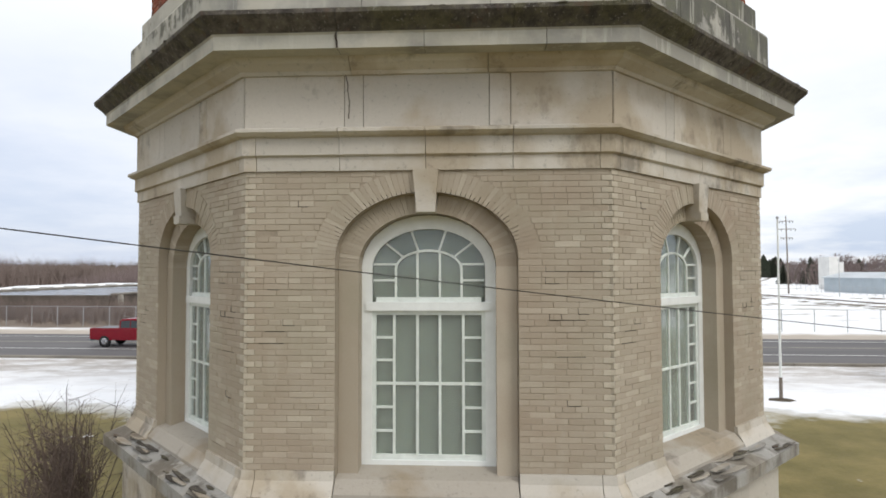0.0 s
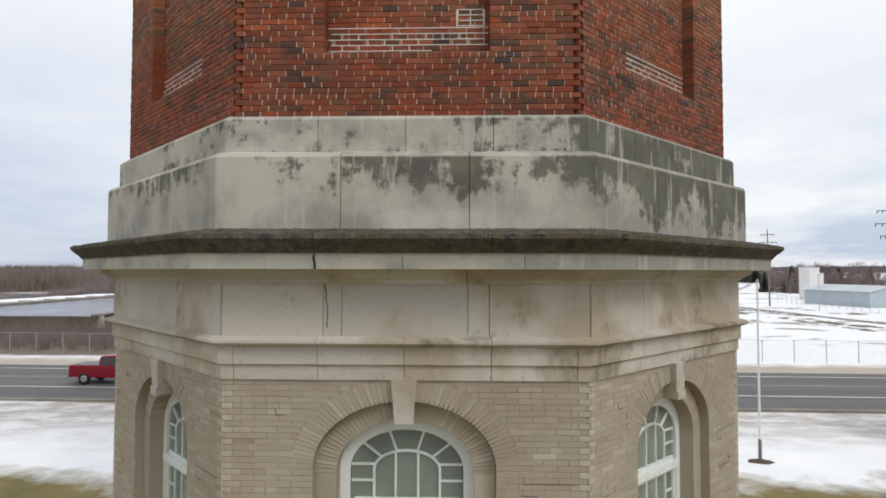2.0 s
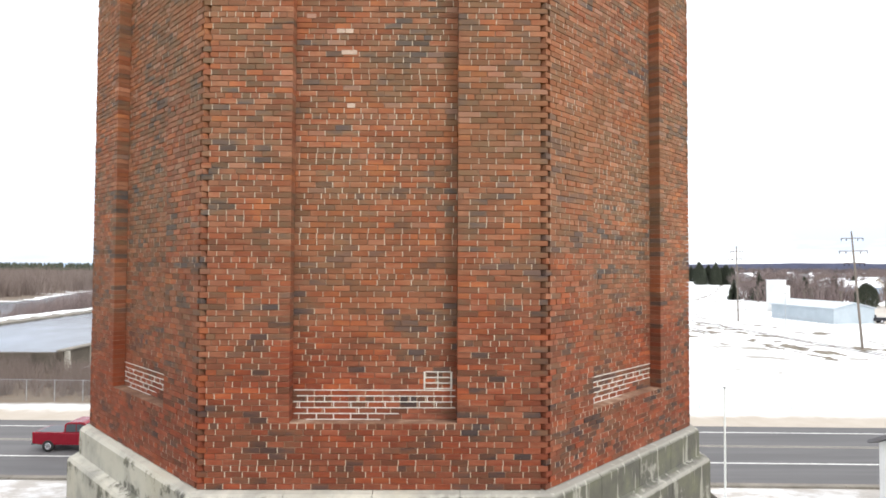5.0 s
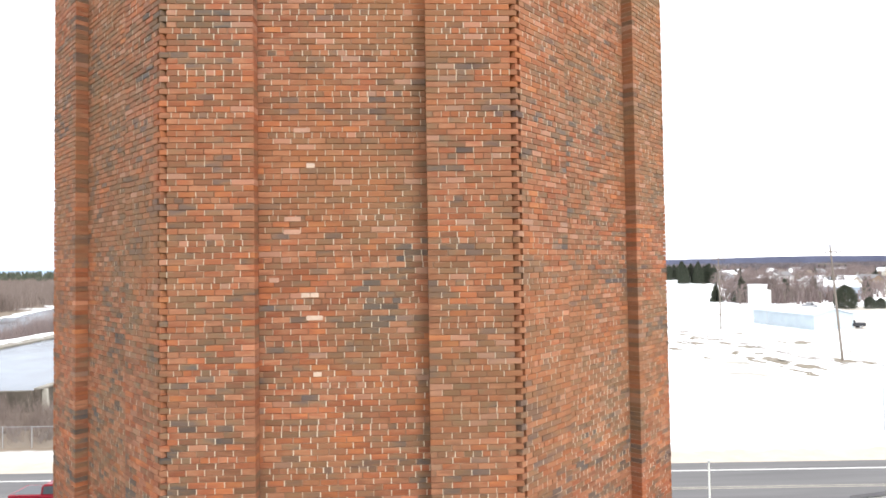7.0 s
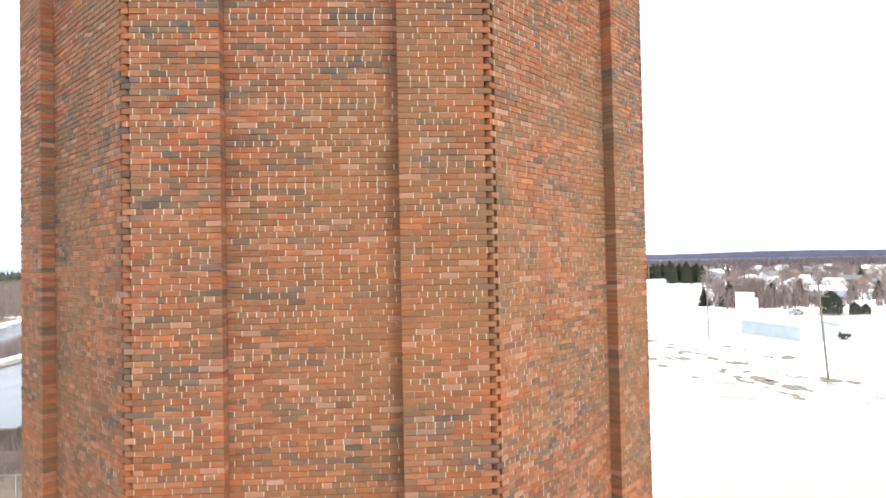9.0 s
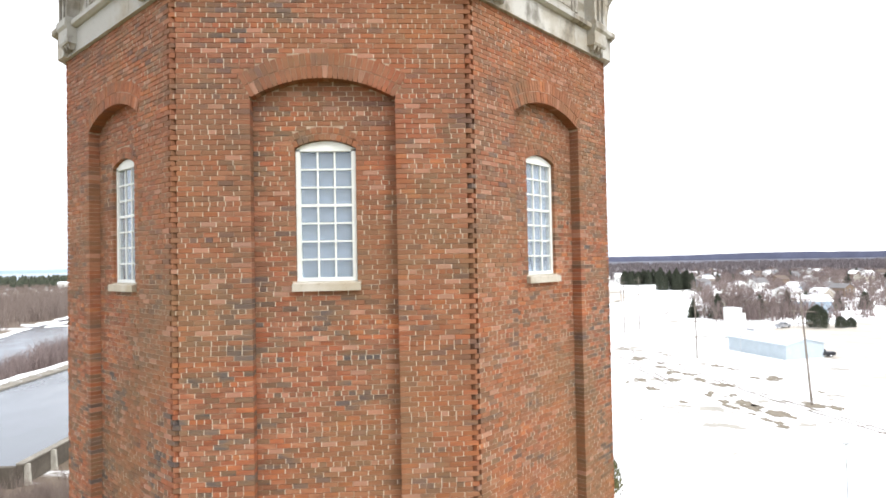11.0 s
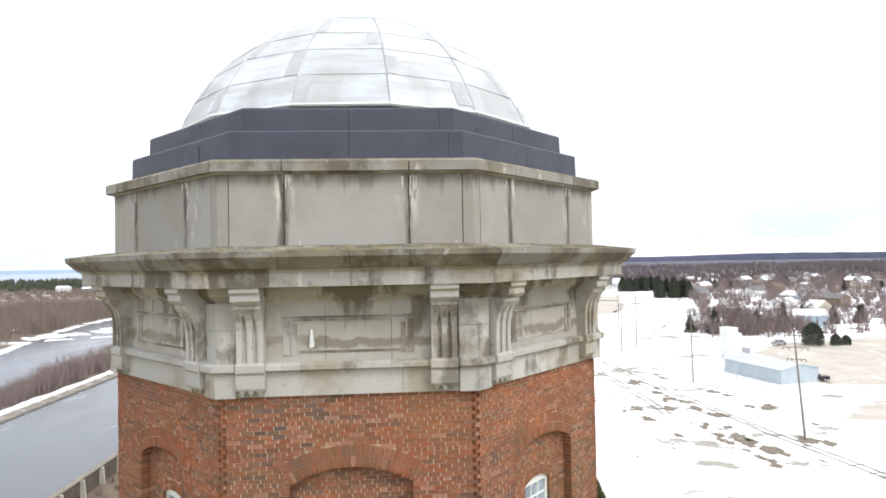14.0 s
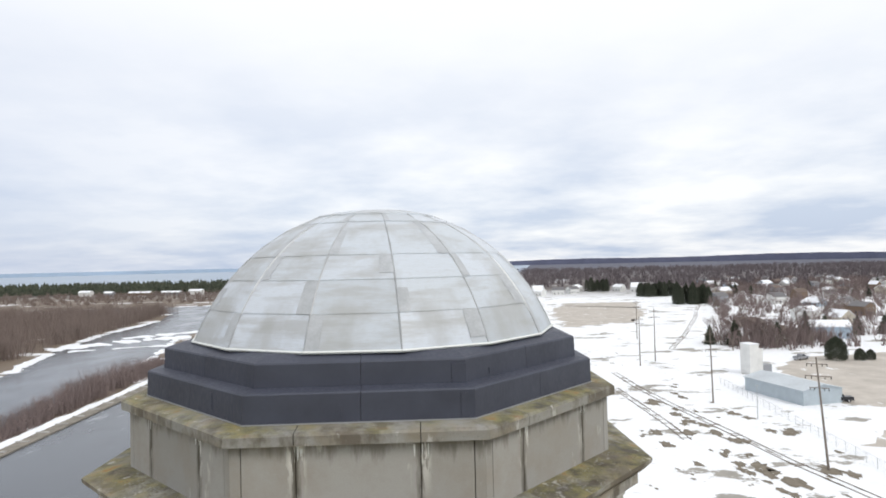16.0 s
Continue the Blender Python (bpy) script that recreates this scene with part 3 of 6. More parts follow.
class Geo:
    """Collects boxes and polygons into one mesh."""

    def __init__(self):
        self.v, self.f = [], []

    def poly(self, pts):
        n = len(self.v)
        self.v += [tuple(p) for p in pts]
        self.f.append(tuple(range(n, n + len(pts))))

    def box(self, x0, x1, y0, y1, z0, z1, m=None):
        c = [Vector((x, y, z)) for z in (z0, z1) for y in (y0, y1) for x in (x0, x1)]
        self.hexa([m @ p for p in c] if m is not None else c)

    def hexa(self, c):
        n = len(self.v)
        self.v += [tuple(p) for p in c]
        self.f += [tuple(n + i for i in q) for q in ((0, 2, 3, 1), (4, 5, 7, 6), (0, 1, 5, 4), (2, 6, 7, 3), (0, 4, 6, 2), (1, 3, 7, 5))]

    def prism(self, ring, shift):
        """A closed solid from a planar ring and its copy moved by shift."""
        n, k = len(self.v), len(ring)
        self.v += [tuple(p) for p in ring] + [tuple(Vector(p) + Vector(shift)) for p in ring]
        self.f.append(tuple(range(n + k - 1, n - 1, -1)))
        self.f.append(tuple(range(n + k, n + 2 * k)))
        for i in range(k):
            j = (i + 1) % k
            self.f.append((n + i, n + j, n + k + j, n + k + i))

    def tube(self, pts, radii, sides=6):
        n = len(self.v)
        pts = [Vector(p) for p in pts]
        if not isinstance(radii, (list, tuple)):
            radii = [radii] * len(pts)
        for i, p in enumerate(pts):
            d = (pts[min(i + 1, len(pts) - 1)] - pts[max(i - 1, 0)]).normalized()
            u = d.cross(Vector((0, 0, 1)) if abs(d.z) < 0.9 else Vector((1, 0, 0))).normalized()
            w = d.cross(u)
            for s in range(sides):
                a = 2 * math.pi * s / sides
                self.v.append(tuple(p + (u * math.cos(a) + w * math.sin(a)) * radii[i]))
        for i in range(len(pts) - 1):
            for s in range(sides):
                a, b = n + i * sides + s, n + i * sides + (s + 1) % sides
                self.f.append((a, b, b + sides, a + sides))
        self.f.append(tuple(n + s for s in range(sides - 1, -1, -1)))
        self.f.append(tuple(n + (len(pts) - 1) * sides + s for s in range(sides)))

    def mesh(self, name, mat):
        me = mesh(name, self.v, self.f, mat)
        bm = bmesh.new()
        bm.from_mesh(me)
        bmesh.ops.recalc_face_normals(bm, faces=bm.faces)
        bm.to_mesh(me)
        bm.free()
        return me

    def raw(self, name, mat):
        return mesh(name, self.v, self.f, mat)


TURN = [Matrix.Rotation(math.radians(45 * k), 4, "Z") for k in range(8)]
QUOIN = plain("pale_quoin_brick", (0.44, 0.39, 0.31), 0.85, vary=0.2, scale=4)

# ---- the tower ----
tower = thing("water_tower", "octagonal red brick water tower with tan base and pale dome", "tower")

A_TAN, A_RED, A_DEEP = 5.34, 5.20, 5.02
COURSE = 0.0735


def brick_box(g, x0, x1, z0, z1, a, depth):
    """One brick with its face at y = -a, five sides."""
    n = len(g.v)
    y0, y1, e = -a, -a + depth, 0.004
    g.v += [(x0 + e, y0, z0 + e), (x1 - e, y0, z0 + e), (x1 - e, y0, z1 - e), (x0 + e, y0, z1 - e),
            (x0, y0 + e, z0), (x1, y0 + e, z0), (x1, y0 + e, z1), (x0, y0 + e, z1),
            (x0, y1, z0), (x1, y1, z0), (x1, y1, z1), (x0, y1, z1)]
    g.f.append((n, n + 1, n + 2, n + 3))
    for a0 in (0, 4):
        for i in range(4):
            j = (i + 1) % 4
            g.f.append((n + a0 + i, n + a0 + 4 + i, n + a0 + 4 + j, n + a0 + j))


def lay(g, ticks, spans_at, z0, z1, a, depth, length, rng, course=COURSE, bed=0.0065, headj=0.0105, tick=0.78):
    """Lays courses of brick between z0 and z1. spans_at(z, row) gives the solid stretches of wall; ticks collects the upright joints."""
    rows = int(round((z1 - z0) / course))
    h = (z1 - z0) / rows
    for r in range(rows):
        zb = z0 + r * h
        heads = r % 7 == 3
        step = length / 2 if heads else length
        off = (0.0 if r % 2 else step / 2) + rng.uniform(-0.02, 0.02)
        for s0, s1 in spans_at(zb + h / 2, r):
            x = math.floor((s0 - off) / step) * step + off
            if x + step - s0 < 0.06:
                x += step
            first = True
            while x < s1 - 0.06 or first:
                last = s1 - (x + step) < 0.06
                b0, b1 = s0 if first else x + headj / 2, s1 if last else x + step - headj / 2
                first = False
                brick_box(g, b0, b1, zb + bed / 2, zb + h - bed / 2, a + rng.gauss(0, 0.0022), depth)
                if not last and rng.random() < tick:
                    q = x + step
                    ticks.append((q - headj / 2, q + headj / 2, zb + bed * 0.45, zb + h - bed * 0.45, a - 0.003))
                x += step


def tick_mesh(name, ticks, mat):
    g = Geo()
    for x0, x1, z0, z1, a in ticks:
        g.v += [(x0, -a, z0), (x1, -a, z0), (x1, -a, z1), (x0, -a, z1)]
        n = len(g.v)
        g.f.append((n - 4, n - 3, n - 2, n - 1))
    return g.raw(name, mat)


# segmental arch over each tall recess
ARCH_R, ARCH_Z, ARCH_T = 2.034, 25.176, 0.375
SPRING, SPRING_OUT = 26.93, 27.245
HALF = 1.04
WIN_R, WIN_Z = 0.90, 25.435
SHAFT_0, SHAFT_1, RECESS_0 = 9.70, 28.45, 10.52
V_RED = K * A_RED


def outer_half(z):
    if z < RECESS_0 or z > ARCH_Z + ARCH_R + ARCH_T:
        return 0.0
    if z < SPRING:
        return HALF
    if z < SPRING_OUT:
        return HALF + (z - SPRING) / (SPRING_OUT - SPRING) * (1.215 - HALF)
    return math.sqrt(max(0.0, (ARCH_R + ARCH_T) ** 2 - (z - ARCH_Z) ** 2))


def shaft_spans(z, row):
    left = -V_RED + (0.078 if row % 2 else -0.012)
    right = V_RED - (0.078 if row % 2 == 0 else -0.012)
    w = outer_half(z)
    return [(left, right)] if w < 0.02 else [(left, -w), (w, right)]


def recess_spans(z, row):
    w = HALF if z < SPRING else math.sqrt(max(0.0, ARCH_R ** 2 - (z - ARCH_Z) ** 2))
    if w < 0.05:
        return []
    q = 0.0
    if 24.12 < z < 24.26:
        q = 0.50
    elif 24.26 <= z < 26.21:
        q = 0.445
    elif 26.21 <= z < 26.54:
        q = max(0.0, (WIN_R + 0.21) ** 2 - (z - WIN_Z) ** 2) ** 0.5
        q = min(q, 0.445 + (z - 26.21) * 0.5)
    return [(-w, w)] if q < 0.02 else [(-w, -q), (q, w)]


def voussoirs(g, cx, cz, r0, r1, half_angle, n, a, depth, rng):
    """Bricks set on edge round an arch."""
    for i in range(n):
        t0 = -half_angle + 2 * half_angle * i / n + 0.004 / r0 * 1.0
        t1 = -half_angle + 2 * half_angle * (i + 1) / n - 0.004 / r0
        out = a + rng.gauss(0, 0.002)
        q = [(cx + r * math.sin(t), cz + r * math.cos(t)) for r, t in ((r0, t0), (r0, t1), (r1, t1), (r1, t0))]
        g.hexa([(q[i][0], -out + d, q[i][1]) for d in (0, depth) for i in (0, 1, 3, 2)])


front_ticks, deep_ticks = [], []
g_front, g_deep = Geo(), Geo()
ONE_0, ONE_1 = 12.58, 14.72


def shaft_meshes():
    rg = random.Random(11)
    lay(g_front, front_ticks, shaft_spans, SHAFT_0, SHAFT_1, A_RED, 0.2, 0.2165, rg)
    for ring in range(2):
        voussoirs(g_front, 0, ARCH_Z, ARCH_R + ring * 0.19, ARCH_R + ring * 0.19 + 0.18, math.asin(1.03 / ARCH_R), 30, A_RED, 0.2, rg)
    lay(g_deep, deep_ticks, lambda z, r: [] if ONE_0 < z < ONE_1 else recess_spans(z, r), RECESS_0, 27.21, A_DEEP, 0.1, 0.2165, rg)
    voussoirs(g_deep, 0, WIN_Z, WIN_R + 0.01, WIN_R + 0.10, math.asin(0.445 / WIN_R), 12, A_DEEP, 0.1, rg)
    voussoirs(g_deep, 0, WIN_Z, WIN_R + 0.11, WIN_R + 0.20, math.asin(0.445 / WIN_R), 13, A_DEEP, 0.1, rg)
    return g_front.raw("shaft_bricks", RED), g_deep.raw("recess_bricks", RED)


front_me, deep_me = shaft_meshes()
# the stretch of recess whose bricks are laid one by one on the face that is passed nearest
one_bricks, one_ticks = [], []
rg1 = random.Random(23)
rows_one = int(round((27.21 - RECESS_0) / COURSE))
h_one = (27.21 - RECESS_0) / rows_one
for r in range(rows_one):
    zb = RECESS_0 + r * h_one
    if not ONE_0 < zb + h_one / 2 < ONE_1:
        continue
    step = 0.2165 / 2 if r % 7 == 3 else 0.2165
    off = (0.0 if r % 2 else step / 2) + rg1.uniform(-0.02, 0.02)
    x = math.floor((-HALF - off) / step) * step + off
    while x < HALF - 0.004:
        b0, b1 = max(x + 0.00625, -HALF), min(x + step - 0.00625, HALF)
        if b1 - b0 > 0.025:
            one_bricks.append((b0, b1, zb + 0.00325, zb + h_one - 0.00325))
        if -HALF < x + step < HALF and rg1.random() < 0.75:
            one_ticks.append((x + step - 0.00625, x + step + 0.00625, zb + 0.002, zb + h_one - 0.002, A_DEEP - 0.003))
        x += step
g_one = Geo()
for b in one_bricks:
    brick_box(g_one, *b, A_DEEP, 0.1)
one_me = g_one.raw("recess_bricks_stretch", RED)
one_tick_me = tick_mesh("recess_joints_stretch", one_ticks, HEAD)
g_rest = Geo()
for b in one_bricks[300:]:
    brick_box(g_rest, *b, A_DEEP, 0.1)
rest_me = g_rest.raw("recess_bricks_rest", RED)
front_tick_me = tick_mesh("shaft_joints", front_ticks, HEAD)
deep_tick_me = tick_mesh("recess_joints", deep_ticks, HEAD)


def backing():
    """Dark bed mortar behind the bricks, with the recess cut into it."""
    g = Geo()
    a, d, v = A_RED - 0.009, A_DEEP - 0.009, V_RED - 0.085
    e = HALF + 0.006
    for s in (-1, 1):
        x0, x1 = sorted((s * e, s * v))
        g.box(x0, x1, -a, -a + 0.3, RECESS_0, SPRING_OUT)
        g.box(x0, x1, -a, -a + 0.3, SPRING_OUT, SHAFT_1)
    g.box(-v, v, -a, -a + 0.3, SHAFT_0, RECESS_0 - 0.004)
    n = 24
    for i in range(n):
        x0, x1 = -e + 2 * e * i / n, -e + 2 * e * (i + 1) / n
        low = max(math.sqrt(max(0.0, (ARCH_R + 0.012) ** 2 - min(abs(x), 1.03) ** 2)) + ARCH_Z for x in (x0, x1))
        g.box(x0, x1, -a, -a + 0.16, low + 0.02, SHAFT_1)
    # recess backing with the window hole left open
    g.box(-HALF - 0.1, -0.45, -d, -d + 0.1, RECESS_0 - 0.1, 27.32)
    g.box(0.45, HALF + 0.1, -d, -d + 0.1, RECESS_0 - 0.1, 27.32)
    g.box(-0.45, 0.45, -d, -d + 0.1, RECESS_0 - 0.1, 24.15)
    g.box(-0.45, 0.45, -d, -d + 0.1, 26.36, 27.32)
    return g.raw("shaft_backing", BED)


back_me = backing()

# core that closes the joints from behind
def octagon(g, a, z0, z1, a1=None):
    a1 = a if a1 is None else a1
    n = len(g.v)
    for aa, z in ((a, z0), (a1, z1)):
        for k in range(8):
            t = math.radians(45 * k - 67.5)
            g.v.append((aa / math.cos(math.radians(22.5)) * math.cos(t), aa / math.cos(math.radians(22.5)) * math.sin(t), z))
    for k in range(8):
        j = (k + 1) % 8
        g.f.append((n + k, n + j, n + 8 + j, n + 8 + k))
    g.f.append(tuple(range(n + 7, n - 1, -1)))
    g.f.append(tuple(range(n + 8, n + 16)))


g = Geo()
octagon(g, 4.75, 0.0, 32.38)
part("core", g.raw("core", DARK), tower)
# corner blocks behind the toothed bricks, notch shade painted into their colour
g = Geo()
for k in range(8):
    m = TURN[k]
    q = Geo()
    q.box(-0.16, 0.16, -0.12, 0.12, SHAFT_0, SHAFT_1, m @ Matrix.Translation((V_RED, -A_RED, 0)) @ Matrix.Rotation(math.radians(22.5), 4, "Z") @ Matrix.Translation((0, 0.25, 0)))
    n = len(g.v)
    g.v += q.v
    g.f += [tuple(n + i for i in f) for f in q.f]
part("corner_mortar", g.raw("corner_mortar", GAP_SHADE), tower, kind="stuff")


def window_top(parent_m):
    """Tall white sash window in the red shaft: frame, bars, panes, sill."""
    y = -A_DEEP + 0.06
    fr = Geo()
    zs, zb = 26.215, 24.26
    fr.box(-0.44, -0.375, y, y + 0.09, zb, zs)
    fr.box(0.375, 0.44, y, y + 0.09, zb, zs)
    fr.box(-0.375, 0.375, y, y + 0.09, zb, zb + 0.055)
    n = 10
    top = [(-0.44 + 0.88 * i / n, WIN_Z + math.sqrt(WIN_R ** 2 - (-0.44 + 0.88 * i / n) ** 2)) for i in range(n + 1)]
    ring = [(x, y, z) for x, z in top] + [(0.44, y, zs - 0.03), (-0.44, y, zs - 0.03)]
    fr.prism(ring, (0, 0.09, 0))
    win = part("window", fr.mesh("window_frame", PAINT), tower, "white-painted arched sash window of many panes", parent_m)
    bars = Geo()
    for i in (1, 2):
        x = -0.375 + 0.25 * i
        bars.box(x - 0.012, x + 0.012, y + 0.02, y + 0.06, zb + 0.055, zs - 0.03)
    rows = 7
    h = (zs - 0.03 - zb - 0.055) / rows
    for i in range(1, rows):
        z = zb + 0.055 + h * i
        w = 0.02 if i == 4 else 0.012
        bars.box(-0.375, 0.375, y + 0.022, y + 0.058, z - w, z + w)
    part("glazing_grid", bars.raw("glazing_grid", PAINT), win)
    for i in range(3):
        for j in range(rows):
            x = -0.375 + 0.25 * i
            z = zb + 0.055 + h * j
            if "pane" not in shared:
                p = Geo()
                p.box(0.0, 0.25, 0.0, 0.005, 0.0, h)
                shared["pane"] = p.raw("pane", GLASS_TOP)
            ob = part("pane", shared["pane"], win, m=Matrix.Translation((x, y + 0.038, z)))
            ob.visible_shadow = False
    # added board that sets the tone seen through the panes
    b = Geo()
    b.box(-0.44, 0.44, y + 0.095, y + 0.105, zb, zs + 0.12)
    part("blind", b.raw("blind", BACK_BOARD_TOP), win)
    s = Geo()
    s.prism([(-0.495, -A_DEEP - 0.07, 24.12), (-0.495, -A_DEEP - 0.07, 24.23), (-0.495, -A_DEEP + 0.12, 24.265), (-0.495, -A_DEEP + 0.12, 24.12)], (0.99, 0, 0))
    part("sill", s.mesh("sill", STONE), win, "pale stone sill")
    return win


shared = {}
for k in range(8):
    m = TURN[k]
    wall = part("shaft_wall", back_me, tower, m=m)
    part("brickwork", front_me, wall, kind="stuff")
    part("recessed_brickwork", deep_me, wall, kind="stuff")
    part("mortar", front_tick_me, wall, kind="stuff")
    part("mortar", deep_tick_me, wall, kind="stuff")
    if k == 0:
        front_wall = wall
        part("recessed_brickwork", rest_me, wall, kind="stuff")
        part("mortar", one_tick_me, wall, kind="stuff")
    else:
        part("recessed_brickwork", one_me, wall, kind="stuff")
        part("mortar", one_tick_me, wall, kind="stuff")
    window_top(m)

# repointed white joints at the foot of the recesses
g = Geo()
rp = random.Random(3)
yq = A_DEEP + 0.004
hc = (27.21 - RECESS_0) / round((27.21 - RECESS_0) / COURSE)
for i in range(6):
    z = RECESS_0 + hc * i
    x0, x1 = (-0.88, 0.1) if i == 0 else ((-1.02, 0.35) if i == 1 else (-1.03, 1.03))
    g.box(x0 + rp.uniform(0, 0.05), x1 - rp.uniform(0, 0.05), -yq, -yq + 0.012, z - 0.0055, z + 0.0055)
    if i < 4:
        x = -0.95 + (0.1 if i % 2 else 0.0)
        while x < x1 - 0.05:
            if x > x0 and rp.random() < 0.85:
                g.box(x - 0.0055, x + 0.0055, -yq, -yq + 0.012, z + 0.006, z + hc - 0.006)
            x += 0.2165
plain_white_me = g.raw("side_repointed_joints", WHITE_MORTAR)
for z in (11.12, 11.05, 10.98, 10.91):
    g.box(0.63, 0.97, -yq, -yq + 0.012, z - 0.006, z + 0.006)
for x, w in ((0.63, 0.012), (0.97, 0.012), (0.8, 0.006)):
    g.box(x - w, x + w, -yq, -yq + 0.012, 10.9, 11.12)
white_me = g.raw("repointed_joints", WHITE_MORTAR)
for k in (0, 1, 7):
    part("repointed_joints", plain_white_me if k else white_me, tower, "fresh white mortar joints", TURN[k])
# a few pale spalled bricks in the recess
PALE = plain("pale_brick", (0.55, 0.42, 0.34), 0.9)
PINK = plain("pink_brick", (0.42, 0.245, 0.18), 0.9)
for x, z, w in ((-0.36, 15.21, 0.2), (-0.33, 14.52, 0.1), (-0.395, 17.09, 0.1), (-0.63, 16.27, 0.2), (-0.47, 15.49, 0.1), (-0.36, 15.49, 0.1), (-0.5, 17.53, 0.2), (-0.85, 15.68, 0.12), (-0.62, 16.43, 0.2)):
    g = Geo()
    g.box(x - w / 2, x + w / 2, -A_DEEP - 0.005, -A_DEEP + 0.02, z - 0.028, z + 0.028)
    part("spalled_brick", g.raw("spalled_brick", PINK if x < -0.49 else PALE), tower, "pale spalled brick face")


# ---- cut stone courses ----
def block(profile, x0, x1, gap=0.004):
    """A stone between x0 and x1 of one face; None runs to the mitre of the corner. profile: (apothem, height) points round its section."""
    g = Geo()
    n = len(profile)
    for end, s in ((x0, -1), (x1, 1)):
        for a, z in profile:
            g.v.append((s * (K * a - 0.0015) if end is None else end - s * gap, -a, z))
    for i in range(n):
        j = (i + 1) % n
        g.f.append((i, j, n + j, n + i))
    g.f.append(tuple(range(n - 1, -1, -1)))
    g.f.append(tuple(range(n, 2 * n)))
    return g


def stone_course(name, profile, joints, mat, label, inner, gap=0.004, skip=()):
    """A course of stones round all eight faces."""
    ring = [(inner, profile[0][1])] + profile + [(inner, profile[-1][1])]
    ends = [None] + list(joints) + [None]
    blocks = [block(ring, a, b, gap).mesh(name, mat) for i, (a, b) in enumerate(zip(ends, ends[1:])) if i not in skip]
    holder = part(name, None, tower, label)
    for k in range(8):
        for me in blocks:
            part("stone", me, holder, m=TURN[k])
    return holder


# base of the tan storey
stone_course("lower_wall", [(5.52, -0.3), (5.52, 2.2)], [-1.1, 1.1], STONE, "stone wall under the ledge", 5.0)
stone_course("ledge", [(5.60, 2.18), (5.80, 2.28), (5.80, 2.46), (5.42, 2.60)], [-1.5, 0.0, 1.5], STONE_LEDGE, "grey broken stone ledge", 5.0)
stone_course("base_course", [(5.50, 2.56), (5.45, 2.66), (5.385, 2.75), (5.37, 2.86)], [-2.06, -1.1, 1.1, 2.06], STONE, "pale flared stone base course", 5.0, skip=(2,))

# tan brick storey
T0, T1 = 2.86, 6.46
V_TAN = K * A_TAN
O_HW, O_SPR, O_RISE = 1.10, 5.40, 0.80
I_HW, I_SPR, I_RISE = 0.845, 5.30, 0.66


def tan_spans(z, row):
    left = -V_TAN + (0.13 if row % 2 else 0.03)
    right = V_TAN - (0.13 if row % 2 == 0 else 0.03)
    w = O_HW
    if z > O_SPR - 0.02:
        t = (z - O_SPR) / (O_RISE + 0.28)
        w = (O_HW + 0.28 * min(1, max(0, (z - O_SPR) / 0.2))) * math.sqrt(max(0.0, 1 - t * t))
    if w < 0.05:
        return [(left, -0.16), (0.16, right)] if z < 6.46 else [(left, right)]
    w = max(w, 0.17)
    return [(left, -w), (w, right)]


tan_g, tan_ticks = Geo(), []
lay(tan_g, tan_ticks, tan_spans, T0, T1, A_TAN, 0.12, 0.305, random.Random(8), course=0.0722, bed=0.0045, headj=0.006, tick=0.5)


def ellipse_bricks(g, hw, spr, rise, t, a, depth, n, rg):
    """Bricks on end round an elliptical arch of thickness t."""
    for i in range(n):
        q = []
        for u, rr in ((i + 0.06, 0), (i + 0.94, 0), (i + 0.94, 1), (i + 0.06, 1)):
            th = math.pi * u / n
            q.append((-(hw + rr * t) * math.cos(th), spr + (rise + rr * t) * math.sin(th)))
        if abs(sum(p[0] for p in q) / 4) < 0.13:
            continue
        o = a + rg.gauss(0, 0.002)
        g.hexa([(q[k][0], -o + d, q[k][1]) for d in (0, depth) for k in (0, 1, 3, 2)])


rg = random.Random(4)
ellipse_bricks(tan_g, O_HW, O_SPR, O_RISE, 0.275, A_TAN, 0.12, 58, rg)
ellipse_bricks(tan_g, I_HW, I_SPR, I_RISE, 0.25, 5.20, 0.19, 50, rg)
quoin_g = Geo()
q_rows = int(round((T1 - T0) / 0.0722))
q_h = (T1 - T0) / q_rows
for r in range(q_rows):
    z0, z1 = T0 + r * q_h + 0.003, T0 + (r + 1) * q_h - 0.003
    for s, wide in ((-1, r % 2 == 1), (1, r % 2 == 0)):
        x0, x1 = sorted((s * (V_TAN + (0.008 if wide else -0.012)), s * (V_TAN - (0.125 if wide else 0.026))))
        brick_box(quoin_g, x0, x1, z0, z1, A_TAN + (0.004 if wide else -0.004), 0.12)
quoin_me = quoin_g.raw("quoin_bricks", QUOIN)
tan_me = tan_g.raw("tan_bricks", TAN)
tan_tick_me = tick_mesh("tan_joints", tan_ticks, TAN_BED)


def arch_path(hw, spr, rise, z0, n=28):
    return [(-hw, z0)] + [(-hw * math.cos(math.pi * i / n), spr + rise * math.sin(math.pi * i / n)) for i in range(n + 1)] + [(hw, z0)]


def sweep(g, paths):
    """Strips between matching paths of (x, y, z)."""
    for p, q in zip(paths, paths[1:]):
        n, k = len(g.v), len(p)
        g.v += p + q
        for i in range(k - 1):
            g.f.append((n + i, n + i + 1, n + k + i + 1, n + k + i))


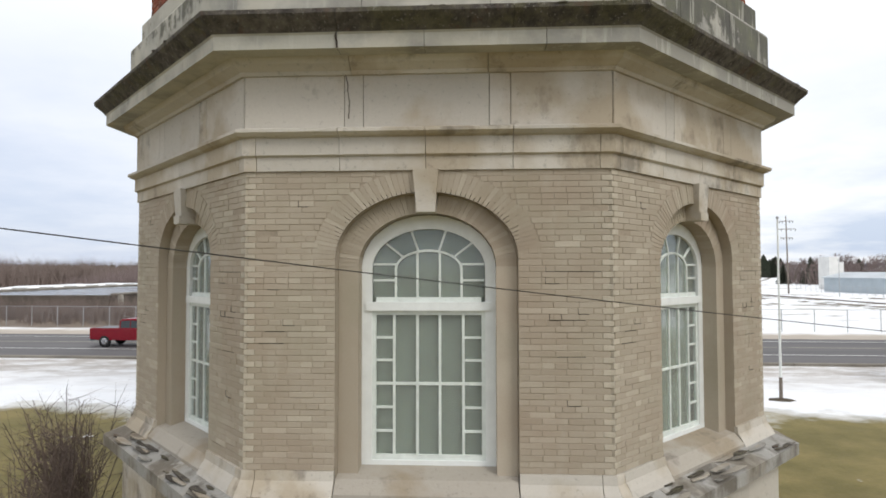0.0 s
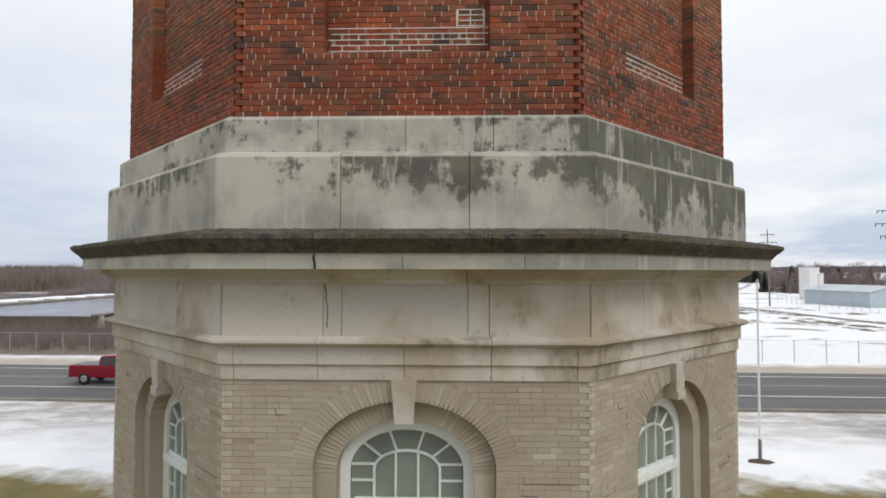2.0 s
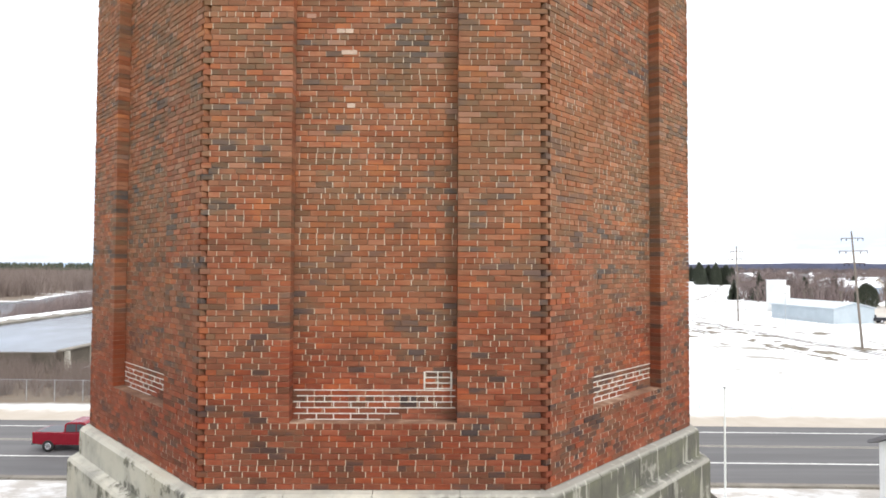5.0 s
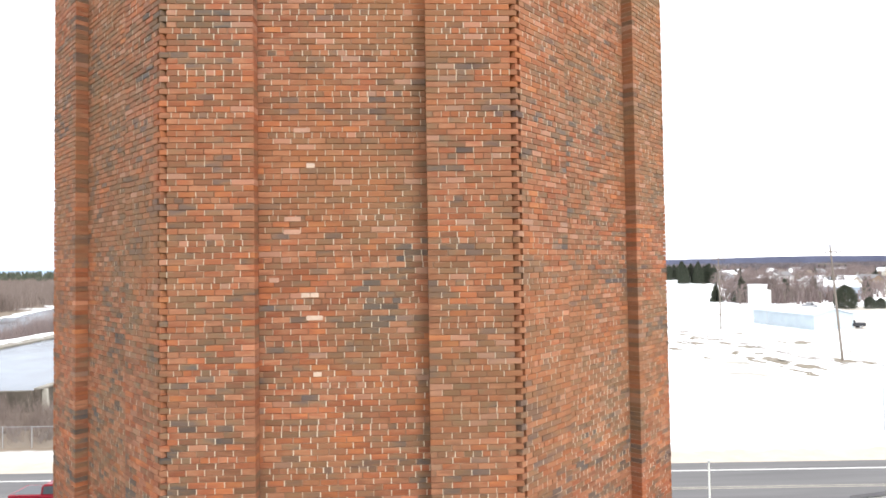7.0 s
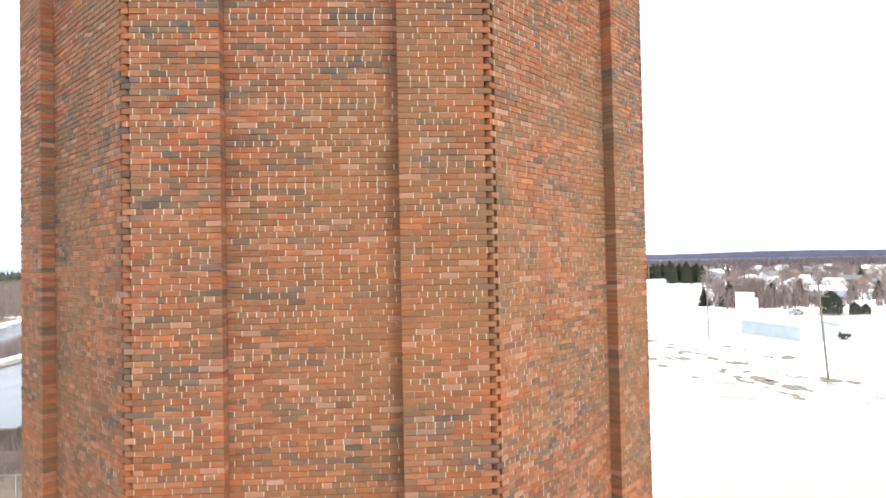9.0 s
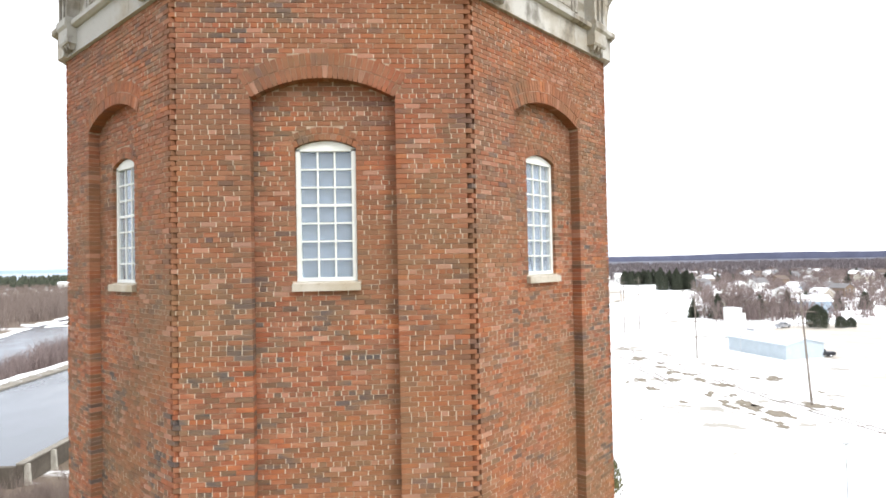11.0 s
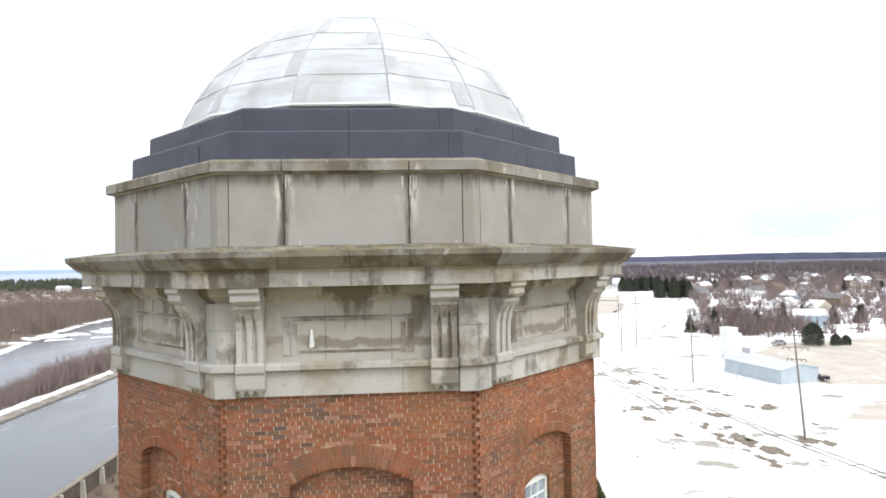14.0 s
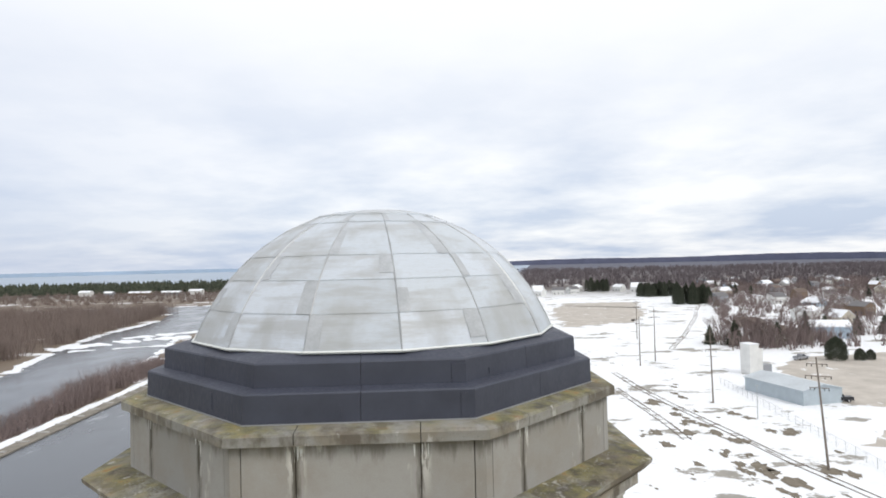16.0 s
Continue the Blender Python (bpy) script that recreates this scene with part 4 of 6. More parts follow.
def tan_reveal():
    """The stepped brick reveal of the arched opening."""
    g = Geo()
    o, i_ = arch_path(O_HW, O_SPR, O_RISE, T0 - 0.1), arch_path(I_HW, I_SPR, I_RISE, T0 - 0.1)
    row = lambda p, y: [(x, y, z) for x, z in p]
    o = [(x * 0.996, z - 0.004) for x, z in o]
    low = arch_path(I_HW + 0.003, I_SPR, I_RISE + 0.003, T0 - 0.1)
    sweep(g, [row(o, -A_TAN + 0.012), row(o, -5.186), row(low, -5.186), row(low, -4.86)])
    for s in (-1, 1):
        x0, x1 = sorted((s * (I_HW - 0.002), s * (O_HW - 0.008)))
        g.box(x0, x1, -5.2, -4.9, T0 - 0.1, I_SPR)
    return g.mesh("stepped_reveal", TAN)


def tan_backing():
    g = Geo()
    a = A_TAN - 0.006
    v = V_TAN - 0.05
    g.box(-v, -O_HW - 0.005, -a, -a + 0.2, T0, T1)
    g.box(O_HW + 0.005, v, -a, -a + 0.2, T0, T1)
    n = 20
    for i in range(n):
        x0, x1 = -1.1 + 2.2 * i / n, -1.1 + 2.2 * (i + 1) / n
        low = max(O_SPR + O_RISE * math.sqrt(max(0, 1 - (x / 1.105) ** 2)) for x in (x0, x1))
        g.box(x0, x1, -a, -a + 0.12, low + 0.03, T1)
    return g.raw("tan_backing", TAN_BED)


reveal_me, tanback_me = tan_reveal(), tan_backing()
W_HW, W_SPR, W_RISE, W_Z0 = 0.83, 5.295, 0.645, 2.82


def window_base(m):
    """White arched window with small side panes and a fan of panes in its head."""
    y = -4.98
    g = Geo()
    o, i_ = arch_path(W_HW, W_SPR, W_RISE, W_Z0, 24), arch_path(W_HW - 0.128, W_SPR - 0.02, W_RISE - 0.152, W_Z0 + 0.1, 24)
    row = lambda p, yy: [(x, yy, z) for x, z in p]
    sweep(g, [row(o, y + 0.14), row(o, y), row(i_, y), row(i_, y + 0.05)])
    g.box(-W_HW + 0.002, W_HW - 0.002, y - 0.004, y + 0.1, W_Z0, W_Z0 + 0.102)
    g.box(-W_HW + 0.05, W_HW - 0.05, y - 0.025, y + 0.08, 4.755, 4.86)
    win = part("arched_window", g.mesh("arched_window", PAINT), tower, "white-painted arched window with small panes", m @ Matrix.Translation((0, 0, -0.079)) @ Matrix.Diagonal((1.015, 1, 1.015, 1)))
    b = Geo()
    b.box(-0.705, -0.655, y + 0.025, y + 0.07, 2.92, 4.755)
    b.box(0.655, 0.705, y + 0.025, y + 0.07, 2.92, 4.755)
    b.box(-0.655, 0.655, y + 0.025, y + 0.07, 2.92, 2.985)
    b.box(-0.655, 0.655, y + 0.025, y + 0.07, 4.70, 4.755)
    b.box(-0.655, 0.655, y + 0.025, y + 0.07, 4.86, 4.92)
    xs = (-0.43, -0.14, 0.14, 0.43)
    for x in xs:
        b.box(x - 0.016, x + 0.016, y + 0.03, y + 0.065, 2.985, 4.70)
    b.box(-0.655, 0.655, y + 0.033, y + 0.063, 3.835, 3.87)
    for z in (3.27, 3.56, 4.14, 4.42):
        b.box(-0.655, -0.43, y + 0.033, y + 0.063, z - 0.014, z + 0.014)
        b.box(0.43, 0.655, y + 0.033, y + 0.063, z - 0.014, z + 0.014)
    for s in (-1, 1):
        for z in (5.13, 5.33):
            x0, x1 = sorted((s * 0.41, s * 0.69))
            b.box(x0, x1, y + 0.033, y + 0.063, z - 0.013, z + 0.013)
    inner = lambda t, k=0.0: (-(0.425 - k) * math.cos(t), 5.27 + (0.245 - k) * math.sin(t))
    fan = [inner(math.pi * i / 16) for i in range(17)]
    fan2 = [inner(math.pi * i / 16, 0.03) for i in range(17)]
    fan, fan2 = [(-0.425, 4.92)] + fan + [(0.425, 4.92)], [(-0.395, 4.92)] + fan2 + [(0.395, 4.92)]
    sweep(b, [row(fan, y + 0.065), row(fan, y + 0.03), row(fan2, y + 0.03), row(fan2, y + 0.065)])
    for x in (-0.14, 0.14):
        b.box(x - 0.014, x + 0.014, y + 0.03, y + 0.065, 4.92, 5.49)
    for t in (40, 72, 108, 140):
        t = math.radians(t)
        p, q = inner(t), (-0.70 * math.cos(t), 5.27 + 0.50 * math.sin(t))
        d = Vector((q[0] - p[0], q[1] - p[1])).normalized() * 0.013
        b.hexa([(c[0] + s * d.y, y + yy, c[1] - s * d.x) for yy in (0.03, 0.065) for c in (p, q) for s in (-1, 1)])
    part("glazing_grid", b.mesh("arched_bars", FRAME_PAINT), win)
    panes = []
    cols = (-0.655, *xs, 0.655)
    for c in range(5):
        zz = (2.985, 3.27, 3.56, 3.85, 4.14, 4.42, 4.70) if c in (0, 4) else (2.985, 3.85, 4.70)
        for z0, z1 in zip(zz, zz[1:]):
            panes.append([(cols[c], z0), (cols[c + 1], z0), (cols[c + 1], z1), (cols[c], z1)])
    for s in (-1, 1):
        for z0, z1 in ((4.92, 5.13), (5.13, 5.33)):
            panes.append([(s * 0.41, z0), (s * 0.69, z0), (s * 0.69, z1), (s * 0.41, z1)])
    for x0, x1 in ((-0.41, -0.14), (-0.14, 0.14), (0.14, 0.41)):
        top = lambda x: 5.27 + 0.24 * math.sqrt(max(0, 1 - (x / 0.425) ** 2))
        panes.append([(x0, 4.92), (x1, 4.92)] + [(x1 + (x0 - x1) * i / 5, top(x1 + (x0 - x1) * i / 5)) for i in range(6)])
    for t0, t1 in ((8, 40), (40, 72), (72, 108), (108, 140), (140, 172)):
        a = [inner(math.radians(t0 + (t1 - t0) * i / 5)) for i in range(6)]
        c = [(-0.70 * math.cos(math.radians(t1 + (t0 - t1) * i / 5)), 5.27 + 0.50 * math.sin(math.radians(t1 + (t0 - t1) * i / 5))) for i in range(6)]
        panes.append(a + c)
    if "tan_panes" not in shared:
        shared["tan_panes"] = []
        for p in panes:
            q = Geo()
            q.prism([(x, y + 0.047, z) for x, z in p], (0, 0.004, 0))
            shared["tan_panes"].append(q.mesh("arched_pane", GLASS))
    for me in shared["tan_panes"]:
        part("pane", me, win).visible_shadow = False
    # added board close behind the arched glass
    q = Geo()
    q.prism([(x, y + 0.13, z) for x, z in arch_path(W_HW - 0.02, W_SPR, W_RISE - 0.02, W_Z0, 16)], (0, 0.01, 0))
    part("blind", q.mesh("arched_back_board", BACK_BOARD), win, "grey-green board added behind the glass")
    s = Geo()
    s.prism([(-1.075, -5.47, 2.62), (-1.075, -5.47, 2.665), (-1.075, -5.33, 2.80), (-1.075, -4.88, 2.885), (-1.075, -4.88, 2.62)], (2.15, 0, 0))
    part("sill", s.mesh("arched_sill", STONE_SILL), win, "worn stone sill")


for k in range(8):
    m = TURN[k]
    wall = part("tan_wall", tanback_me, tower, m=m)
    part("tan_brickwork", tan_me, wall, kind="stuff")
    part("mortar", tan_tick_me, wall, kind="stuff")
    part("quoin_brickwork", quoin_me, wall, kind="stuff")
    part("stepped_reveal", reveal_me, wall)
    if k in (0, 1, 2, 6, 7):
        window_base(m)
    g = Geo()
    g.hexa([(-0.11, -5.40, 5.97), (0.11, -5.40, 5.97), (-0.11, -5.1, 5.97), (0.11, -5.1, 5.97),
            (-0.155, -5.43, 6.47), (0.155, -5.43, 6.47), (-0.155, -5.1, 6.47), (0.155, -5.1, 6.47)])
    g.box(-0.115, 0.115, -5.43, -5.1, 5.95, 6.07)
    part("keystone", g.mesh("keystone", STONE), wall, "tapered limestone keystone")

stone_course("band_course", [(5.37, 6.46), (5.37, 6.63), (5.41, 6.65), (5.41, 6.86)], [-2.07, -1.045, 0.0, 1.045, 2.07], STONE, "smooth limestone band", 4.9)
stone_course("string_course", [(5.42, 6.86), (5.47, 6.875), (5.52, 6.91), (5.52, 6.945), (5.40, 6.985)], [-1.045, 0.0, 1.045], STONE, "moulded limestone string course", 4.9)
stone_course("frieze", [(5.385, 6.985), (5.385, 7.62)], [-2.22, -0.985, -0.755, 0.765, 1.02, 2.22], STONE, "frieze of smooth limestone slabs", 4.9)
stone_course("bed_moulding", [(5.42, 7.62), (5.44, 7.66), (5.56, 7.72), (5.60, 7.79)], [-0.9, 0.75], STONE, "limestone bed moulding", 4.9)
stone_course("corona", [(5.84, 7.79), (5.84, 7.95), (5.86, 7.97)], [-0.98, 0.02, 1.4], STONE_WET, "projecting limestone corona", 4.9)
stone_course("cornice", [(5.86, 7.972), (5.9, 8.02), (5.97, 8.08), (6.02, 8.13), (6.02, 8.18), (5.5, 8.275)], [-0.97, 1.03], STONE_DARK, "soot-black moss-grown cornice", 4.9)
stone_course("plinth", [(5.50, 8.22), (5.50, 9.14), (5.47, 9.19), (5.34, 9.23)], [-0.76, 0.78], STONE_WET, "plinth of streaked limestone slabs", 4.9)
stone_course("upper_plinth", [(5.34, 9.2), (5.34, 9.63), (5.30, 9.68), (5.15, 9.70)], [-1.075, 0.005, 1.077], STONE_WET, "stained limestone course under the brick", 4.9)

# ---- stone crown ----
stone_course("crown_base", [(5.26, 28.45), (5.26, 28.87)], [-1.87, 0.9, 1.87], STONE_TOP, "cast stone course on the brick", 4.8)
stone_course("belt", [(5.30, 28.87), (5.36, 28.90), (5.36, 28.98), (5.28, 29.01)], [-1.1, 0.72], STONE_TOP, "thin moulded stone belt", 4.8)
stone_course("crown_wall", [(5.21, 29.01), (5.21, 30.02)], [-0.4, 0.72], STONE_CROWN, "stained cast stone wall", 4.8)
stone_course("crown_bed", [(5.25, 30.02), (5.27, 30.06), (5.40, 30.15), (5.44, 30.30)], [-0.5, 0.5], STONE_CROWN, "damp-stained bed moulding under the crown cornice", 4.8)
stone_course("crown_corona", [(5.80, 30.30), (5.80, 30.52), (5.84, 30.56), (5.9, 30.59)], [-1.2, 0.1, 1.3], STONE_STAIN, "rain-stained cast stone corona", 4.8)
stone_course("crown_cornice", [(5.9, 30.595), (6.0, 30.70), (6.08, 30.78), (6.09, 30.87), (5.23, 30.98)], [-1.03, 0.1, 1.05], STONE_MOSS, "crown cornice grown with moss and lichen", 4.8)
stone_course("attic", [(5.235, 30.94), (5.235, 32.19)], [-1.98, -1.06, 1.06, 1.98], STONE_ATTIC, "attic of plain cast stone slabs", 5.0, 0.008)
stone_course("attic_neck", [(5.25, 32.19), (5.30, 32.205), (5.30, 32.225)], [-1.06, 1.06], STONE_TOP, "thin neck moulding", 4.8)
stone_course("attic_cap", [(5.39, 32.225), (5.39, 32.39), (5.35, 32.43), (4.85, 32.47)], [-1.065, 1.065], STONE_MOSS, "mossy cast stone coping", 4.8, 0.008)


def bracket_meshes():
    """Scrolled console with two pointed flutes: its shaft, capital, foot and drops."""
    g = Geo()
    sec = [(5.2, 29.04), (5.42, 29.04), (5.42, 29.37), (5.43, 29.57), (5.47, 29.74), (5.55, 29.87), (5.62, 29.95), (5.62, 30.02), (5.2, 30.02)]
    stops = []
    for x0, x1, back, head in ((-0.22, -0.125, 0, 0), (-0.125, -0.1, 0.045, 29.6), (-0.1, -0.065, 0.06, 29.76), (-0.065, -0.045, 0.045, 29.6), (-0.045, 0.045, 0, 0),
                               (0.045, 0.065, 0.045, 29.6), (0.065, 0.1, 0.06, 29.76), (0.1, 0.125, 0.045, 29.6), (0.125, 0.22, 0, 0)):
        stops += [(x0 + 0.001, back, head), (x1 - 0.001, back, head)]
    k = len(sec)
    for x, back, head in stops:
        g.v += [(x, -(a - (back if i >= 1 and a > 5.3 and z < head else 0)), z) for i, (a, z) in enumerate(sec)]
    for j in range(len(stops) - 1):
        g.f += [(j * k + i, j * k + (i + 1) % k, (j + 1) * k + (i + 1) % k, (j + 1) * k + i) for i in range(k)]
    g.f += [tuple(range(k)), tuple(range(len(g.v) - 1, len(g.v) - k - 1, -1))]
    cap, foot, drop = Geo(), Geo(), Geo()
    cap.prism([(-0.235, -a, z) for a, z in ((5.2, 30.02), (5.66, 30.02), (5.72, 30.08), (5.72, 30.18), (5.77, 30.22), (5.77, 30.30), (5.2, 30.30))], (0.47, 0, 0))
    foot.prism([(-0.235, -a, z) for a, z in ((5.2, 28.58), (5.40, 28.58), (5.42, 28.62), (5.42, 28.84), (5.46, 28.89), (5.46, 29.00), (5.43, 29.04), (5.2, 29.04))], (0.47, 0, 0))
    drop.v += [(-0.055, -5.39, 28.58), (0.055, -5.39, 28.58), (0.055, -5.27, 28.58), (-0.055, -5.27, 28.58), (0, -5.35, 28.48), (0, -5.27, 28.48)]
    drop.f += [(0, 4, 1), (1, 4, 5, 2), (2, 5, 3), (3, 5, 4, 0), (0, 1, 2, 3)]
    return [q.mesh(nm, STONE_TOP) for q, nm in ((g, "bracket"), (cap, "bracket_capital"), (foot, "bracket_foot"), (drop, "bracket_drop"))]


def panel_mesh():
    """Shallow fillets round the sunk panel between two brackets."""
    g = Geo()
    z0, z1 = 29.13, 29.70
    for x0, x1, a in ((-1.1, -1.0, 5.232), (-0.96, -0.88, 5.225), (0.88, 0.96, 5.225), (1.0, 1.1, 5.232)):
        g.box(x0, x1, -a, -5.19, z0, z1 - (0.05 if a < 5.23 else 0))
    for za, zb, a in ((z1, z1 + 0.035, 5.242), (z1 + 0.05, z1 + 0.075, 5.228)):
        g.box(-1.1, 1.1, -a, -5.19, za, zb)
    g.box(-0.88, 0.88, -5.225, -5.19, z0 + 0.03, z0 + 0.065)
    return g.mesh("panel_frame", STONE_STAIN)


def pier_meshes():
    """The stones of both halves of the corner piers, mitred to their neighbours."""
    out = []
    for x0, sgn in ((1.87, 1), (-1.87, -1)):
        for steps in (((28.451, 5.33), (28.868, 5.33)), ((29.01, 5.29), (29.57, 5.29)), ((29.578, 5.30), (30.02, 5.30)), ((28.868, 5.38), (28.90, 5.42), (28.99, 5.42), (29.01, 5.33))):
            g = Geo()
            for z, a in steps:
                g.v += [(x0, -a, z), (sgn * K * a, -a, z), (sgn * K * 5.1, -5.1, z), (x0, -5.1, z)]
            for i in range(len(steps) - 1):
                g.f += [tuple(4 * i + q for q in f) for f in ((0, 1, 5, 4), (1, 2, 6, 5), (2, 3, 7, 6), (3, 0, 4, 7))]
            n = len(g.v)
            g.f += [(0, 3, 2, 1), (n - 4, n - 3, n - 2, n - 1)]
            out.append(g.mesh("pier_stone", STONE_TOP))
    return out


br_me, pan_me, pier_me = bracket_meshes(), panel_mesh(), pier_meshes()
for k in range(8):
    for x in (-1.61, 1.61):
        br = part("bracket", br_me[0], tower, "fluted cast stone bracket", TURN[k] @ Matrix.Translation((x, 0, 0)))
        part("capital", br_me[1], br)
        part("foot", br_me[2], br)
        for i in (-1, 0, 1):
            part("drop", br_me[3], br, m=Matrix.Translation((0.14 * i, 0, 0)))
    part("panel_frame", pan_me, tower, "moulded sunk panel", TURN[k])
    pier = part("corner_pier", None, tower, "smooth cast stone corner pier", TURN[k])
    for me in pier_me:
        part("stone", me, pier)
# lime runs below the cornice joint
g = Geo()
for x, z0, z1, w in ((-0.62, 29.25, 29.56, 0.05), (-0.45, 30.07, 30.17, 0.04)):
    g.prism([(x - w * 0.3, -5.285, z1), (x + w * 0.3, -5.285, z1), (x + w, -5.285, z0 + 0.03), (x, -5.285, z0), (x - w * 0.8, -5.285, z0 + 0.02)], (0, 0.03, 0))
part("lime_run", g.mesh("lime_run", PAINT), tower, "white lime run on the stone")

# ---- flashing and dome ----
def flashing(name, prof, seams):
    holder = part(name, None, tower, "dark sheet-metal flashing with standing seams")
    ring = [(4.0, prof[0][1])] + prof + [(4.0, prof[-1][1])]
    ends = [None] + seams + [None]
    ms = [block(ring, a, b).mesh(name, LEAD) for a, b in zip(ends, ends[1:])]
    for k in range(8):
        for me in ms:
            part("sheet", me, holder, m=TURN[k])


flashing("lower_flashing", [(4.92, 32.45), (4.91, 32.98), (4.89, 33.01), (4.58, 33.05)], [0.02])
flashing("upper_flashing", [(4.60, 33.04), (4.59, 33.46), (4.57, 33.49), (4.2, 33.59)], [0.0])
g = Geo()
octagon(g, 4.935, 32.455, 32.485)
part("flashing_lip", g.raw("flashing_lip", STEEL), tower, "pale metal drip edge")

D_C, D_R, D_N = 31.97, 4.68, 15
dome = part("dome", None, tower, "shallow dome of pale weathered sheet panels")
rings = [33.60, 34.32, 34.96, 35.46, 36.22, 36.40]
rad = lambda z: math.sqrt(max(0.0, D_R ** 2 - (z - D_C) ** 2))


def dome_point(z, deg, out=0.0):
    r = rad(z) + out
    t = math.radians(deg)
    return Vector((r * math.sin(t), -r * math.cos(t), z))


def dome_sheet(g, z0, z1, d0, d1, up):
    """One bent sheet of a dome panel, flat between its two ribs, lapped over the sheet below."""
    span, sub = 360 / D_N, 4
    n = len(g.v)
    for i in range(sub + 1):
        z = z0 + (z1 - z0) * i / sub - (0.02 if i == 0 else 0)
        lift = up + 0.012 * (1 - i / sub)
        l, r_ = dome_point(z, 0, lift), dome_point(z, span, lift)
        for deg in (d0, d1):
            g.v.append(tuple(l.lerp(r_, deg / span)))
    for i in range(sub):
        a = n + i * 2
        g.f.append((a, a + 1, a + 3, a + 2))
    m = len(g.v)
    g.v += [(g.v[q][0] * 0.992, g.v[q][1] * 0.992, g.v[q][2]) for q in (n, n + 1)]
    g.f.append((n, m, m + 1, n + 1))


for j in range(len(rings) - 1):
    kinds = []
    for left, right in ((0.0, 4.6), (3.4, 0.0), (0.0, 0.0)):
        g = Geo()
        gap = 0.09
        dome_sheet(g, rings[j], rings[j + 1], gap + left, 24 - gap - right, 0.0)
        strip = Geo()
        h = rings[j + 1] - rings[j]
        if left:
            dome_sheet(strip, rings[j] + 0.02, rings[j + 1] - 0.3 * h * (j % 2), gap, left + 0.25, 0.008)
        if right:
            dome_sheet(strip, rings[j] + 0.25 * h * ((j + 1) % 2), rings[j + 1], 24 - right - 0.25, 24 - gap, 0.008)
            dome_sheet(g, rings[j], rings[j + 1], 24 - right - 0.25, 24 - gap, 0.0)
        if left:
            dome_sheet(g, rings[j], rings[j + 1], gap, left + 0.25, 0.0)
        kinds.append((g.raw("dome_panel", DOME), strip.raw("lap_strip", DOME_DARK)))
    for i in range(D_N):
        which = kinds[(i * 2 + j) % 3]
        part("panel", which[0], dome, m=Matrix.Rotation(math.radians(9.8 + 24 * i), 4, "Z"))
        if len(which[1].vertices):
            part("lap_strip", which[1], dome, "dull grey lapped strip", Matrix.Rotation(math.radians(9.8 + 24 * i), 4, "Z"))
g = Geo()
for i in range(D_N):
    g.tube([dome_point(33.58 + (36.40 - 33.58) * q / 8, 9.8 + 24 * i, 0.008) for q in range(9)], 0.02, 4)
part("ribs", g.raw("dome_ribs", STEEL), dome, "thin metal ribs")
# inner shell and the flat cap
g = Geo()
seg = [(33.52 + (36.37 - 33.52) * q / 8) for q in range(9)]
for z in seg:
    for i in range(D_N):
        g.v.append(tuple(dome_point(z, 9.8 + 24 * i, -0.05)))
for q in range(8):
    for i in range(D_N):
        a, b = q * D_N + i, q * D_N + (i + 1) % D_N
        g.f.append((a, b, b + D_N, a + D_N))
part("shell", g.mesh("dome_shell", STEEL), dome)
g = Geo()
for r, z in ((1.52, 36.38), (1.50, 36.44), (0.9, 36.56), (0.0001, 36.62)):
    for i in range(D_N):
        t = math.radians(9.8 + 24 * i)
        g.v.append((r * math.sin(t), -r * math.cos(t), z))
for q in range(3):
    for i in range(D_N):
        a, b = q * D_N + i, q * D_N + (i + 1) % D_N
        g.f.append((a, b, b + D_N, a + D_N))
part("cap", g.raw("dome_cap", DOME), dome, "flat pale cap of the dome")
g = Geo()
for i in range(D_N):
    a, b = dome_point(33.62, 9.8 + 24 * i, 0.05), dome_point(33.62, 33.8 + 24 * i, 0.05)
    g.tube([a, b], 0.03, 5)
part("base_trim", g.raw("dome_trim", PAINT), dome, "pale trim round the foot of the dome")

rl = random.Random(6)
for k in (0, 1, 7):
    for i in range(26 if k else 10):
        x = rl.uniform(-2.2, 2.2) if k else rl.choice((-1, 1)) * rl.uniform(1.5, 2.25)
        s = rl.uniform(0.06, 0.24)
        q = [(s * rl.uniform(0.6, 1.2) * math.cos(w) * 1.4, s * rl.uniform(0.6, 1.2) * math.sin(w)) for w in (2 * math.pi * j / 7 for j in range(7))]
        a = rl.uniform(5.47, 5.74)
        z = 2.465 + (5.80 - a) * 0.36
        g = Geo()
        g.prism([(x + p[0], -a + p[1] * 0.5, z - p[1] * 0.1 + rl.uniform(0, 0.008)) for p in q], (0, 0, rl.uniform(0.008, 0.02)))
        part("roofing_scrap", g.mesh("roofing_scrap", rl.choice((STONE_DARK, STONE_LEDGE, STONE_SILL))), tower, "grey scrap of old roofing", TURN[k])

# open bed joints in the tan brickwork
ro = random.Random(18)
g = Geo()
for _ in range(120):
    row = ro.randrange(1, q_rows)
    z = T0 + row * q_h
    w = ro.choice((0.15, 0.3, 0.3, 0.6, 0.9)) * ro.uniform(0.8, 1.2)
    x = ro.uniform(-2.1, 2.1 - w)
    clear = all(not -1.42 < q < 1.42 for q in (x, x + w)) and not (x < -1.42 and x + w > 1.42)
    if clear:
        g.box(x, x + w, -A_TAN - 0.0015, -A_TAN + 0.01, z - 0.0035, z + 0.0035)
        if ro.random() < 0.5:
            g.box(x - 0.003, x + 0.003, -A_TAN - 0.0015, -A_TAN + 0.01, z, z + q_h * ro.choice((1, 1, 2)))
open_me = g.raw("open_joints", DARK)
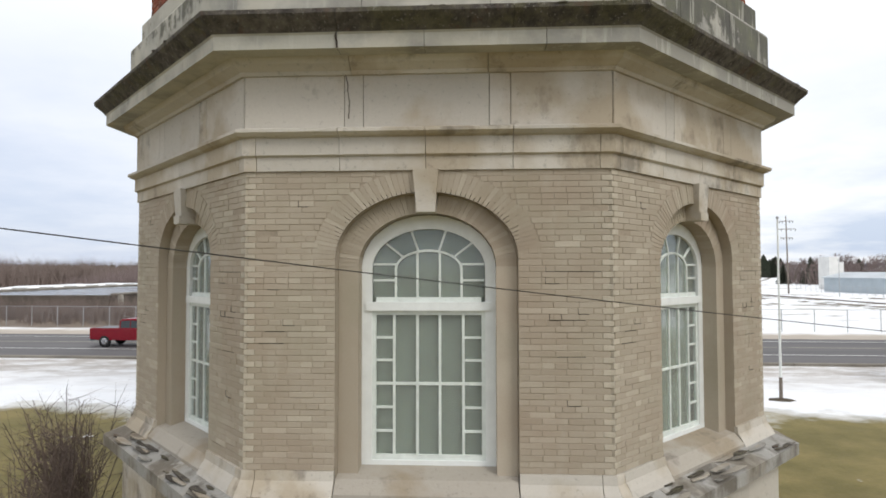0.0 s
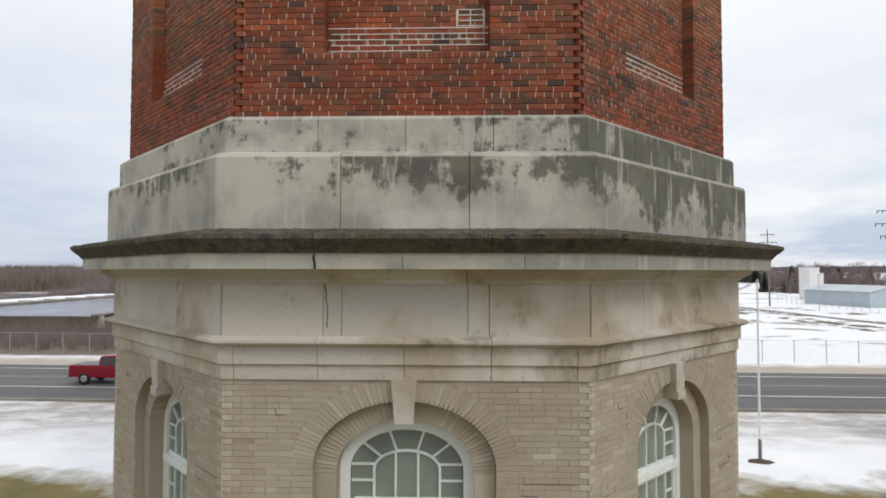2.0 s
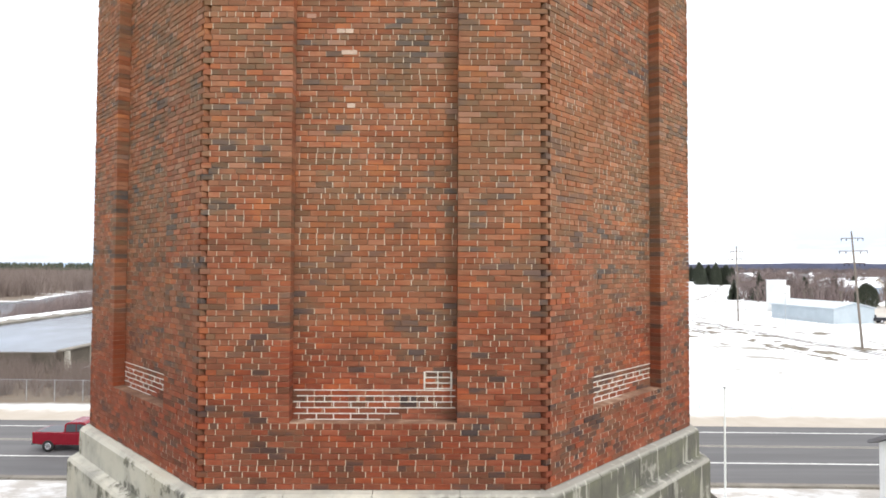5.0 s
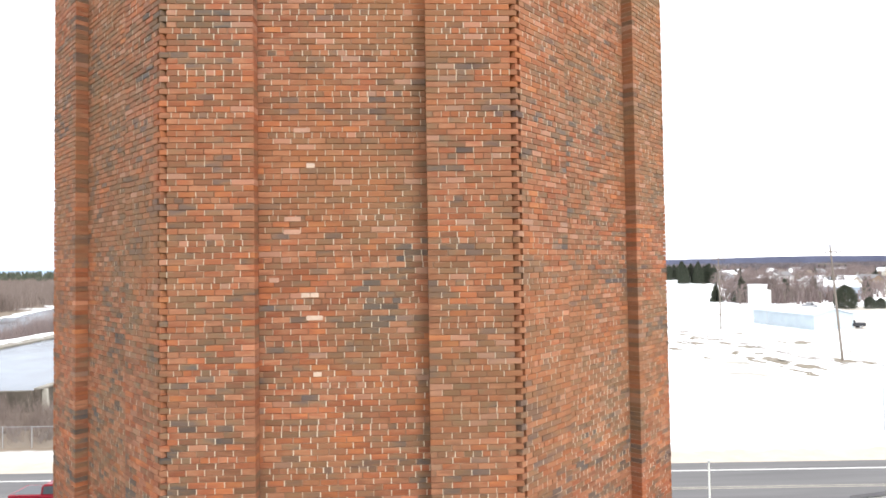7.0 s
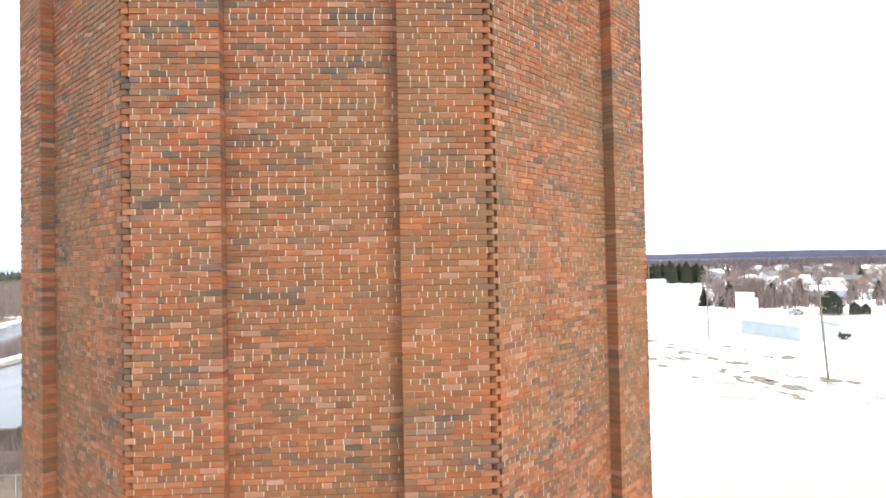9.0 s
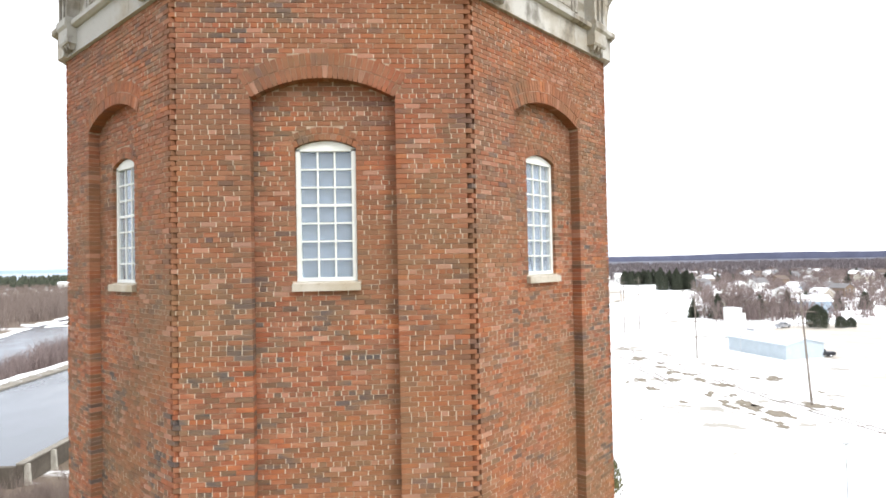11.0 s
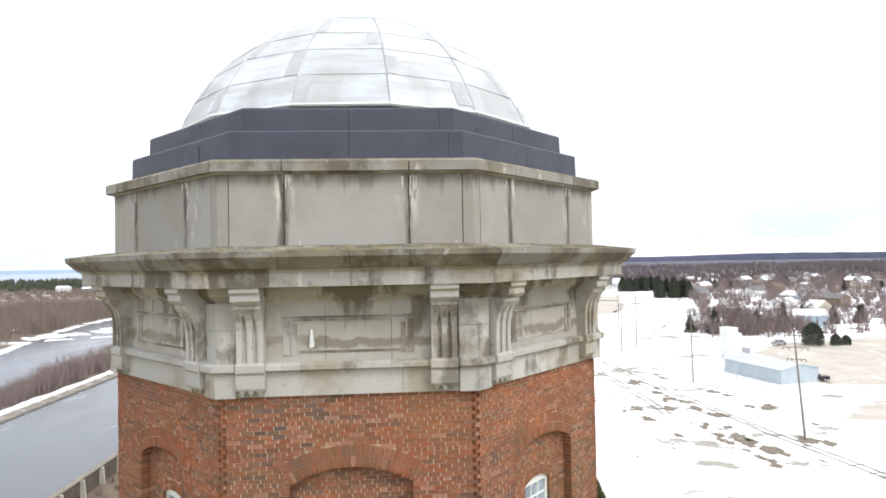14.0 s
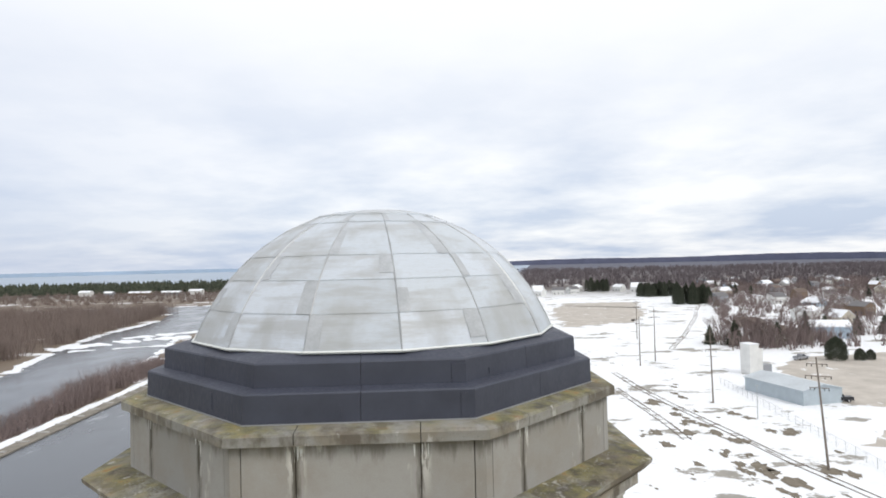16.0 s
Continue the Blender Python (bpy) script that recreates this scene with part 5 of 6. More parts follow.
for k in (0, 1, 7):
    part("open_joint", open_me, tower, "dark open mortar joints", TURN[k], kind="stuff")

# a crack that wanders down from the cornice joint over the corona
rc = random.Random(41)
g = Geo()
cx, cz = -0.99, 7.96
while cz > 7.66:
    nx, nz = cx + rc.uniform(-0.02, 0.02), cz - rc.uniform(0.03, 0.07)
    w = rc.uniform(0.004, 0.011)
    a0 = 5.865 if cz > 7.8 else 5.61
    if cz > 7.79:
        g.prism([(cx - w, -a0, cz), (cx + w, -a0, cz), (nx + w, -a0, max(nz, 7.792)), (nx - w, -a0, max(nz, 7.792))], (0, 0.02, 0))
    cx, cz = nx, nz
part("crack", g.mesh("crack", GAP_SHADE), tower, "dark crack in the limestone")
g = Geo()
for _ in range(12):
    nx, nz = cx + rc.uniform(-0.012, 0.014), cz - rc.uniform(0.03, 0.07)
    w = rc.uniform(0.003, 0.007)
    g.prism([(cx - w, -5.388, cz), (cx + w, -5.388, cz), (nx + w, -5.388, nz), (nx - w, -5.388, nz)], (0, 0.02, 0))
    cx, cz = nx, nz
part("crack", g.mesh("crack", GAP_SHADE), tower, "dark crack in the limestone")

# crumbs of moss and broken mortar on the cornice slopes


def crust(name, mat, n, a0, a1, slope, seed, label):
    """Low lumps strewn over a slope that climbs inwards; slope(a) gives its height."""
    r = random.Random(seed)
    for k in (0, 1, 7):
        g = Geo()
        for _ in range(n):
            a = r.uniform(a0, a1)
            x, q, h = r.uniform(-1, 1) * K * a * 0.97, r.uniform(0.008, 0.035) * r.choice((1, 1, 1.8)), r.uniform(0.004, 0.014)
            v = len(g.v)
            ring = [(x + q * 1.5 * r.uniform(0.6, 1.2) * math.cos(w), a + q * r.uniform(0.6, 1.2) * math.sin(w)) for w in (1.257 * j for j in range(5))]
            g.v += [(px, -pa, slope(pa) - 0.004) for px, pa in ring] + [(px * 0.5 + x * 0.5, -(pa * 0.5 + a * 0.5), slope(a) + h) for px, pa in ring]
            g.f += [(v + j, v + (j + 1) % 5, v + 5 + (j + 1) % 5, v + 5 + j) for j in range(5)] + [tuple(v + 5 + j for j in range(5))]
        part(name, g.mesh(name, mat), tower, label, TURN[k], kind="stuff")


crust("moss_crust", STONE_DARK, 420, 5.54, 6.0, lambda a: 8.18 + (6.02 - a) / 0.52 * 0.095, 61, "crumbs of moss and soot on the ledge")
crust("lichen_crust", STONE_MOSS, 420, 5.3, 6.06, lambda a: 30.87 + (6.09 - a) / 0.86 * 0.11, 62, "crumbs of lichen on the cornice")

# lime drips at the attic joints, and lapped patches on the flashing
rd = random.Random(27)
for k in (0, 1, 7):
    for x in (-1.06, 1.06):
        for _ in range(3):
            c, w, l = x + rd.uniform(-0.13, 0.13), rd.uniform(0.008, 0.02), rd.uniform(0.08, 0.26)
            g = Geo()
            top = 32.185 - rd.uniform(0, 0.05)
            g.prism([(c - w, -5.24, top), (c + w, -5.24, top), (c + w * 0.8, -5.24, top - l * 0.6), (c + rd.uniform(-w, w) * 0.3, -5.24, top - l), (c - w * 0.7, -5.24, top - l * 0.5)], (0, 0.02, 0))
            part("lime_drip", g.mesh("lime_drip", PAINT), tower, "white lime drip on the stone", TURN[k])
for k, x, z, w, h, a in ((0, 1.78, 33.02, 0.13, 0.38, 4.61), (0, 1.86, 32.52, 0.07, 0.42, 4.93), (0, -0.35, 32.6, 0.04, 0.1, 4.93), (1, -1.2, 33.1, 0.03, 0.12, 4.61), (7, 0.9, 32.6, 0.05, 0.3, 4.93)):
    g = Geo()
    g.box(x - w, x + w, -a, -a + 0.03, z, z + h)
    part("flashing_patch", g.raw("flashing_patch", LEAD), tower, "lapped sheet-metal patch", TURN[k])

# ---- ground, road, water ----
def sheet_mesh(name, pts, z, mat):
    g = Geo()
    g.poly([(x, y, z) for x, y in pts])
    return g.raw(name, mat)


def setting(name, me, label, category):
    return tagged(new(name, me), label, category, kind="structure")


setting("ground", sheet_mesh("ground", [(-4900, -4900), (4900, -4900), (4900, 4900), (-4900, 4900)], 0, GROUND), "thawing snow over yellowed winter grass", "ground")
SLOPE = -0.028  # the highway runs slightly off the tower's cross axis


def along(y0, y1, x0, x1, z):
    return [(x0, y0 + SLOPE * x0, z), (x1, y0 + SLOPE * x1, z), (x1, y1 + SLOPE * x1, z), (x0, y1 + SLOPE * x0, z)]


g = Geo()
g.poly(along(22.9, 35.6, -420, 420, 0.03))
road = setting("road", g.raw("road", ASPHALT), "grey two-lane asphalt highway with salt stains", "road")
for name, y0, y1, mat in (("edge_line", 33.75, 33.93, LINE), ("edge_line", 26.5, 26.7, LINE), ("centre_line", 30.05, 30.2, FADED), ("centre_line", 30.35, 30.5, FADED)):
    g = Geo()
    g.poly(along(y0, y1, -420, 420, 0.036))
    part(name, g.raw(name, mat), road)
g = Geo()
for x in range(-300, 300, 6):
    pts = along(22.3, 22.75, x + 0.02, x + 5.98, 0)
    g.hexa([(p[0], p[1], z) for z in (-0.1, 0.13) for p in (pts[0], pts[1], pts[3], pts[2])])
setting("kerb", g.raw("kerb", CONC), "worn concrete kerb along the highway", "kerb")

# gravel lots of the works yard
def ragged(pts, amount, seed):
    """The outline with its sides broken up into an uneven thaw edge."""
    r = random.Random(seed)
    out = []
    for (x0, y0), (x1, y1) in zip(pts, pts[1:] + pts[:1]):
        k = max(3, int(math.hypot(x1 - x0, y1 - y0) / 3))
        for i in range(k):
            out.append((x0 + (x1 - x0) * i / k + r.gauss(0, amount), y0 + (y1 - y0) * i / k + r.gauss(0, amount)))
    return out


setting("gravel_lot", sheet_mesh("gravel_lot", ragged([(100.5, 124), (109, 119), (140, 125), (176, 150), (176, 195), (150, 190), (131, 188), (113, 171), (108.5, 157), (103, 143)], 0.7, 5), 0.03, SAND), "wet brown gravel yard", "gravel")
setting("gravel_lot", sheet_mesh("gravel_lot_b", ragged([(82, 94), (95, 90), (130, 98), (118, 106), (98, 104)], 0.9, 5), 0.03, SAND), "wet brown gravel yard", "gravel")
setting("gravel_lot", sheet_mesh("gravel_lot_c", ragged([(78, 303), (96, 306), (119, 316), (138, 352), (156, 405), (173, 462), (148, 470), (117, 465), (98, 420), (84, 360)], 2.2, 5), 0.03, SAND), "bare gravel stretch by the harbour", "gravel")

# thawed patches in the rail yard
rp2 = random.Random(52)
EARTH = plain("thawed_earth", (0.19, 0.165, 0.13), 0.95, vary=0.45, scale=0.9)
spots = [(57.2, 130, 2.2), (58.0, 119, 2.0), (58.5, 112.5, 2.4), (63.3, 121, 1.5), (59.5, 103.5, 2.2), (60.8, 98, 1.9), (55.8, 92.5, 1.8), (54.6, 85.8, 2.2), (54, 81.2, 2.2),
         (54.5, 77.2, 1.9), (57.5, 84.3, 2.6), (57.9, 81.5, 2.4), (58, 76.5, 2.5), (55.4, 72, 1.9), (71.8, 114, 2.3), (70.9, 104, 2.7), (69.5, 79, 2.8), (67.2, 81.4, 2.0), (48.2, 105.5, 2.6), (47, 97.5, 2.4), (47.7, 86.5, 1.4),
         (66.5, 139.5, 1.6), (66.4, 135.3, 1.6), (70.8, 128.5, 1.3), (69.5, 147, 1.5)]
spots += [(rp2.uniform(36, 78), rp2.uniform(66, 215), rp2.uniform(0.4, 1.0)) for _ in range(40)]
for x, y, s in spots:
    g = Geo()
    for k in range(rp2.choice((1, 2, 3))):
        cx, cy, q = x + rp2.gauss(0, s * 0.8) if k else x, y + rp2.gauss(0, s * 1.2) if k else y, s * rp2.uniform(0.5, 1.0)
        pts = []
        for i in range(18):
            a = 2 * math.pi * i / 18
            rr = q * rp2.uniform(0.45, 1.15)
            pts.append((cx + 0.75 * rr * math.cos(a), cy + 1.3 * rr * math.sin(a), 0.025 + 0.003 * k))
        g.poly(pts)
    setting("bare_patch", g.raw("bare_patch", EARTH), "patch of thawed brown earth in the snow", "ground")

# river, flume and lake
setting("river", sheet_mesh("river", [(-84, 60), (-88, 120), (-92, 160), (-100, 215), (-122, 300), (-110, 420), (-60, 480), (20, 520), (-150, 560), (-330, 520), (-190, 455), (-172, 395), (-172, 320), (-160, 262), (-150, 225), (-140, 196), (-150, 150), (-160, 60)], 0.05, WATER), "grey winter river with broken ice", "water")
setting("lake", sheet_mesh("lake", [(-4800, 1250), (-900, 1150), (-100, 1120), (250, 1500), (900, 4850), (-4800, 4850)], 0.06, plain("lake_water", (0.26, 0.33, 0.42), 0.35, vary=0.15, scale=0.004)), "pale blue-grey open lake", "water")
FW = 2.0
setting("flume_water", sheet_mesh("flume_water", [(-42.6, 58), (-42.6, 330), (-74.5, 330), (-74.5, 58)], FW, WATER), "still grey water in the raised flume", "water")
g = Geo()
g.box(-43.0, -42.4, 58, 330, 0, FW + 0.45)
g.box(-77.6, -43.0, 57.4, 58, 0, FW + 0.4)
wall = setting("flume_wall", g.raw("flume_wall", plain("dark_quay_wall", (0.1, 0.085, 0.068), 0.9, vary=0.4, scale=0.6)), "concrete flume wall with buttresses", "wall")
g = Geo()
g.box(-43.15, -42.2, 58, 330, FW + 0.45, FW + 0.62)
part("coping", g.raw("flume_coping", CONC), wall)
butt = Geo()
butt.prism([(-42.4, 0, 0), (-41.7, 0, 0), (-41.9, 0, FW + 0.44), (-42.4, 0, FW + 0.44)], (0, 0.35, 0))
butt_me = butt.mesh("buttress", plain("pale_concrete", (0.4, 0.38, 0.33), 0.9, vary=0.25, scale=0.8))
for i in range(44):
    part("buttress", butt_me, wall, m=Matrix.Translation((0, 58.3 + i * 5.2, 0)))
g = Geo()
g.box(-77.6, -74.5, 58, 330, 0, FW + 0.3)
quay = setting("quay", g.raw("quay", CONC), "weathered concrete quay with cross ties", "wall")
tie = Geo()
tie.box(-77.7, -75.2, 0, 0.45, FW + 0.3, FW + 0.5)
tie_me = tie.raw("tie", plain("grey_timber", (0.4, 0.39, 0.37), 0.9, vary=0.3, scale=0.8))
for i in range(36):
    part("tie", tie_me, quay, m=Matrix.Translation((0, 60 + i * 6.5, 0)))
rs = random.Random(2)
g = Geo()
n = 60
for i in range(n + 1):
    y = 60 + 250 * i / n
    g.v += [(-77.6, y, 1.6), (-78.6 - rs.random(), y, FW + 0.5 + 0.3 * rs.random()), (-81 - 1.5 * rs.random(), y, 1.5 + 0.5 * rs.random()), (-84.5 - 2 * rs.random(), y, -0.1)]
for i in range(n):
    for j in range(3):
        a = i * 4 + j
        g.f.append((a, a + 4, a + 5, a + 1))
setting("snow_bank", g.mesh("snow_bank", SNOW), "ridge of old snow behind the quay", "snow")


def shore_snow(pts, width, seed):
    """A broken ribbon of snow and shelf ice along a bank."""
    r = random.Random(seed)
    g = Geo()
    for (x0, y0), (x1, y1) in zip(pts, pts[1:]):
        d = Vector((x1 - x0, y1 - y0))
        steps = max(2, int(d.length / 4))
        nrm = Vector((-d.y, d.x)).normalized()
        for i in range(steps):
            if r.random() < 0.2:
                continue
            c = Vector((x0, y0)) + d * (i + 0.5) / steps
            w, l = width * r.uniform(0.4, 1.3), d.length / steps * r.uniform(0.6, 1.4)
            u = d.normalized()
            k = 8
            g.poly([(*(c + u * l * math.cos(q) * r.uniform(0.7, 1.1) + nrm * w * math.sin(q) * r.uniform(0.7, 1.1)), 0.12 + 0.02 * r.random()) for q in (2 * math.pi * j / k for j in range(k))])
    return g


for nm, pts, w, sd in (("shelf_ice", [(-140, 196), (-150, 226), (-160, 262), (-172, 320), (-174, 395)], 4.0, 1), ("shelf_ice", [(-165, 262), (-140, 290), (-118, 300)], 9.0, 2), ("shelf_ice", [(-152, 255), (-132, 262), (-112, 268)], 4.0, 8), ("shelf_ice", [(-150, 300), (-130, 318), (-112, 330)], 8.0, 9),
                       ("shelf_ice", [(-92, 130), (-98, 190), (-105, 230), (-122, 300)], 2.0, 3), ("shelf_ice", [(-330, 522), (-230, 470), (-190, 455)], 6.0, 4), ("shelf_ice", [(-250, 545), (-150, 562), (20, 525)], 9.0, 6)):
    setting(nm, shore_snow(pts, w, sd).raw(nm, SNOW), "broken white shelf ice along the river bank", "ice")


# ---- plants ----
def blade(g, p, q, w, r):
    """A thin upright sliver of twig between two points."""
    d = Vector(q) - Vector(p)
    s = d.cross(Vector((r.uniform(-1, 1), r.uniform(-1, 1), 0.2)))
    if s.length < 1e-5:
        return
    s = s.normalized() * w / 2
    n = len(g.v)
    g.v += [tuple(Vector(p) - s), tuple(Vector(p) + s), tuple(q)]
    g.f.append((n, n + 1, n + 2))


def shrub_into(g, x, y, z, h, r, n, w):
    for i in range(n):
        a, lean = r.uniform(0, 6.283), r.uniform(0.05, 0.45)
        base = Vector((x + r.gauss(0, 0.18) * h, y + r.gauss(0, 0.18) * h, z))
        tip = base + Vector((math.cos(a) * lean, math.sin(a) * lean, 1)) * h * r.uniform(0.55, 1.05)
        blade(g, base, tip, w, r)
        mid = base.lerp(tip, r.uniform(0.35, 0.7))
        b = r.uniform(0, 6.283)
        blade(g, mid, mid + Vector((math.cos(b) * 0.5, math.sin(b) * 0.5, 0.8)) * h * r.uniform(0.2, 0.4), w * 0.7, r)


def thicket(name, label, spots, mat, n, w, seed):
    r = random.Random(seed)
    g = Geo()
    for x, y, z, h in spots:
        shrub_into(g, x, y, z, h, r, n, w)
    return tagged(new(name, g.raw(name, mat)), label, "brush", kind="stuff")


r = random.Random(31)
thicket("island_brush", "bare grey-brown brush on the river bank", [(-86 - 7 * r.random() - (y - 120) * 0.03, y, 0, r.uniform(3.0, 6.2) * (0.6 + 0.9 * max(0.0, math.sin((y - 112) / 33)))) for y in (112 + 100 * r.random() for _ in range(190))], TWIG_TOWN, 46, 0.09, 1)
thicket("roadside_brush", "leafless roadside scrub beyond the fence", [(-20 - 60 * r.random(), 45.5 + 11 * r.random(), 0, r.uniform(1.4, 3.4)) for _ in range(330)], TWIG_RED, 40, 0.04, 2)
thicket("flume_brush", "leafless scrub along the flume wall", [(-30 - 11 * r.random(), 56 + 60 * r.random(), 0, r.uniform(1.0, 2.4)) for _ in range(90)], TWIG, 30, 0.04, 9)
thicket("river_thicket", "reddish-brown leafless thicket across the river", [(x, y, 0, r.uniform(7.5, 13)) for x, y in ((-(148 + (y - 190) * 0.13 + 10) - 240 * r.random() ** 1.3, y) for y in (150 + 330 * r.random() for _ in range(1900)))], TWIG_RED, 24, 0.2, 3)
thicket("far_thicket", "dull brown woods behind the river", [(-(190 + 900 * r.random()), 610 + 300 * r.random(), 0, r.uniform(4, 8)) for _ in range(1500)], TWIG_RED, 10, 0.7, 4)
thicket("town_brush", "russet leafless undergrowth between the houses", [(x, y, 0, r.uniform(2.5, 7.5)) for x, y in ((100 + 560 * r.random(), 195 + 640 * r.random()) for _ in range(4600)) if x > 0.43 * y + 30 and not (x < 182 and y < 204)] + [(121 + 44 * r.random(), 208 + 26 * r.random(), 0, r.uniform(5, 9.5)) for _ in range(70)], TWIG_TOWN, 18, 0.32, 5)
thicket("far_woods", "dark leafless woods behind the town", [(x, y, 0, r.uniform(9, 16)) for x, y in ((-150 + 1900 * r.random(), 680 + 1300 * r.random() ** 1.2) for _ in range(5600)) if x > 0.12 * y - 60 and math.sin(x * 0.013 + y * 0.021) + math.sin(y * 0.034 - x * 0.007) > -0.75], TWIG_WOODS, 8, 1.4, 6)


def tree_mesh(seed, h):
    """Bare broadleaf tree: a tapered trunk, forked limbs and fine twigs."""
    r = random.Random(seed)
    trunk, crown = Geo(), Geo()

    def grow(p, d, length, rad, depth):
        q = p + d * length
        bend = p.lerp(q, 0.5) + Vector((r.uniform(-1, 1), r.uniform(-1, 1), 0)) * length * 0.06
        (trunk if depth < 2 else crown).tube([p, bend, q], [rad, rad * 0.8, rad * 0.6], 5 if depth < 2 else 3)
        if depth == 4:
            for _ in range(7):
                e = Vector((r.gauss(0, 1), r.gauss(0, 1), r.gauss(0.7, 0.6))).normalized()
                s = p.lerp(q, r.uniform(0.3, 1))
                blade(crown, s, s + (d + e * 0.9).normalized() * length * r.uniform(0.5, 1.0), rad * 0.8 + 0.032, r)
            return
        for _ in range(3 if depth else 4):
            e = Vector((r.gauss(0, 1), r.gauss(0, 1), r.gauss(0.15, 0.5))).normalized()
            grow(p.lerp(q, r.uniform(0.55, 1.0)), (d + e * r.uniform(0.5, 0.95)).normalized(), length * r.uniform(0.58, 0.78), rad * 0.55, depth + 1)

    grow(Vector((0, 0, -0.1)), Vector((0, 0, 1)), h * 0.3, h * 0.018, 0)
    return trunk.raw("trunk", WOOD), crown.raw("crown", TWIG_TOWN)


def conifer_mesh(seed, h, spread):
    """Spruce: a trunk with drooping whorls of needled boughs."""
    r = random.Random(seed)
    trunk, crown = Geo(), Geo()
    trunk.tube([(0, 0, -0.1), (0, 0, h * 0.5), (0, 0, h)], [h * 0.02, h * 0.012, 0.02], 6)
    z = h * 0.06
    while z < h * 0.98:
        reach = spread * (1 - z / h) ** 0.8 + 0.12
        for k in range(10):
            a = r.uniform(0, 6.283)
            l = reach * r.uniform(0.65, 1.1)
            p = Vector((0, 0, z + r.uniform(-0.1, 0.2)))
            for _ in range(4):
                q = p + Vector((math.cos(a + r.gauss(0, 0.28)) * l, math.sin(a + r.gauss(0, 0.28)) * l, r.uniform(-0.32, 0.1) * l))
                blade(crown, p.lerp(q, 0.12), q, 0.2 * l + 0.12, r)
        z += h * 0.03
    return trunk.raw("trunk", WOOD), crown.raw("crown", NEEDLE)


def plant_kind(name, label, category, group, pieces, spots):
    first = None
    for x, y, s, turn in spots:
        m = Matrix.LocRotScale((x, y, 0), Euler((0, 0, turn)), (s, s, s))
        if first is None:
            first = thing(name, label, category, group)
            part("trunk", pieces[0], first)
            part("crown", pieces[1], first)
            first.matrix_world = m
        else:
            c = copy_thing(first, Matrix.Translation((x, y, 0)) @ Matrix.Rotation(turn, 4, "Z"))
            c.scale = (s, s, s)


def cedar_mesh(h, sharp=1.5, mat=None):
    r = random.Random(91)
    trunk, crown = Geo(), Geo()
    trunk.tube([(0, 0, -0.1), (0, 0, h * 0.9)], [0.12, 0.03], 6)
    for _ in range(5200):
        z = h * r.random() ** 0.8
        rad = 2.4 * (1 - (z / h) ** sharp) * r.uniform(0.5, 1.05)
        a = r.uniform(0, 6.283)
        p = Vector((rad * math.cos(a), rad * math.sin(a), z))
        blade(crown, p, p + Vector((math.cos(a) * 0.12, math.sin(a) * 0.12, r.uniform(0.25, 0.5))), 0.16, r)
    return trunk.raw("trunk", WOOD), crown.raw("crown", mat or HEDGE)


r = random.Random(77)
for sd in range(4):
    spots = []
    while len(spots) < 66:
        x, y = 95 + 420 * r.random() ** 1.2, 175 + 470 * r.random()
        if x > 0.43 * y + 29 and not (95 < x < 182 and y < 205):
            spots.append((x, y, r.uniform(1.0, 1.75), r.uniform(0, 6)))
    plant_kind("bare_tree", "leafless grey-brown broadleaf tree in the snow", "tree", "town trees", tree_mesh(40 + sd, 11), spots + [(117 + 10 * sd + 3 * q, 206 + 9 * ((sd + q) % 3) + 6 * q, 1.15 + 0.1 * q, sd + q) for q in range(4)])
for sd in range(2):
    spots = [(124 + sd * 16, 218 - sd * 2, 1.1 - 0.1 * sd, 0), (117 + sd * 14, 224 + sd * 6, 0.85, 1), (158 + sd * 14, 226 + sd * 9, 1.0, 2), (190 + 12 * sd, 240, 0.9, 2)]
    spots += [(170 + 420 * r.random(), 250 + 420 * r.random(), r.uniform(0.7, 1.3), r.uniform(0, 6)) for _ in range(22)]
    plant_kind("spruce", "dark green spruce standing among bare trees", "tree", "town spruces", conifer_mesh(60 + sd, 9.5, 3.5), spots)
    spots = [(197 + 38 * r.random(), 520 + 16 * r.random(), r.uniform(0.95, 1.35), r.uniform(0, 6)) for _ in range(13)]
    spots += [(193 + 23 * r.random(), 424 + 14 * r.random(), r.uniform(1.1, 1.55), r.uniform(0, 6)) for _ in range(11)]
    spots += [(182 + 24 * r.random(), 628 + 12 * r.random(), r.uniform(1.0, 1.4), r.uniform(0, 6)) for _ in range(6)]
    plant_kind("spruce", "dense dark spruce of the shelter belt", "tree", "shelter belt", cedar_mesh(10.5 + sd, 2.6 + sd, NEEDLE), spots)


plant_kind("cedar", "round dense evergreen beside the yard", "tree", "yard evergreens", cedar_mesh(5.5, 5.0, NEEDLE), [(138, 180, 1.35, 0), (145, 178.5, 0.7, 2), (149, 179, 0.6, 1)])
plant_kind("arborvitae", "tall olive-green arborvitae by the road", "tree", "", cedar_mesh(6.9), [(21.3, 49.5, 1.0, 0)])
# pine belt before the lake
r = random.Random(14)
g = Geo()
for _ in range(2900):
    t = r.random()
    x, y, h = -1300 + 1290 * t, 830 + 170 * r.random() + 60 * (1 - t), r.uniform(9, 15.5)
    for k in range(7):
        z0 = h * (0.1 + 0.125 * k)
        a = r.uniform(0, 6.28)
        w = (1 - k / 9.5) * 4.6
        n = len(g.v)
        g.v += [(x + w * math.cos(a), y + w * math.sin(a), z0), (x + w * math.cos(a + 2.1), y + w * math.sin(a + 2.1), z0), (x + w * math.cos(a + 4.2), y + w * math.sin(a + 4.2), z0), (x, y, z0 + h * 0.3)]
        g.f += [(n, n + 1, n + 3), (n + 1, n + 2, n + 3), (n + 2, n, n + 3)]
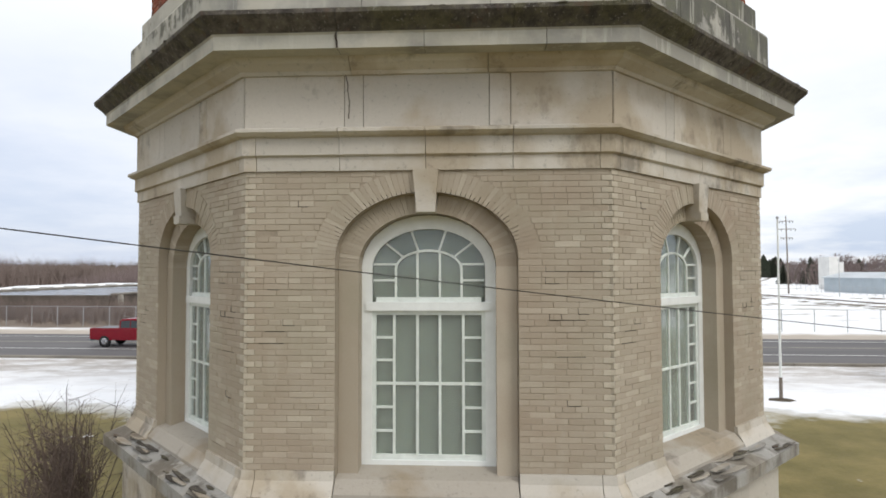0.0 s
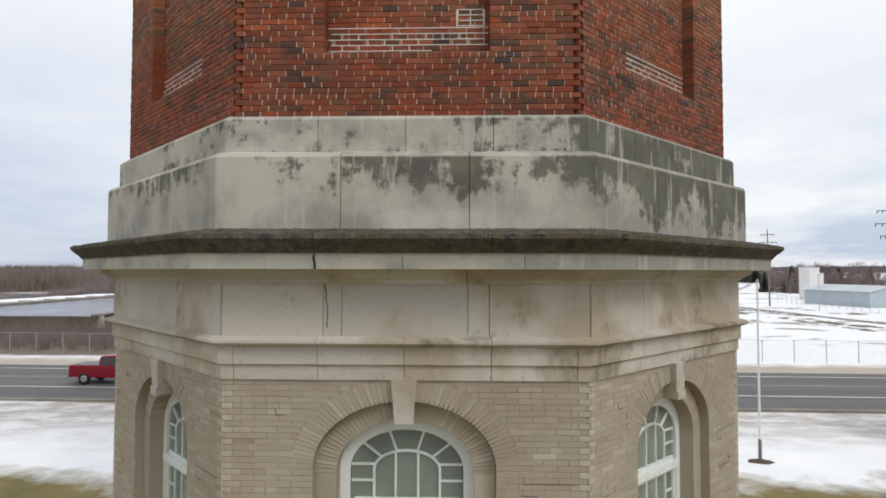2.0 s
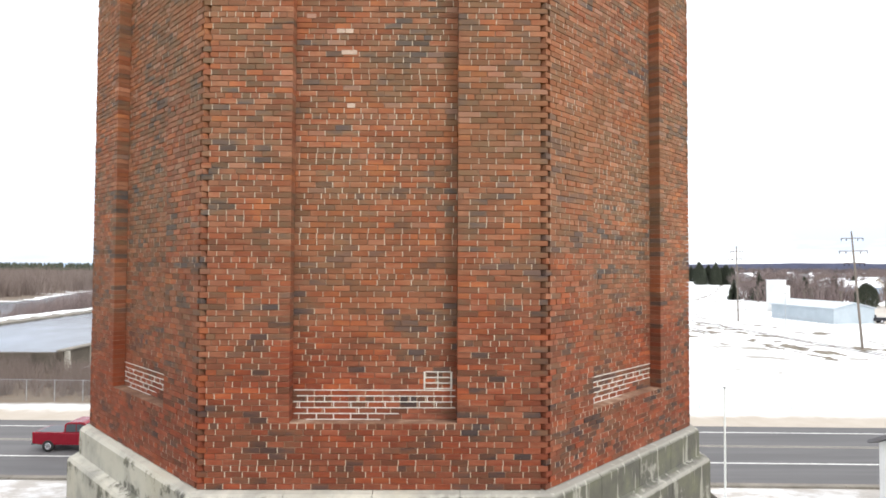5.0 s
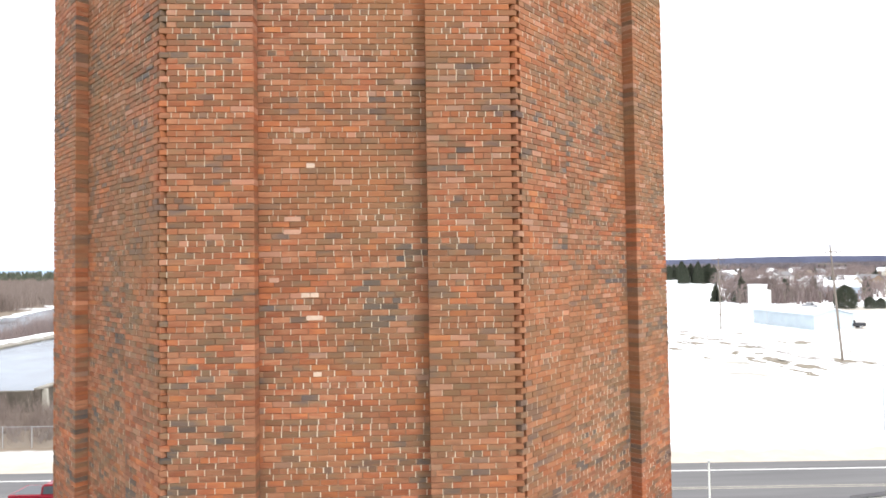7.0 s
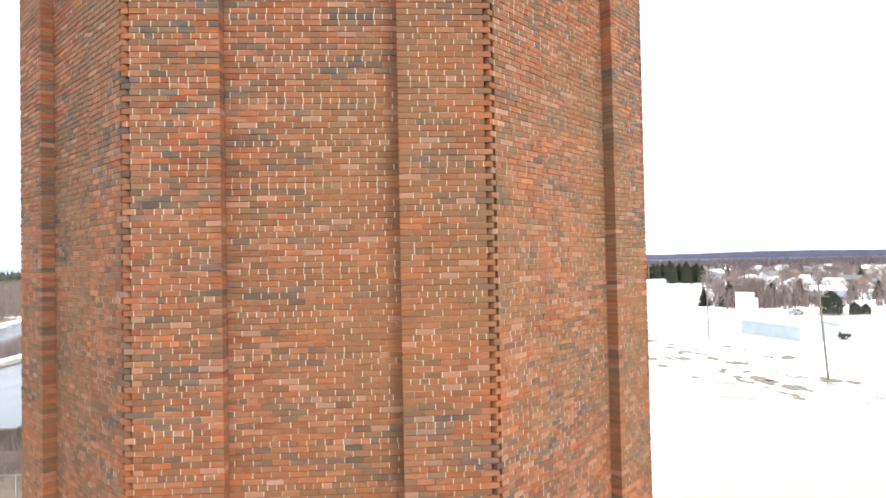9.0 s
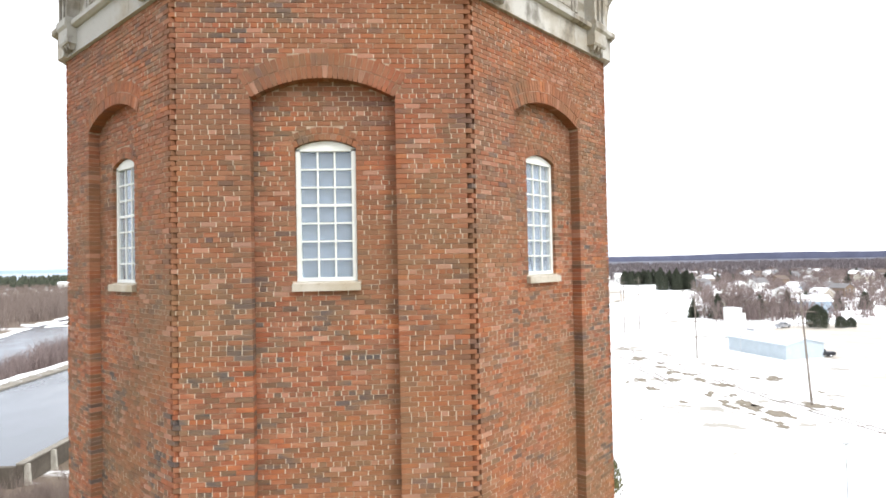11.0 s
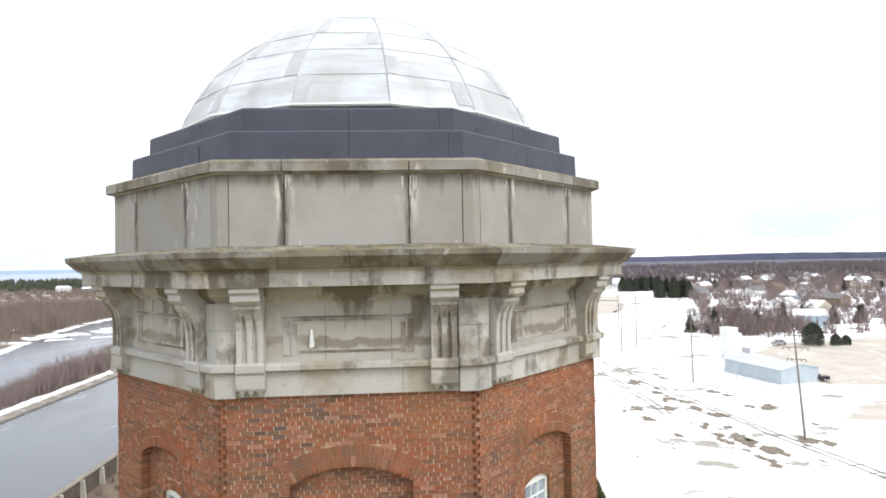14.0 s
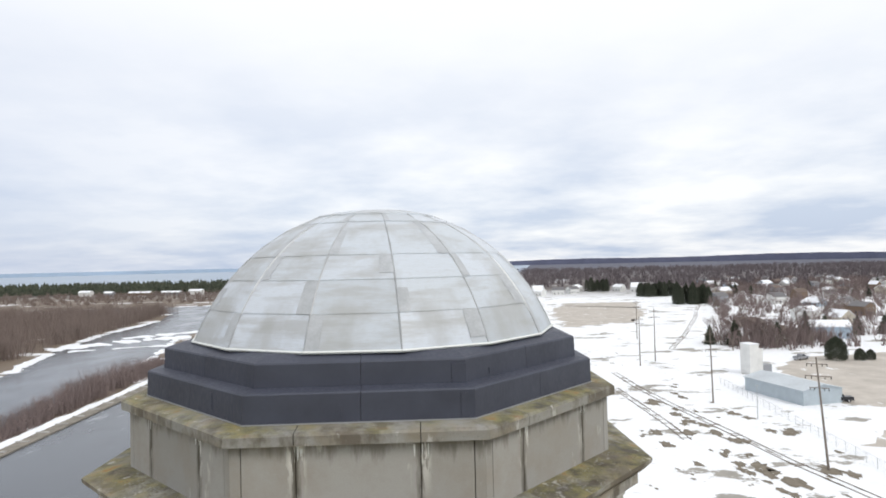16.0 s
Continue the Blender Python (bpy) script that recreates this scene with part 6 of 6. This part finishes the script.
tagged(new("pine_belt", g.raw("pine_belt", NEEDLE)), "dark pine belt along the lake shore", "woods", kind="stuff")
# hazy far water on the horizon
g = Geo()
for i in range(41):
    a = math.radians(-64 + 58 * i / 40)
    g.v += [(4800 * math.sin(a), 4800 * math.cos(a), -1), (4800 * math.sin(a), 4800 * math.cos(a), 24)]
g.f += [(2 * i, 2 * i + 2, 2 * i + 3, 2 * i + 1) for i in range(40)]
setting("backdrop", g.raw("lake_horizon", plain("distant_lake", (0.4, 0.5, 0.62), 0.8, vary=0.1, scale=0.002)), "blue-grey far water of the lake", "backdrop")
# wooded ridge on the horizon, distance haze put into its blue-grey colour
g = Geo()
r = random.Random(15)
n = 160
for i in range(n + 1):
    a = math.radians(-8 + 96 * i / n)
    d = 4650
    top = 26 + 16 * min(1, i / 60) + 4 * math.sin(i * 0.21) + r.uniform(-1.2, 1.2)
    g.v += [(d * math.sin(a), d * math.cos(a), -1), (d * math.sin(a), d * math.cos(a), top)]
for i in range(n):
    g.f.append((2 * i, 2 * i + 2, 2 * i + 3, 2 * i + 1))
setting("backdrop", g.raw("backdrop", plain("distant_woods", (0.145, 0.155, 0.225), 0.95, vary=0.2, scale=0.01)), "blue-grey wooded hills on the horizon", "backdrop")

# bare shrub close to the tower's foot
def bare_shrub(x, y, h, seed, n=150):
    r = random.Random(seed)
    shrub = thing("bare_shrub", "leafless brown shrub growing beside the tower", "shrub", at=Matrix.Translation((x, y, 0)))
    stems, twigs = Geo(), Geo()
    for _ in range(46):
        a, lean = r.uniform(0, 6.283), r.uniform(0.05, 0.5)
        p = Vector((r.gauss(0, 0.18), r.gauss(0, 0.18), -0.05))
        q = p + Vector((math.cos(a) * lean, math.sin(a) * lean, 1)) * h * r.uniform(0.45, 0.85)
        m_ = p.lerp(q, 0.5) + Vector((r.gauss(0, 0.06), r.gauss(0, 0.06), 0))
        stems.tube([p, m_, q], [0.016, 0.011, 0.006], 4)
        for _ in range(22):
            s = p.lerp(q, r.uniform(0.25, 1.0))
            e = Vector((r.gauss(0, 1), r.gauss(0, 1), r.gauss(0.9, 0.5))).normalized()
            blade(twigs, s, s + e * h * r.uniform(0.08, 0.26), 0.011, r)
    part("stems", stems.raw("stems", TWIG), shrub, kind="stuff")
    part("twigs", twigs.raw("twigs", TWIG), shrub, kind="stuff")


bare_shrub(-7.1, -1.2, 3.4, 5)
bare_shrub(-7.9, -0.2, 3.0, 6)
bare_shrub(-7.3, -2.2, 2.5, 7)


# ---- poles, wires, fence ----
def flag_pole():
    pole = thing("flag_pole", "slim bare white metal pole in the snow", "pole", at=Matrix.Translation((12.95, 12.9, 0)))
    g = Geo()
    g.tube([(0, 0, -0.1), (0, 0, 1.0), (0, 0, 7.35)], [0.055, 0.05, 0.035], 10)
    part("shaft", g.raw("flag_shaft", PAINT), pole)
    g = Geo()
    g.tube([(0, 0, 0.0), (0, 0, 0.9)], [0.075, 0.07], 8)
    part("sleeve", g.raw("flag_sleeve", WOOD), pole, "dark sleeve at the foot")
    g = Geo()
    rr = random.Random(4)
    k = 14
    g.v.append((0, 0, 0.09))
    for i in range(k):
        q = 2 * math.pi * i / k
        g.v.append((0.62 * math.cos(q) * rr.uniform(0.8, 1.2), 0.42 * math.sin(q) * rr.uniform(0.8, 1.2), -0.01))
    g.f += [(0, 1 + i, 1 + (i + 1) % k) for i in range(k)]
    part("bare_earth", g.raw("pole_earth", plain("bare_earth", (0.08, 0.065, 0.045), 0.95)), pole, "ring of bare earth")
    g = Geo()
    g.tube([(0, 0, 7.33), (0, 0, 7.37), (0, 0, 7.43), (0, 0, 7.46)], [0.02, 0.06, 0.06, 0.02], 8)
    part("finial", g.raw("finial", STEEL), pole)


flag_pole()


def utility_pole(x, y, h, arms, lean=(0.0, 0.0), turn=0.0):
    pole = thing("utility_pole", "tall grey wooden utility pole with crossarms", "utility pole", "line of utility poles", at=Matrix.Translation((x, y, 0)))
    top = Vector((lean[0], lean[1], h))
    g = Geo()
    g.tube([(0, 0, -0.1), tuple(top * 0.5), tuple(top)], [0.2, 0.16, 0.11], 8)
    part("shaft", g.raw("pole_shaft", WOOD), pole)
    d = Vector((math.cos(turn), math.sin(turn), 0))
    for z, w in arms:
        c = top * (z / h)
        g = Geo()
        g.tube([tuple(c - d * w), tuple(c + d * w)], 0.075, 4)
        arm = part("crossarm", g.raw("crossarm", WOOD), pole)
        for s in (-0.95, -0.5, 0.5, 0.95):
            g = Geo()
            p = c + d * w * s
            g.tube([tuple(p + Vector((0, 0, -0.45))), tuple(p + Vector((0, 0, -0.25))), tuple(p)], [0.05, 0.07, 0.03], 6)
            part("insulator", g.raw("insulator", IRON), arm)


utility_pole(67.0, 81.3, 18.3, ((17.2, 1.5), (15.2, 1.9), (13.3, 1.4)), (-1.2, 0.4), -0.5)
utility_pole(71.4, 129.0, 17.6, ((16.4, 1.4), (14.6, 1.9), (12.6, 1.2)), (-0.3, 0), -0.35)
utility_pole(72.6, 180.6, 16.2, ((15.2, 1.3), (13.8, 1.3)), (0, 0), -0.3)
utility_pole(80.6, 188.2, 18.0, ((17.0, 1.4), (15.0, 1.7)), (0, 0), -0.3)
utility_pole(95, 245, 17.0, ((16.0, 1.4), (14.0, 1.7)), (0, 0), -0.3)


def lamp_post(x, y, h):
    post = thing("lamp_post", "thin grey steel post in the yard", "post", at=Matrix.Translation((x, y, 0)))
    g = Geo()
    g.tube([(0, 0, -0.1), (0, 0, h)], [0.09, 0.05], 8)
    part("shaft", g.raw("post_shaft", STEEL), post)
    g = Geo()
    g.box(-0.3, 0.3, -0.12, 0.12, h - 0.05, h + 0.1)
    part("head", g.raw("post_head", STEEL), post)


lamp_post(73, 112.5, 7.2)
lamp_post(43.7, 42.8, 6.0)

wire = Geo()
W_A, W_B = Vector((-2.18, -9.21, 5.50)), Vector((2.84, -6.56, 4.84))
pts = []
for i in range(61):
    t = -5 + 14 * i / 60
    p = W_A.lerp(W_B, t)
    p.z += 0.006 * ((t - 0.5) ** 2 - 0.25) * (W_B - W_A).length
    pts.append(tuple(p))
wire.tube(pts, 0.0045, 5)
tagged(new("power_cable", wire.raw("power_cable", IRON)), "thin black overhead cable crossing before the tower", "cable")


def fence(label, ends, pitch, h):
    """A chain-link fence between two ends: posts, top rail and diamond mesh."""
    f = thing("chain_link_fence", label, "fence")
    post = Geo()
    post.tube([(0, 0, -0.1), (0, 0, h + 0.05)], 0.035, 6)
    pm = post.raw("fence_post", STEEL)
    a, b = (Vector((*e, 0)) for e in ends)
    length = (b - a).length
    at = lambda d, z: tuple(a.lerp(b, d / length) + Vector((0, 0, z)))
    for i in range(int(length / pitch) + 1):
        part("post", pm, f, m=Matrix.Translation(at(i * pitch, 0)))
    g = Geo()
    g.tube([at(0, h), at(length, h)], 0.022, 5)
    part("top_rail", g.raw("top_rail", STEEL), f)
    g = Geo()
    for i in range(int(length / 0.16)):
        for s in (-1, 1):
            d, e = i * 0.16, i * 0.16 + s
            if 0 < e < length:
                n = len(g.v)
                g.v += [at(d, 0.05), at(d + 0.006, 0.05), at(e + 0.006, h - 0.02), at(e, h - 0.02)]
                g.f.append((n, n + 1, n + 2, n + 3))
    part("wire_mesh", g.raw("wire_mesh", STEEL), f, "diamond wire mesh", kind="stuff")


fence("grey chain-link fence along the far roadside", ((-66, 44.97), (76.5, 38.56)), 2.65, 1.9)
fence("rusty chain-link fence between yard and railway", ((74.2, 75), (83.6, 150)), 3.0, 1.8)


def rails(pts, label):
    """A pair of rails showing through thin snow."""
    t = thing("railway_track", label, "railway track", "rail yard tracks")
    for off in (-0.75, 0.75):
        g = Geo()
        line = []
        for i, p in enumerate(pts):
            d = (Vector(pts[min(i + 1, len(pts) - 1)]) - Vector(pts[max(i - 1, 0)])).normalized()
            line.append((p[0] - d.y * off, p[1] + d.x * off))
        for a, b in zip(line, line[1:]):
            d = Vector((b[0] - a[0], b[1] - a[1])).normalized()
            nx, ny = -d.y * 0.07, d.x * 0.07
            g.hexa([(a[0] - nx, a[1] - ny, z) if k == 0 else (b[0] - nx, b[1] - ny, z) if k == 1 else (a[0] + nx, a[1] + ny, z) if k == 2 else (b[0] + nx, b[1] + ny, z) for z in (0.0, 0.1) for k in range(4)])
        part("rail", g.raw("rail", WOOD), t, "rusty dark rail")
    g = Geo()
    for a, b in zip(pts, pts[1:]):
        d = Vector((b[0] - a[0], b[1] - a[1]))
        u = d.normalized()
        k = int(d.length / 1.1)
        for i in range(k):
            if rtie.random() < 0.85:
                continue
            c = Vector(a) + d * i / k
            m_ = Matrix.Translation((c.x, c.y, 0)) @ Matrix.Rotation(math.atan2(u.y, u.x), 4, "Z")
            g.box(-0.12, 0.12, -1.25, 1.25, 0.0, 0.06, m_)
    bed = Geo()
    for a, b in zip(pts, pts[1:]):
        d = Vector((b[0] - a[0], b[1] - a[1]))
        u, k = d.normalized(), max(1, int(d.length / 2.2))
        nrm = Vector((-u.y, u.x))
        for i in range(k):
            if rtie.random() < 0.3:
                continue
            c, l = Vector(a) + d * (i + 0.5) / k, rtie.uniform(0.9, 2.0)
            w, o = rtie.uniform(0.12, 0.42), rtie.choice((-0.75, -0.75, 0.0, 0.75))
            bed.poly([(*(c + u * l * math.cos(q) * rtie.uniform(0.7, 1.1) + nrm * (o + w * math.sin(q) * rtie.uniform(0.6, 1.2))), 0.02 + 0.004 * rtie.random()) for q in (2 * math.pi * j / 9 for j in range(9))])
    part("ballast", bed.raw("ballast", EARTH), t, "thawed strips of dark ballast", kind="stuff")
    part("tie_bed", g.raw("tie_bed", WOOD), t, kind="stuff")


rtie = random.Random(9)
rails([(66.8, 62), (65.6, 72), (63.6, 86), (62.5, 104), (60.6, 128), (59.8, 147), (60.5, 170)], "dark railway track crossing the snowy yard")
rails([(52.0, 100), (52.9, 112), (53.2, 126), (53.6, 148)], "short railway siding half buried in snow")
rails([(97, 214), (122, 258), (160, 330), (181, 374), (215, 440)], "far railway track through the snow")


# ---- buildings and cars ----
def paint_of(name, c):
    return plain(name, c, 0.6, vary=0.12, scale=0.5)


BLUE_METAL = paint_of("blue_grey_metal", (0.4, 0.455, 0.49))
WALLS = [paint_of("house_white", (0.7, 0.7, 0.68)), paint_of("house_cream", (0.5, 0.46, 0.38)), paint_of("house_grey", (0.3, 0.31, 0.33)), paint_of("house_blue", (0.36, 0.44, 0.52)), paint_of("house_brown", (0.2, 0.14, 0.1))]
ROOFS = [SNOW, paint_of("shingle_grey", (0.16, 0.155, 0.16)), SNOW, paint_of("shingle_brown", (0.14, 0.105, 0.085))]
WIN_DARK = plain("dark_pane", (0.06, 0.07, 0.08), 0.15, vary=0.2)


def gabled(name, label, w, d, h, ridge, wall_mat, roof_mat, at, group="", openings=True):
    """A gabled building: walls, two roof slopes, windows with panes and a door."""
    b = thing(name, label, "building" if name == "metal_shed" else "house", group, at=at)
    g = Geo()
    g.prism([(-w / 2, -d / 2, 0), (w / 2, -d / 2, 0), (w / 2, -d / 2, h), (0, -d / 2, h + ridge), (-w / 2, -d / 2, h)], (0, d, 0))
    part("wall", g.mesh("wall", wall_mat), b)
    for s in (-1, 1):
        g = Geo()
        e = 0.35
        x0, z0 = s * (w / 2 + e), h - e * ridge / (w / 2)
        g.prism([(x0, -d / 2 - e, z0 + 0.03), (0, -d / 2 - e, h + ridge + 0.03), (0, -d / 2 - e, h + ridge + 0.2), (x0, -d / 2 - e, z0 + 0.2)], (0, d + 2 * e, 0))
        part("roof", g.mesh("roof", roof_mat), b)
    if openings:
        k = max(2, int(w / 2.4))
        for i in range(k):
            for z in ([1.0] if h < 4 else [1.0, 3.4]):
                g = Geo()
                x = -w / 2 + w * (i + 0.5) / k
                g.box(x - 0.5, x + 0.5, -d / 2 - 0.05, -d / 2 + 0.05, z, z + 1.3)
                wn = part("window", g.raw("house_window", PAINT), b)
                g = Geo()
                g.box(x - 0.42, x + 0.42, -d / 2 - 0.06, -d / 2, z + 0.08, z + 1.22)
                part("pane", g.raw("house_pane", WIN_DARK), wn)
        for i in range(max(2, int(d / 3))):
            y = -d / 2 + d * (i + 0.5) / max(2, int(d / 3))
            for s in (-1, 1):
                g = Geo()
                x0, x1 = sorted((s * (w / 2 - 0.05), s * (w / 2 + 0.05)))
                g.box(x0, x1, y - 0.5, y + 0.5, 1.0, 2.3)
                part("window", g.raw("house_side_window", WIN_DARK), b)
    return b


gabled("metal_shed", "long pale blue-grey metal shed in the snow", 11, 19, 3.4, 1.2, BLUE_METAL, plain("snowy_metal_roof", (0.5, 0.54, 0.57), 0.6, vary=0.15, scale=0.15), Matrix.Translation((93.2, 132.9, 0)) @ Matrix.Rotation(math.radians(11), 4, "Z"), openings=False)
g = Geo()
silo = thing("white_block_tower", "plain white windowless block tower with stepped top", "building", at=Matrix.Translation((99.6, 162.3, 0)) @ Matrix.Rotation(math.radians(11), 4, "Z") @ Matrix.Scale(0.84, 4))
g.box(-2.6, 1.2, -2.4, 2.4, 0, 10.6)
part("wall", g.raw("silo_wall", WALLS[0]), silo)
g = Geo()
g.box(1.2, 2.7, -2.4, 2.4, 0, 8.9)
part("annex", g.raw("silo_annex", WALLS[0]), silo)
g = Geo()
g.box(2.7, 6.5, -2.2, 2.2, 0, 3.2)
part("lean_to", g.raw("lean_to", WALLS[2]), silo, "low grey lean-to")
g = Geo()
g.box(-2.75, 1.35, -2.55, 2.55, 10.6, 10.8)
part("coping", g.raw("silo_coping", SNOW), silo)

r = random.Random(19)
made = 0
while made < 118:
    x, y = 112 + 470 * r.random(), 185 + 620 * r.random()
    if x < 0.43 * y + 34 or (x < 186 and y < 222):
        continue
    k, q = r.choice((0, 0, 0, 1, 2, 3, 4)), r.randrange(4)
    gabled("house", ("white clapboard house", "cream-sided house", "grey-sided house", "pale blue house", "brown-sided house")[k] + " with a " + ("snow-covered", "grey shingle", "snow-covered", "brown shingle")[q] + " gable roof",
           r.uniform(7, 10), r.uniform(8, 13), r.choice((2.8, 5.2)), r.uniform(2.0, 3.2), WALLS[k], ROOFS[q], Matrix.Translation((x, y, 0)) @ Matrix.Rotation(r.choice((0.2, 1.77, 0.3, 1.9)), 4, "Z"), "houses of the town")
    made += 1
gabled("house", "large pale blue house behind the yard", 9, 16, 5.0, 2.2, WALLS[3], SNOW, Matrix.Translation((172, 234, 0)) @ Matrix.Rotation(1.3, 4, "Z"), "houses of the town")
for x, y in ((140, 590), (158, 604), (172, 640), (214, 625), (228, 610), (130, 640), (245, 660), (118, 575)):
    gabled("house", "white waterside house beyond the harbour gravel", 9, 11, 5.0, 2.6, WALLS[0], ROOFS[(x // 2) % 3], Matrix.Translation((x, y, 0)) @ Matrix.Rotation(0.4 + x * 0.03, 4, "Z"), "houses of the town")
for x, y, w, d, h, q in ((-443, 812, 9, 16, 6, 0), (-418, 822, 8, 12, 4, 2), (-372, 812, 8, 30, 3.5, 4), (-330, 808, 7, 26, 3.5, 2), (-296, 806, 8, 18, 5, 0)):
    gabled("house", ("white", "", "grey", "", "brown")[q] + " shore building far across the river", w, d, h, 2.0, WALLS[q], SNOW, Matrix.Translation((x, y, 0)) @ Matrix.Rotation(1.45, 4, "Z"), "shore buildings", openings=False)

gabled("house", "small white roadside building with grey shingle roof", 6.5, 7.0, 3.7, 1.5, WALLS[0], ROOFS[1], Matrix.Translation((26.6, 14.6, 0)) @ Matrix.Rotation(math.radians(90), 4, "Z"), "", True)

CAR_RED = plain("red_car_paint", (0.2, 0.008, 0.018), 0.25, vary=0.1)
CAR_DARK = plain("dark_car_paint", (0.03, 0.03, 0.034), 0.3, vary=0.1)
TYRE = plain("tyre_rubber", (0.02, 0.02, 0.02), 0.85)
CHROME = plain("chrome", (0.6, 0.6, 0.62), 0.2, 0.9, vary=0.05)
LAMP = plain("lamp_lens", (0.75, 0.73, 0.68), 0.15, vary=0.05)
TAIL = plain("tail_lens", (0.35, 0.01, 0.01), 0.2, vary=0.05)


def pickup(at, paint, label):
    """A crew-cab pickup, facing +x, 5.6 m long."""
    car = thing("pickup_truck", label, "pickup truck", at=at)

    def side(pts, w, name, mat, parent=car, lab=""):
        g = Geo()
        g.prism([(x, -w, z) for x, z in pts], (0, 2 * w, 0))
        me = g.mesh(name, mat)
        bm = bmesh.new()
        bm.from_mesh(me)
        bmesh.ops.bevel(bm, geom=bm.edges[:], offset=0.03, segments=1, affect="EDGES")
        bm.to_mesh(me)
        bm.free()
        return part(name, me, parent, lab)

    body = side([(-2.85, 0.58), (-2.85, 1.3), (-0.8, 1.31), (-0.8, 1.26), (1.15, 1.26), (1.3, 1.26), (2.6, 1.18), (2.8, 1.02), (2.85, 0.55), (2.2, 0.48), (-2.2, 0.48)], 0.97, "body", paint)
    cab = side([(-0.8, 1.2), (-0.76, 1.75), (-0.6, 1.93), (0.4, 1.96), (0.62, 1.9), (1.32, 1.24)], 0.84, "cab", paint)
    for s in (-1, 1):
        for pts in ([(-0.66, 1.32), (-0.6, 1.8), (0.02, 1.83), (0.02, 1.32)], [(0.08, 1.32), (0.08, 1.83), (0.5, 1.81), (1.02, 1.32)]):
            g = Geo()
            g.prism([(x, s * 0.845, z) for x, z in pts], (0, s * 0.012, 0))
            part("side_window", g.mesh("side_window", WIN_DARK), cab)
    g = Geo()
    g.hexa([(1.275, -0.74, 1.3), (1.275, 0.74, 1.3), (1.24, -0.74, 1.3), (1.24, 0.74, 1.3), (0.72, -0.68, 1.84), (0.72, 0.68, 1.84), (0.68, -0.68, 1.84), (0.68, 0.68, 1.84)])
    part("windscreen", g.mesh("windscreen", WIN_DARK), cab)
    g = Geo()
    g.box(-2.68, -0.88, -0.82, 0.82, 1.29, 1.315)
    part("bed", g.raw("bed", CAR_DARK), body, "dark open load bed")
    for x in (-1.75, 1.75):
        for s in (-1, 1):
            g = Geo()
            yy = sorted((s * 0.78, s * 1.0))
            g.tube([(x, yy[0], 0.40), (x, yy[0] + 0.04, 0.40), (x, yy[1] - 0.04, 0.40), (x, yy[1], 0.40)], [0.36, 0.40, 0.40, 0.36], 18)
            w = part("wheel", g.mesh("wheel", TYRE), car)
            g = Geo()
            g.tube([(x, s * 0.99, 0.40), (x, s * 1.015, 0.40)], [0.24, 0.2], 12)
            part("rim", g.mesh("rim", CHROME), w)
    g = Geo()
    g.box(2.74, 2.9, -0.95, 0.95, 0.45, 0.66)
    part("front_bumper", g.raw("front_bumper", CHROME), car)
    g = Geo()
    g.box(-2.92, -2.78, -0.95, 0.95, 0.45, 0.64)
    part("rear_bumper", g.raw("rear_bumper", CHROME), car)
    for s in (-1, 1):
        g = Geo()
        g.box(2.70, 2.79, s * 0.76 - 0.14, s * 0.76 + 0.14, 0.8, 0.98)
        part("headlight", g.raw("headlight", LAMP), body)
        g = Geo()
        g.box(-2.83, -2.76, s * 0.86 - 0.07, s * 0.86 + 0.07, 0.75, 1.05)
        part("tail_light", g.raw("tail_light", TAIL), body)
        g = Geo()
        g.box(0.95, 1.1, s * 0.98 - 0.1, s * 0.98 + 0.1, 1.3, 1.5)
        part("mirror", g.raw("mirror", CAR_DARK), cab)
    g = Geo()
    g.box(2.72, 2.81, -0.55, 0.55, 0.72, 1.0)
    part("grille", g.raw("grille", CAR_DARK), body)
    return car


pickup(Matrix.Translation((-23.2, 29.0, 0.03)) @ Matrix.Rotation(math.atan(SLOPE), 4, "Z"), CAR_RED, "red crew-cab pickup truck on the highway")
pickup(Matrix.Translation((100.2, 125.5, 0.03)) @ Matrix.Rotation(2.9, 4, "Z"), CAR_DARK, "dark pickup truck parked by the shed")
for x, y, a in ((128, 183, 0.4), (150, 160, 1.1), (142, 186, 0.5)):
    pickup(Matrix.Translation((x, y, 0.03)) @ Matrix.Rotation(a, 4, "Z"), WALLS[2], "grey pickup truck parked on the gravel")

# ---- single bricks of the near stretch ----
brick_data = {}
for b0, b1, z0, z1 in one_bricks[:300]:
    w = round(b1 - b0, 3)
    if w not in brick_data:
        gb = Geo()
        brick_box(gb, 0, w, 0, z1 - z0, 0, 0.1)
        brick_data[w] = gb.raw("single_brick", RED)
    part("brick", brick_data[w], front_wall, m=Matrix.Translation((b0, -A_DEEP, z0)))
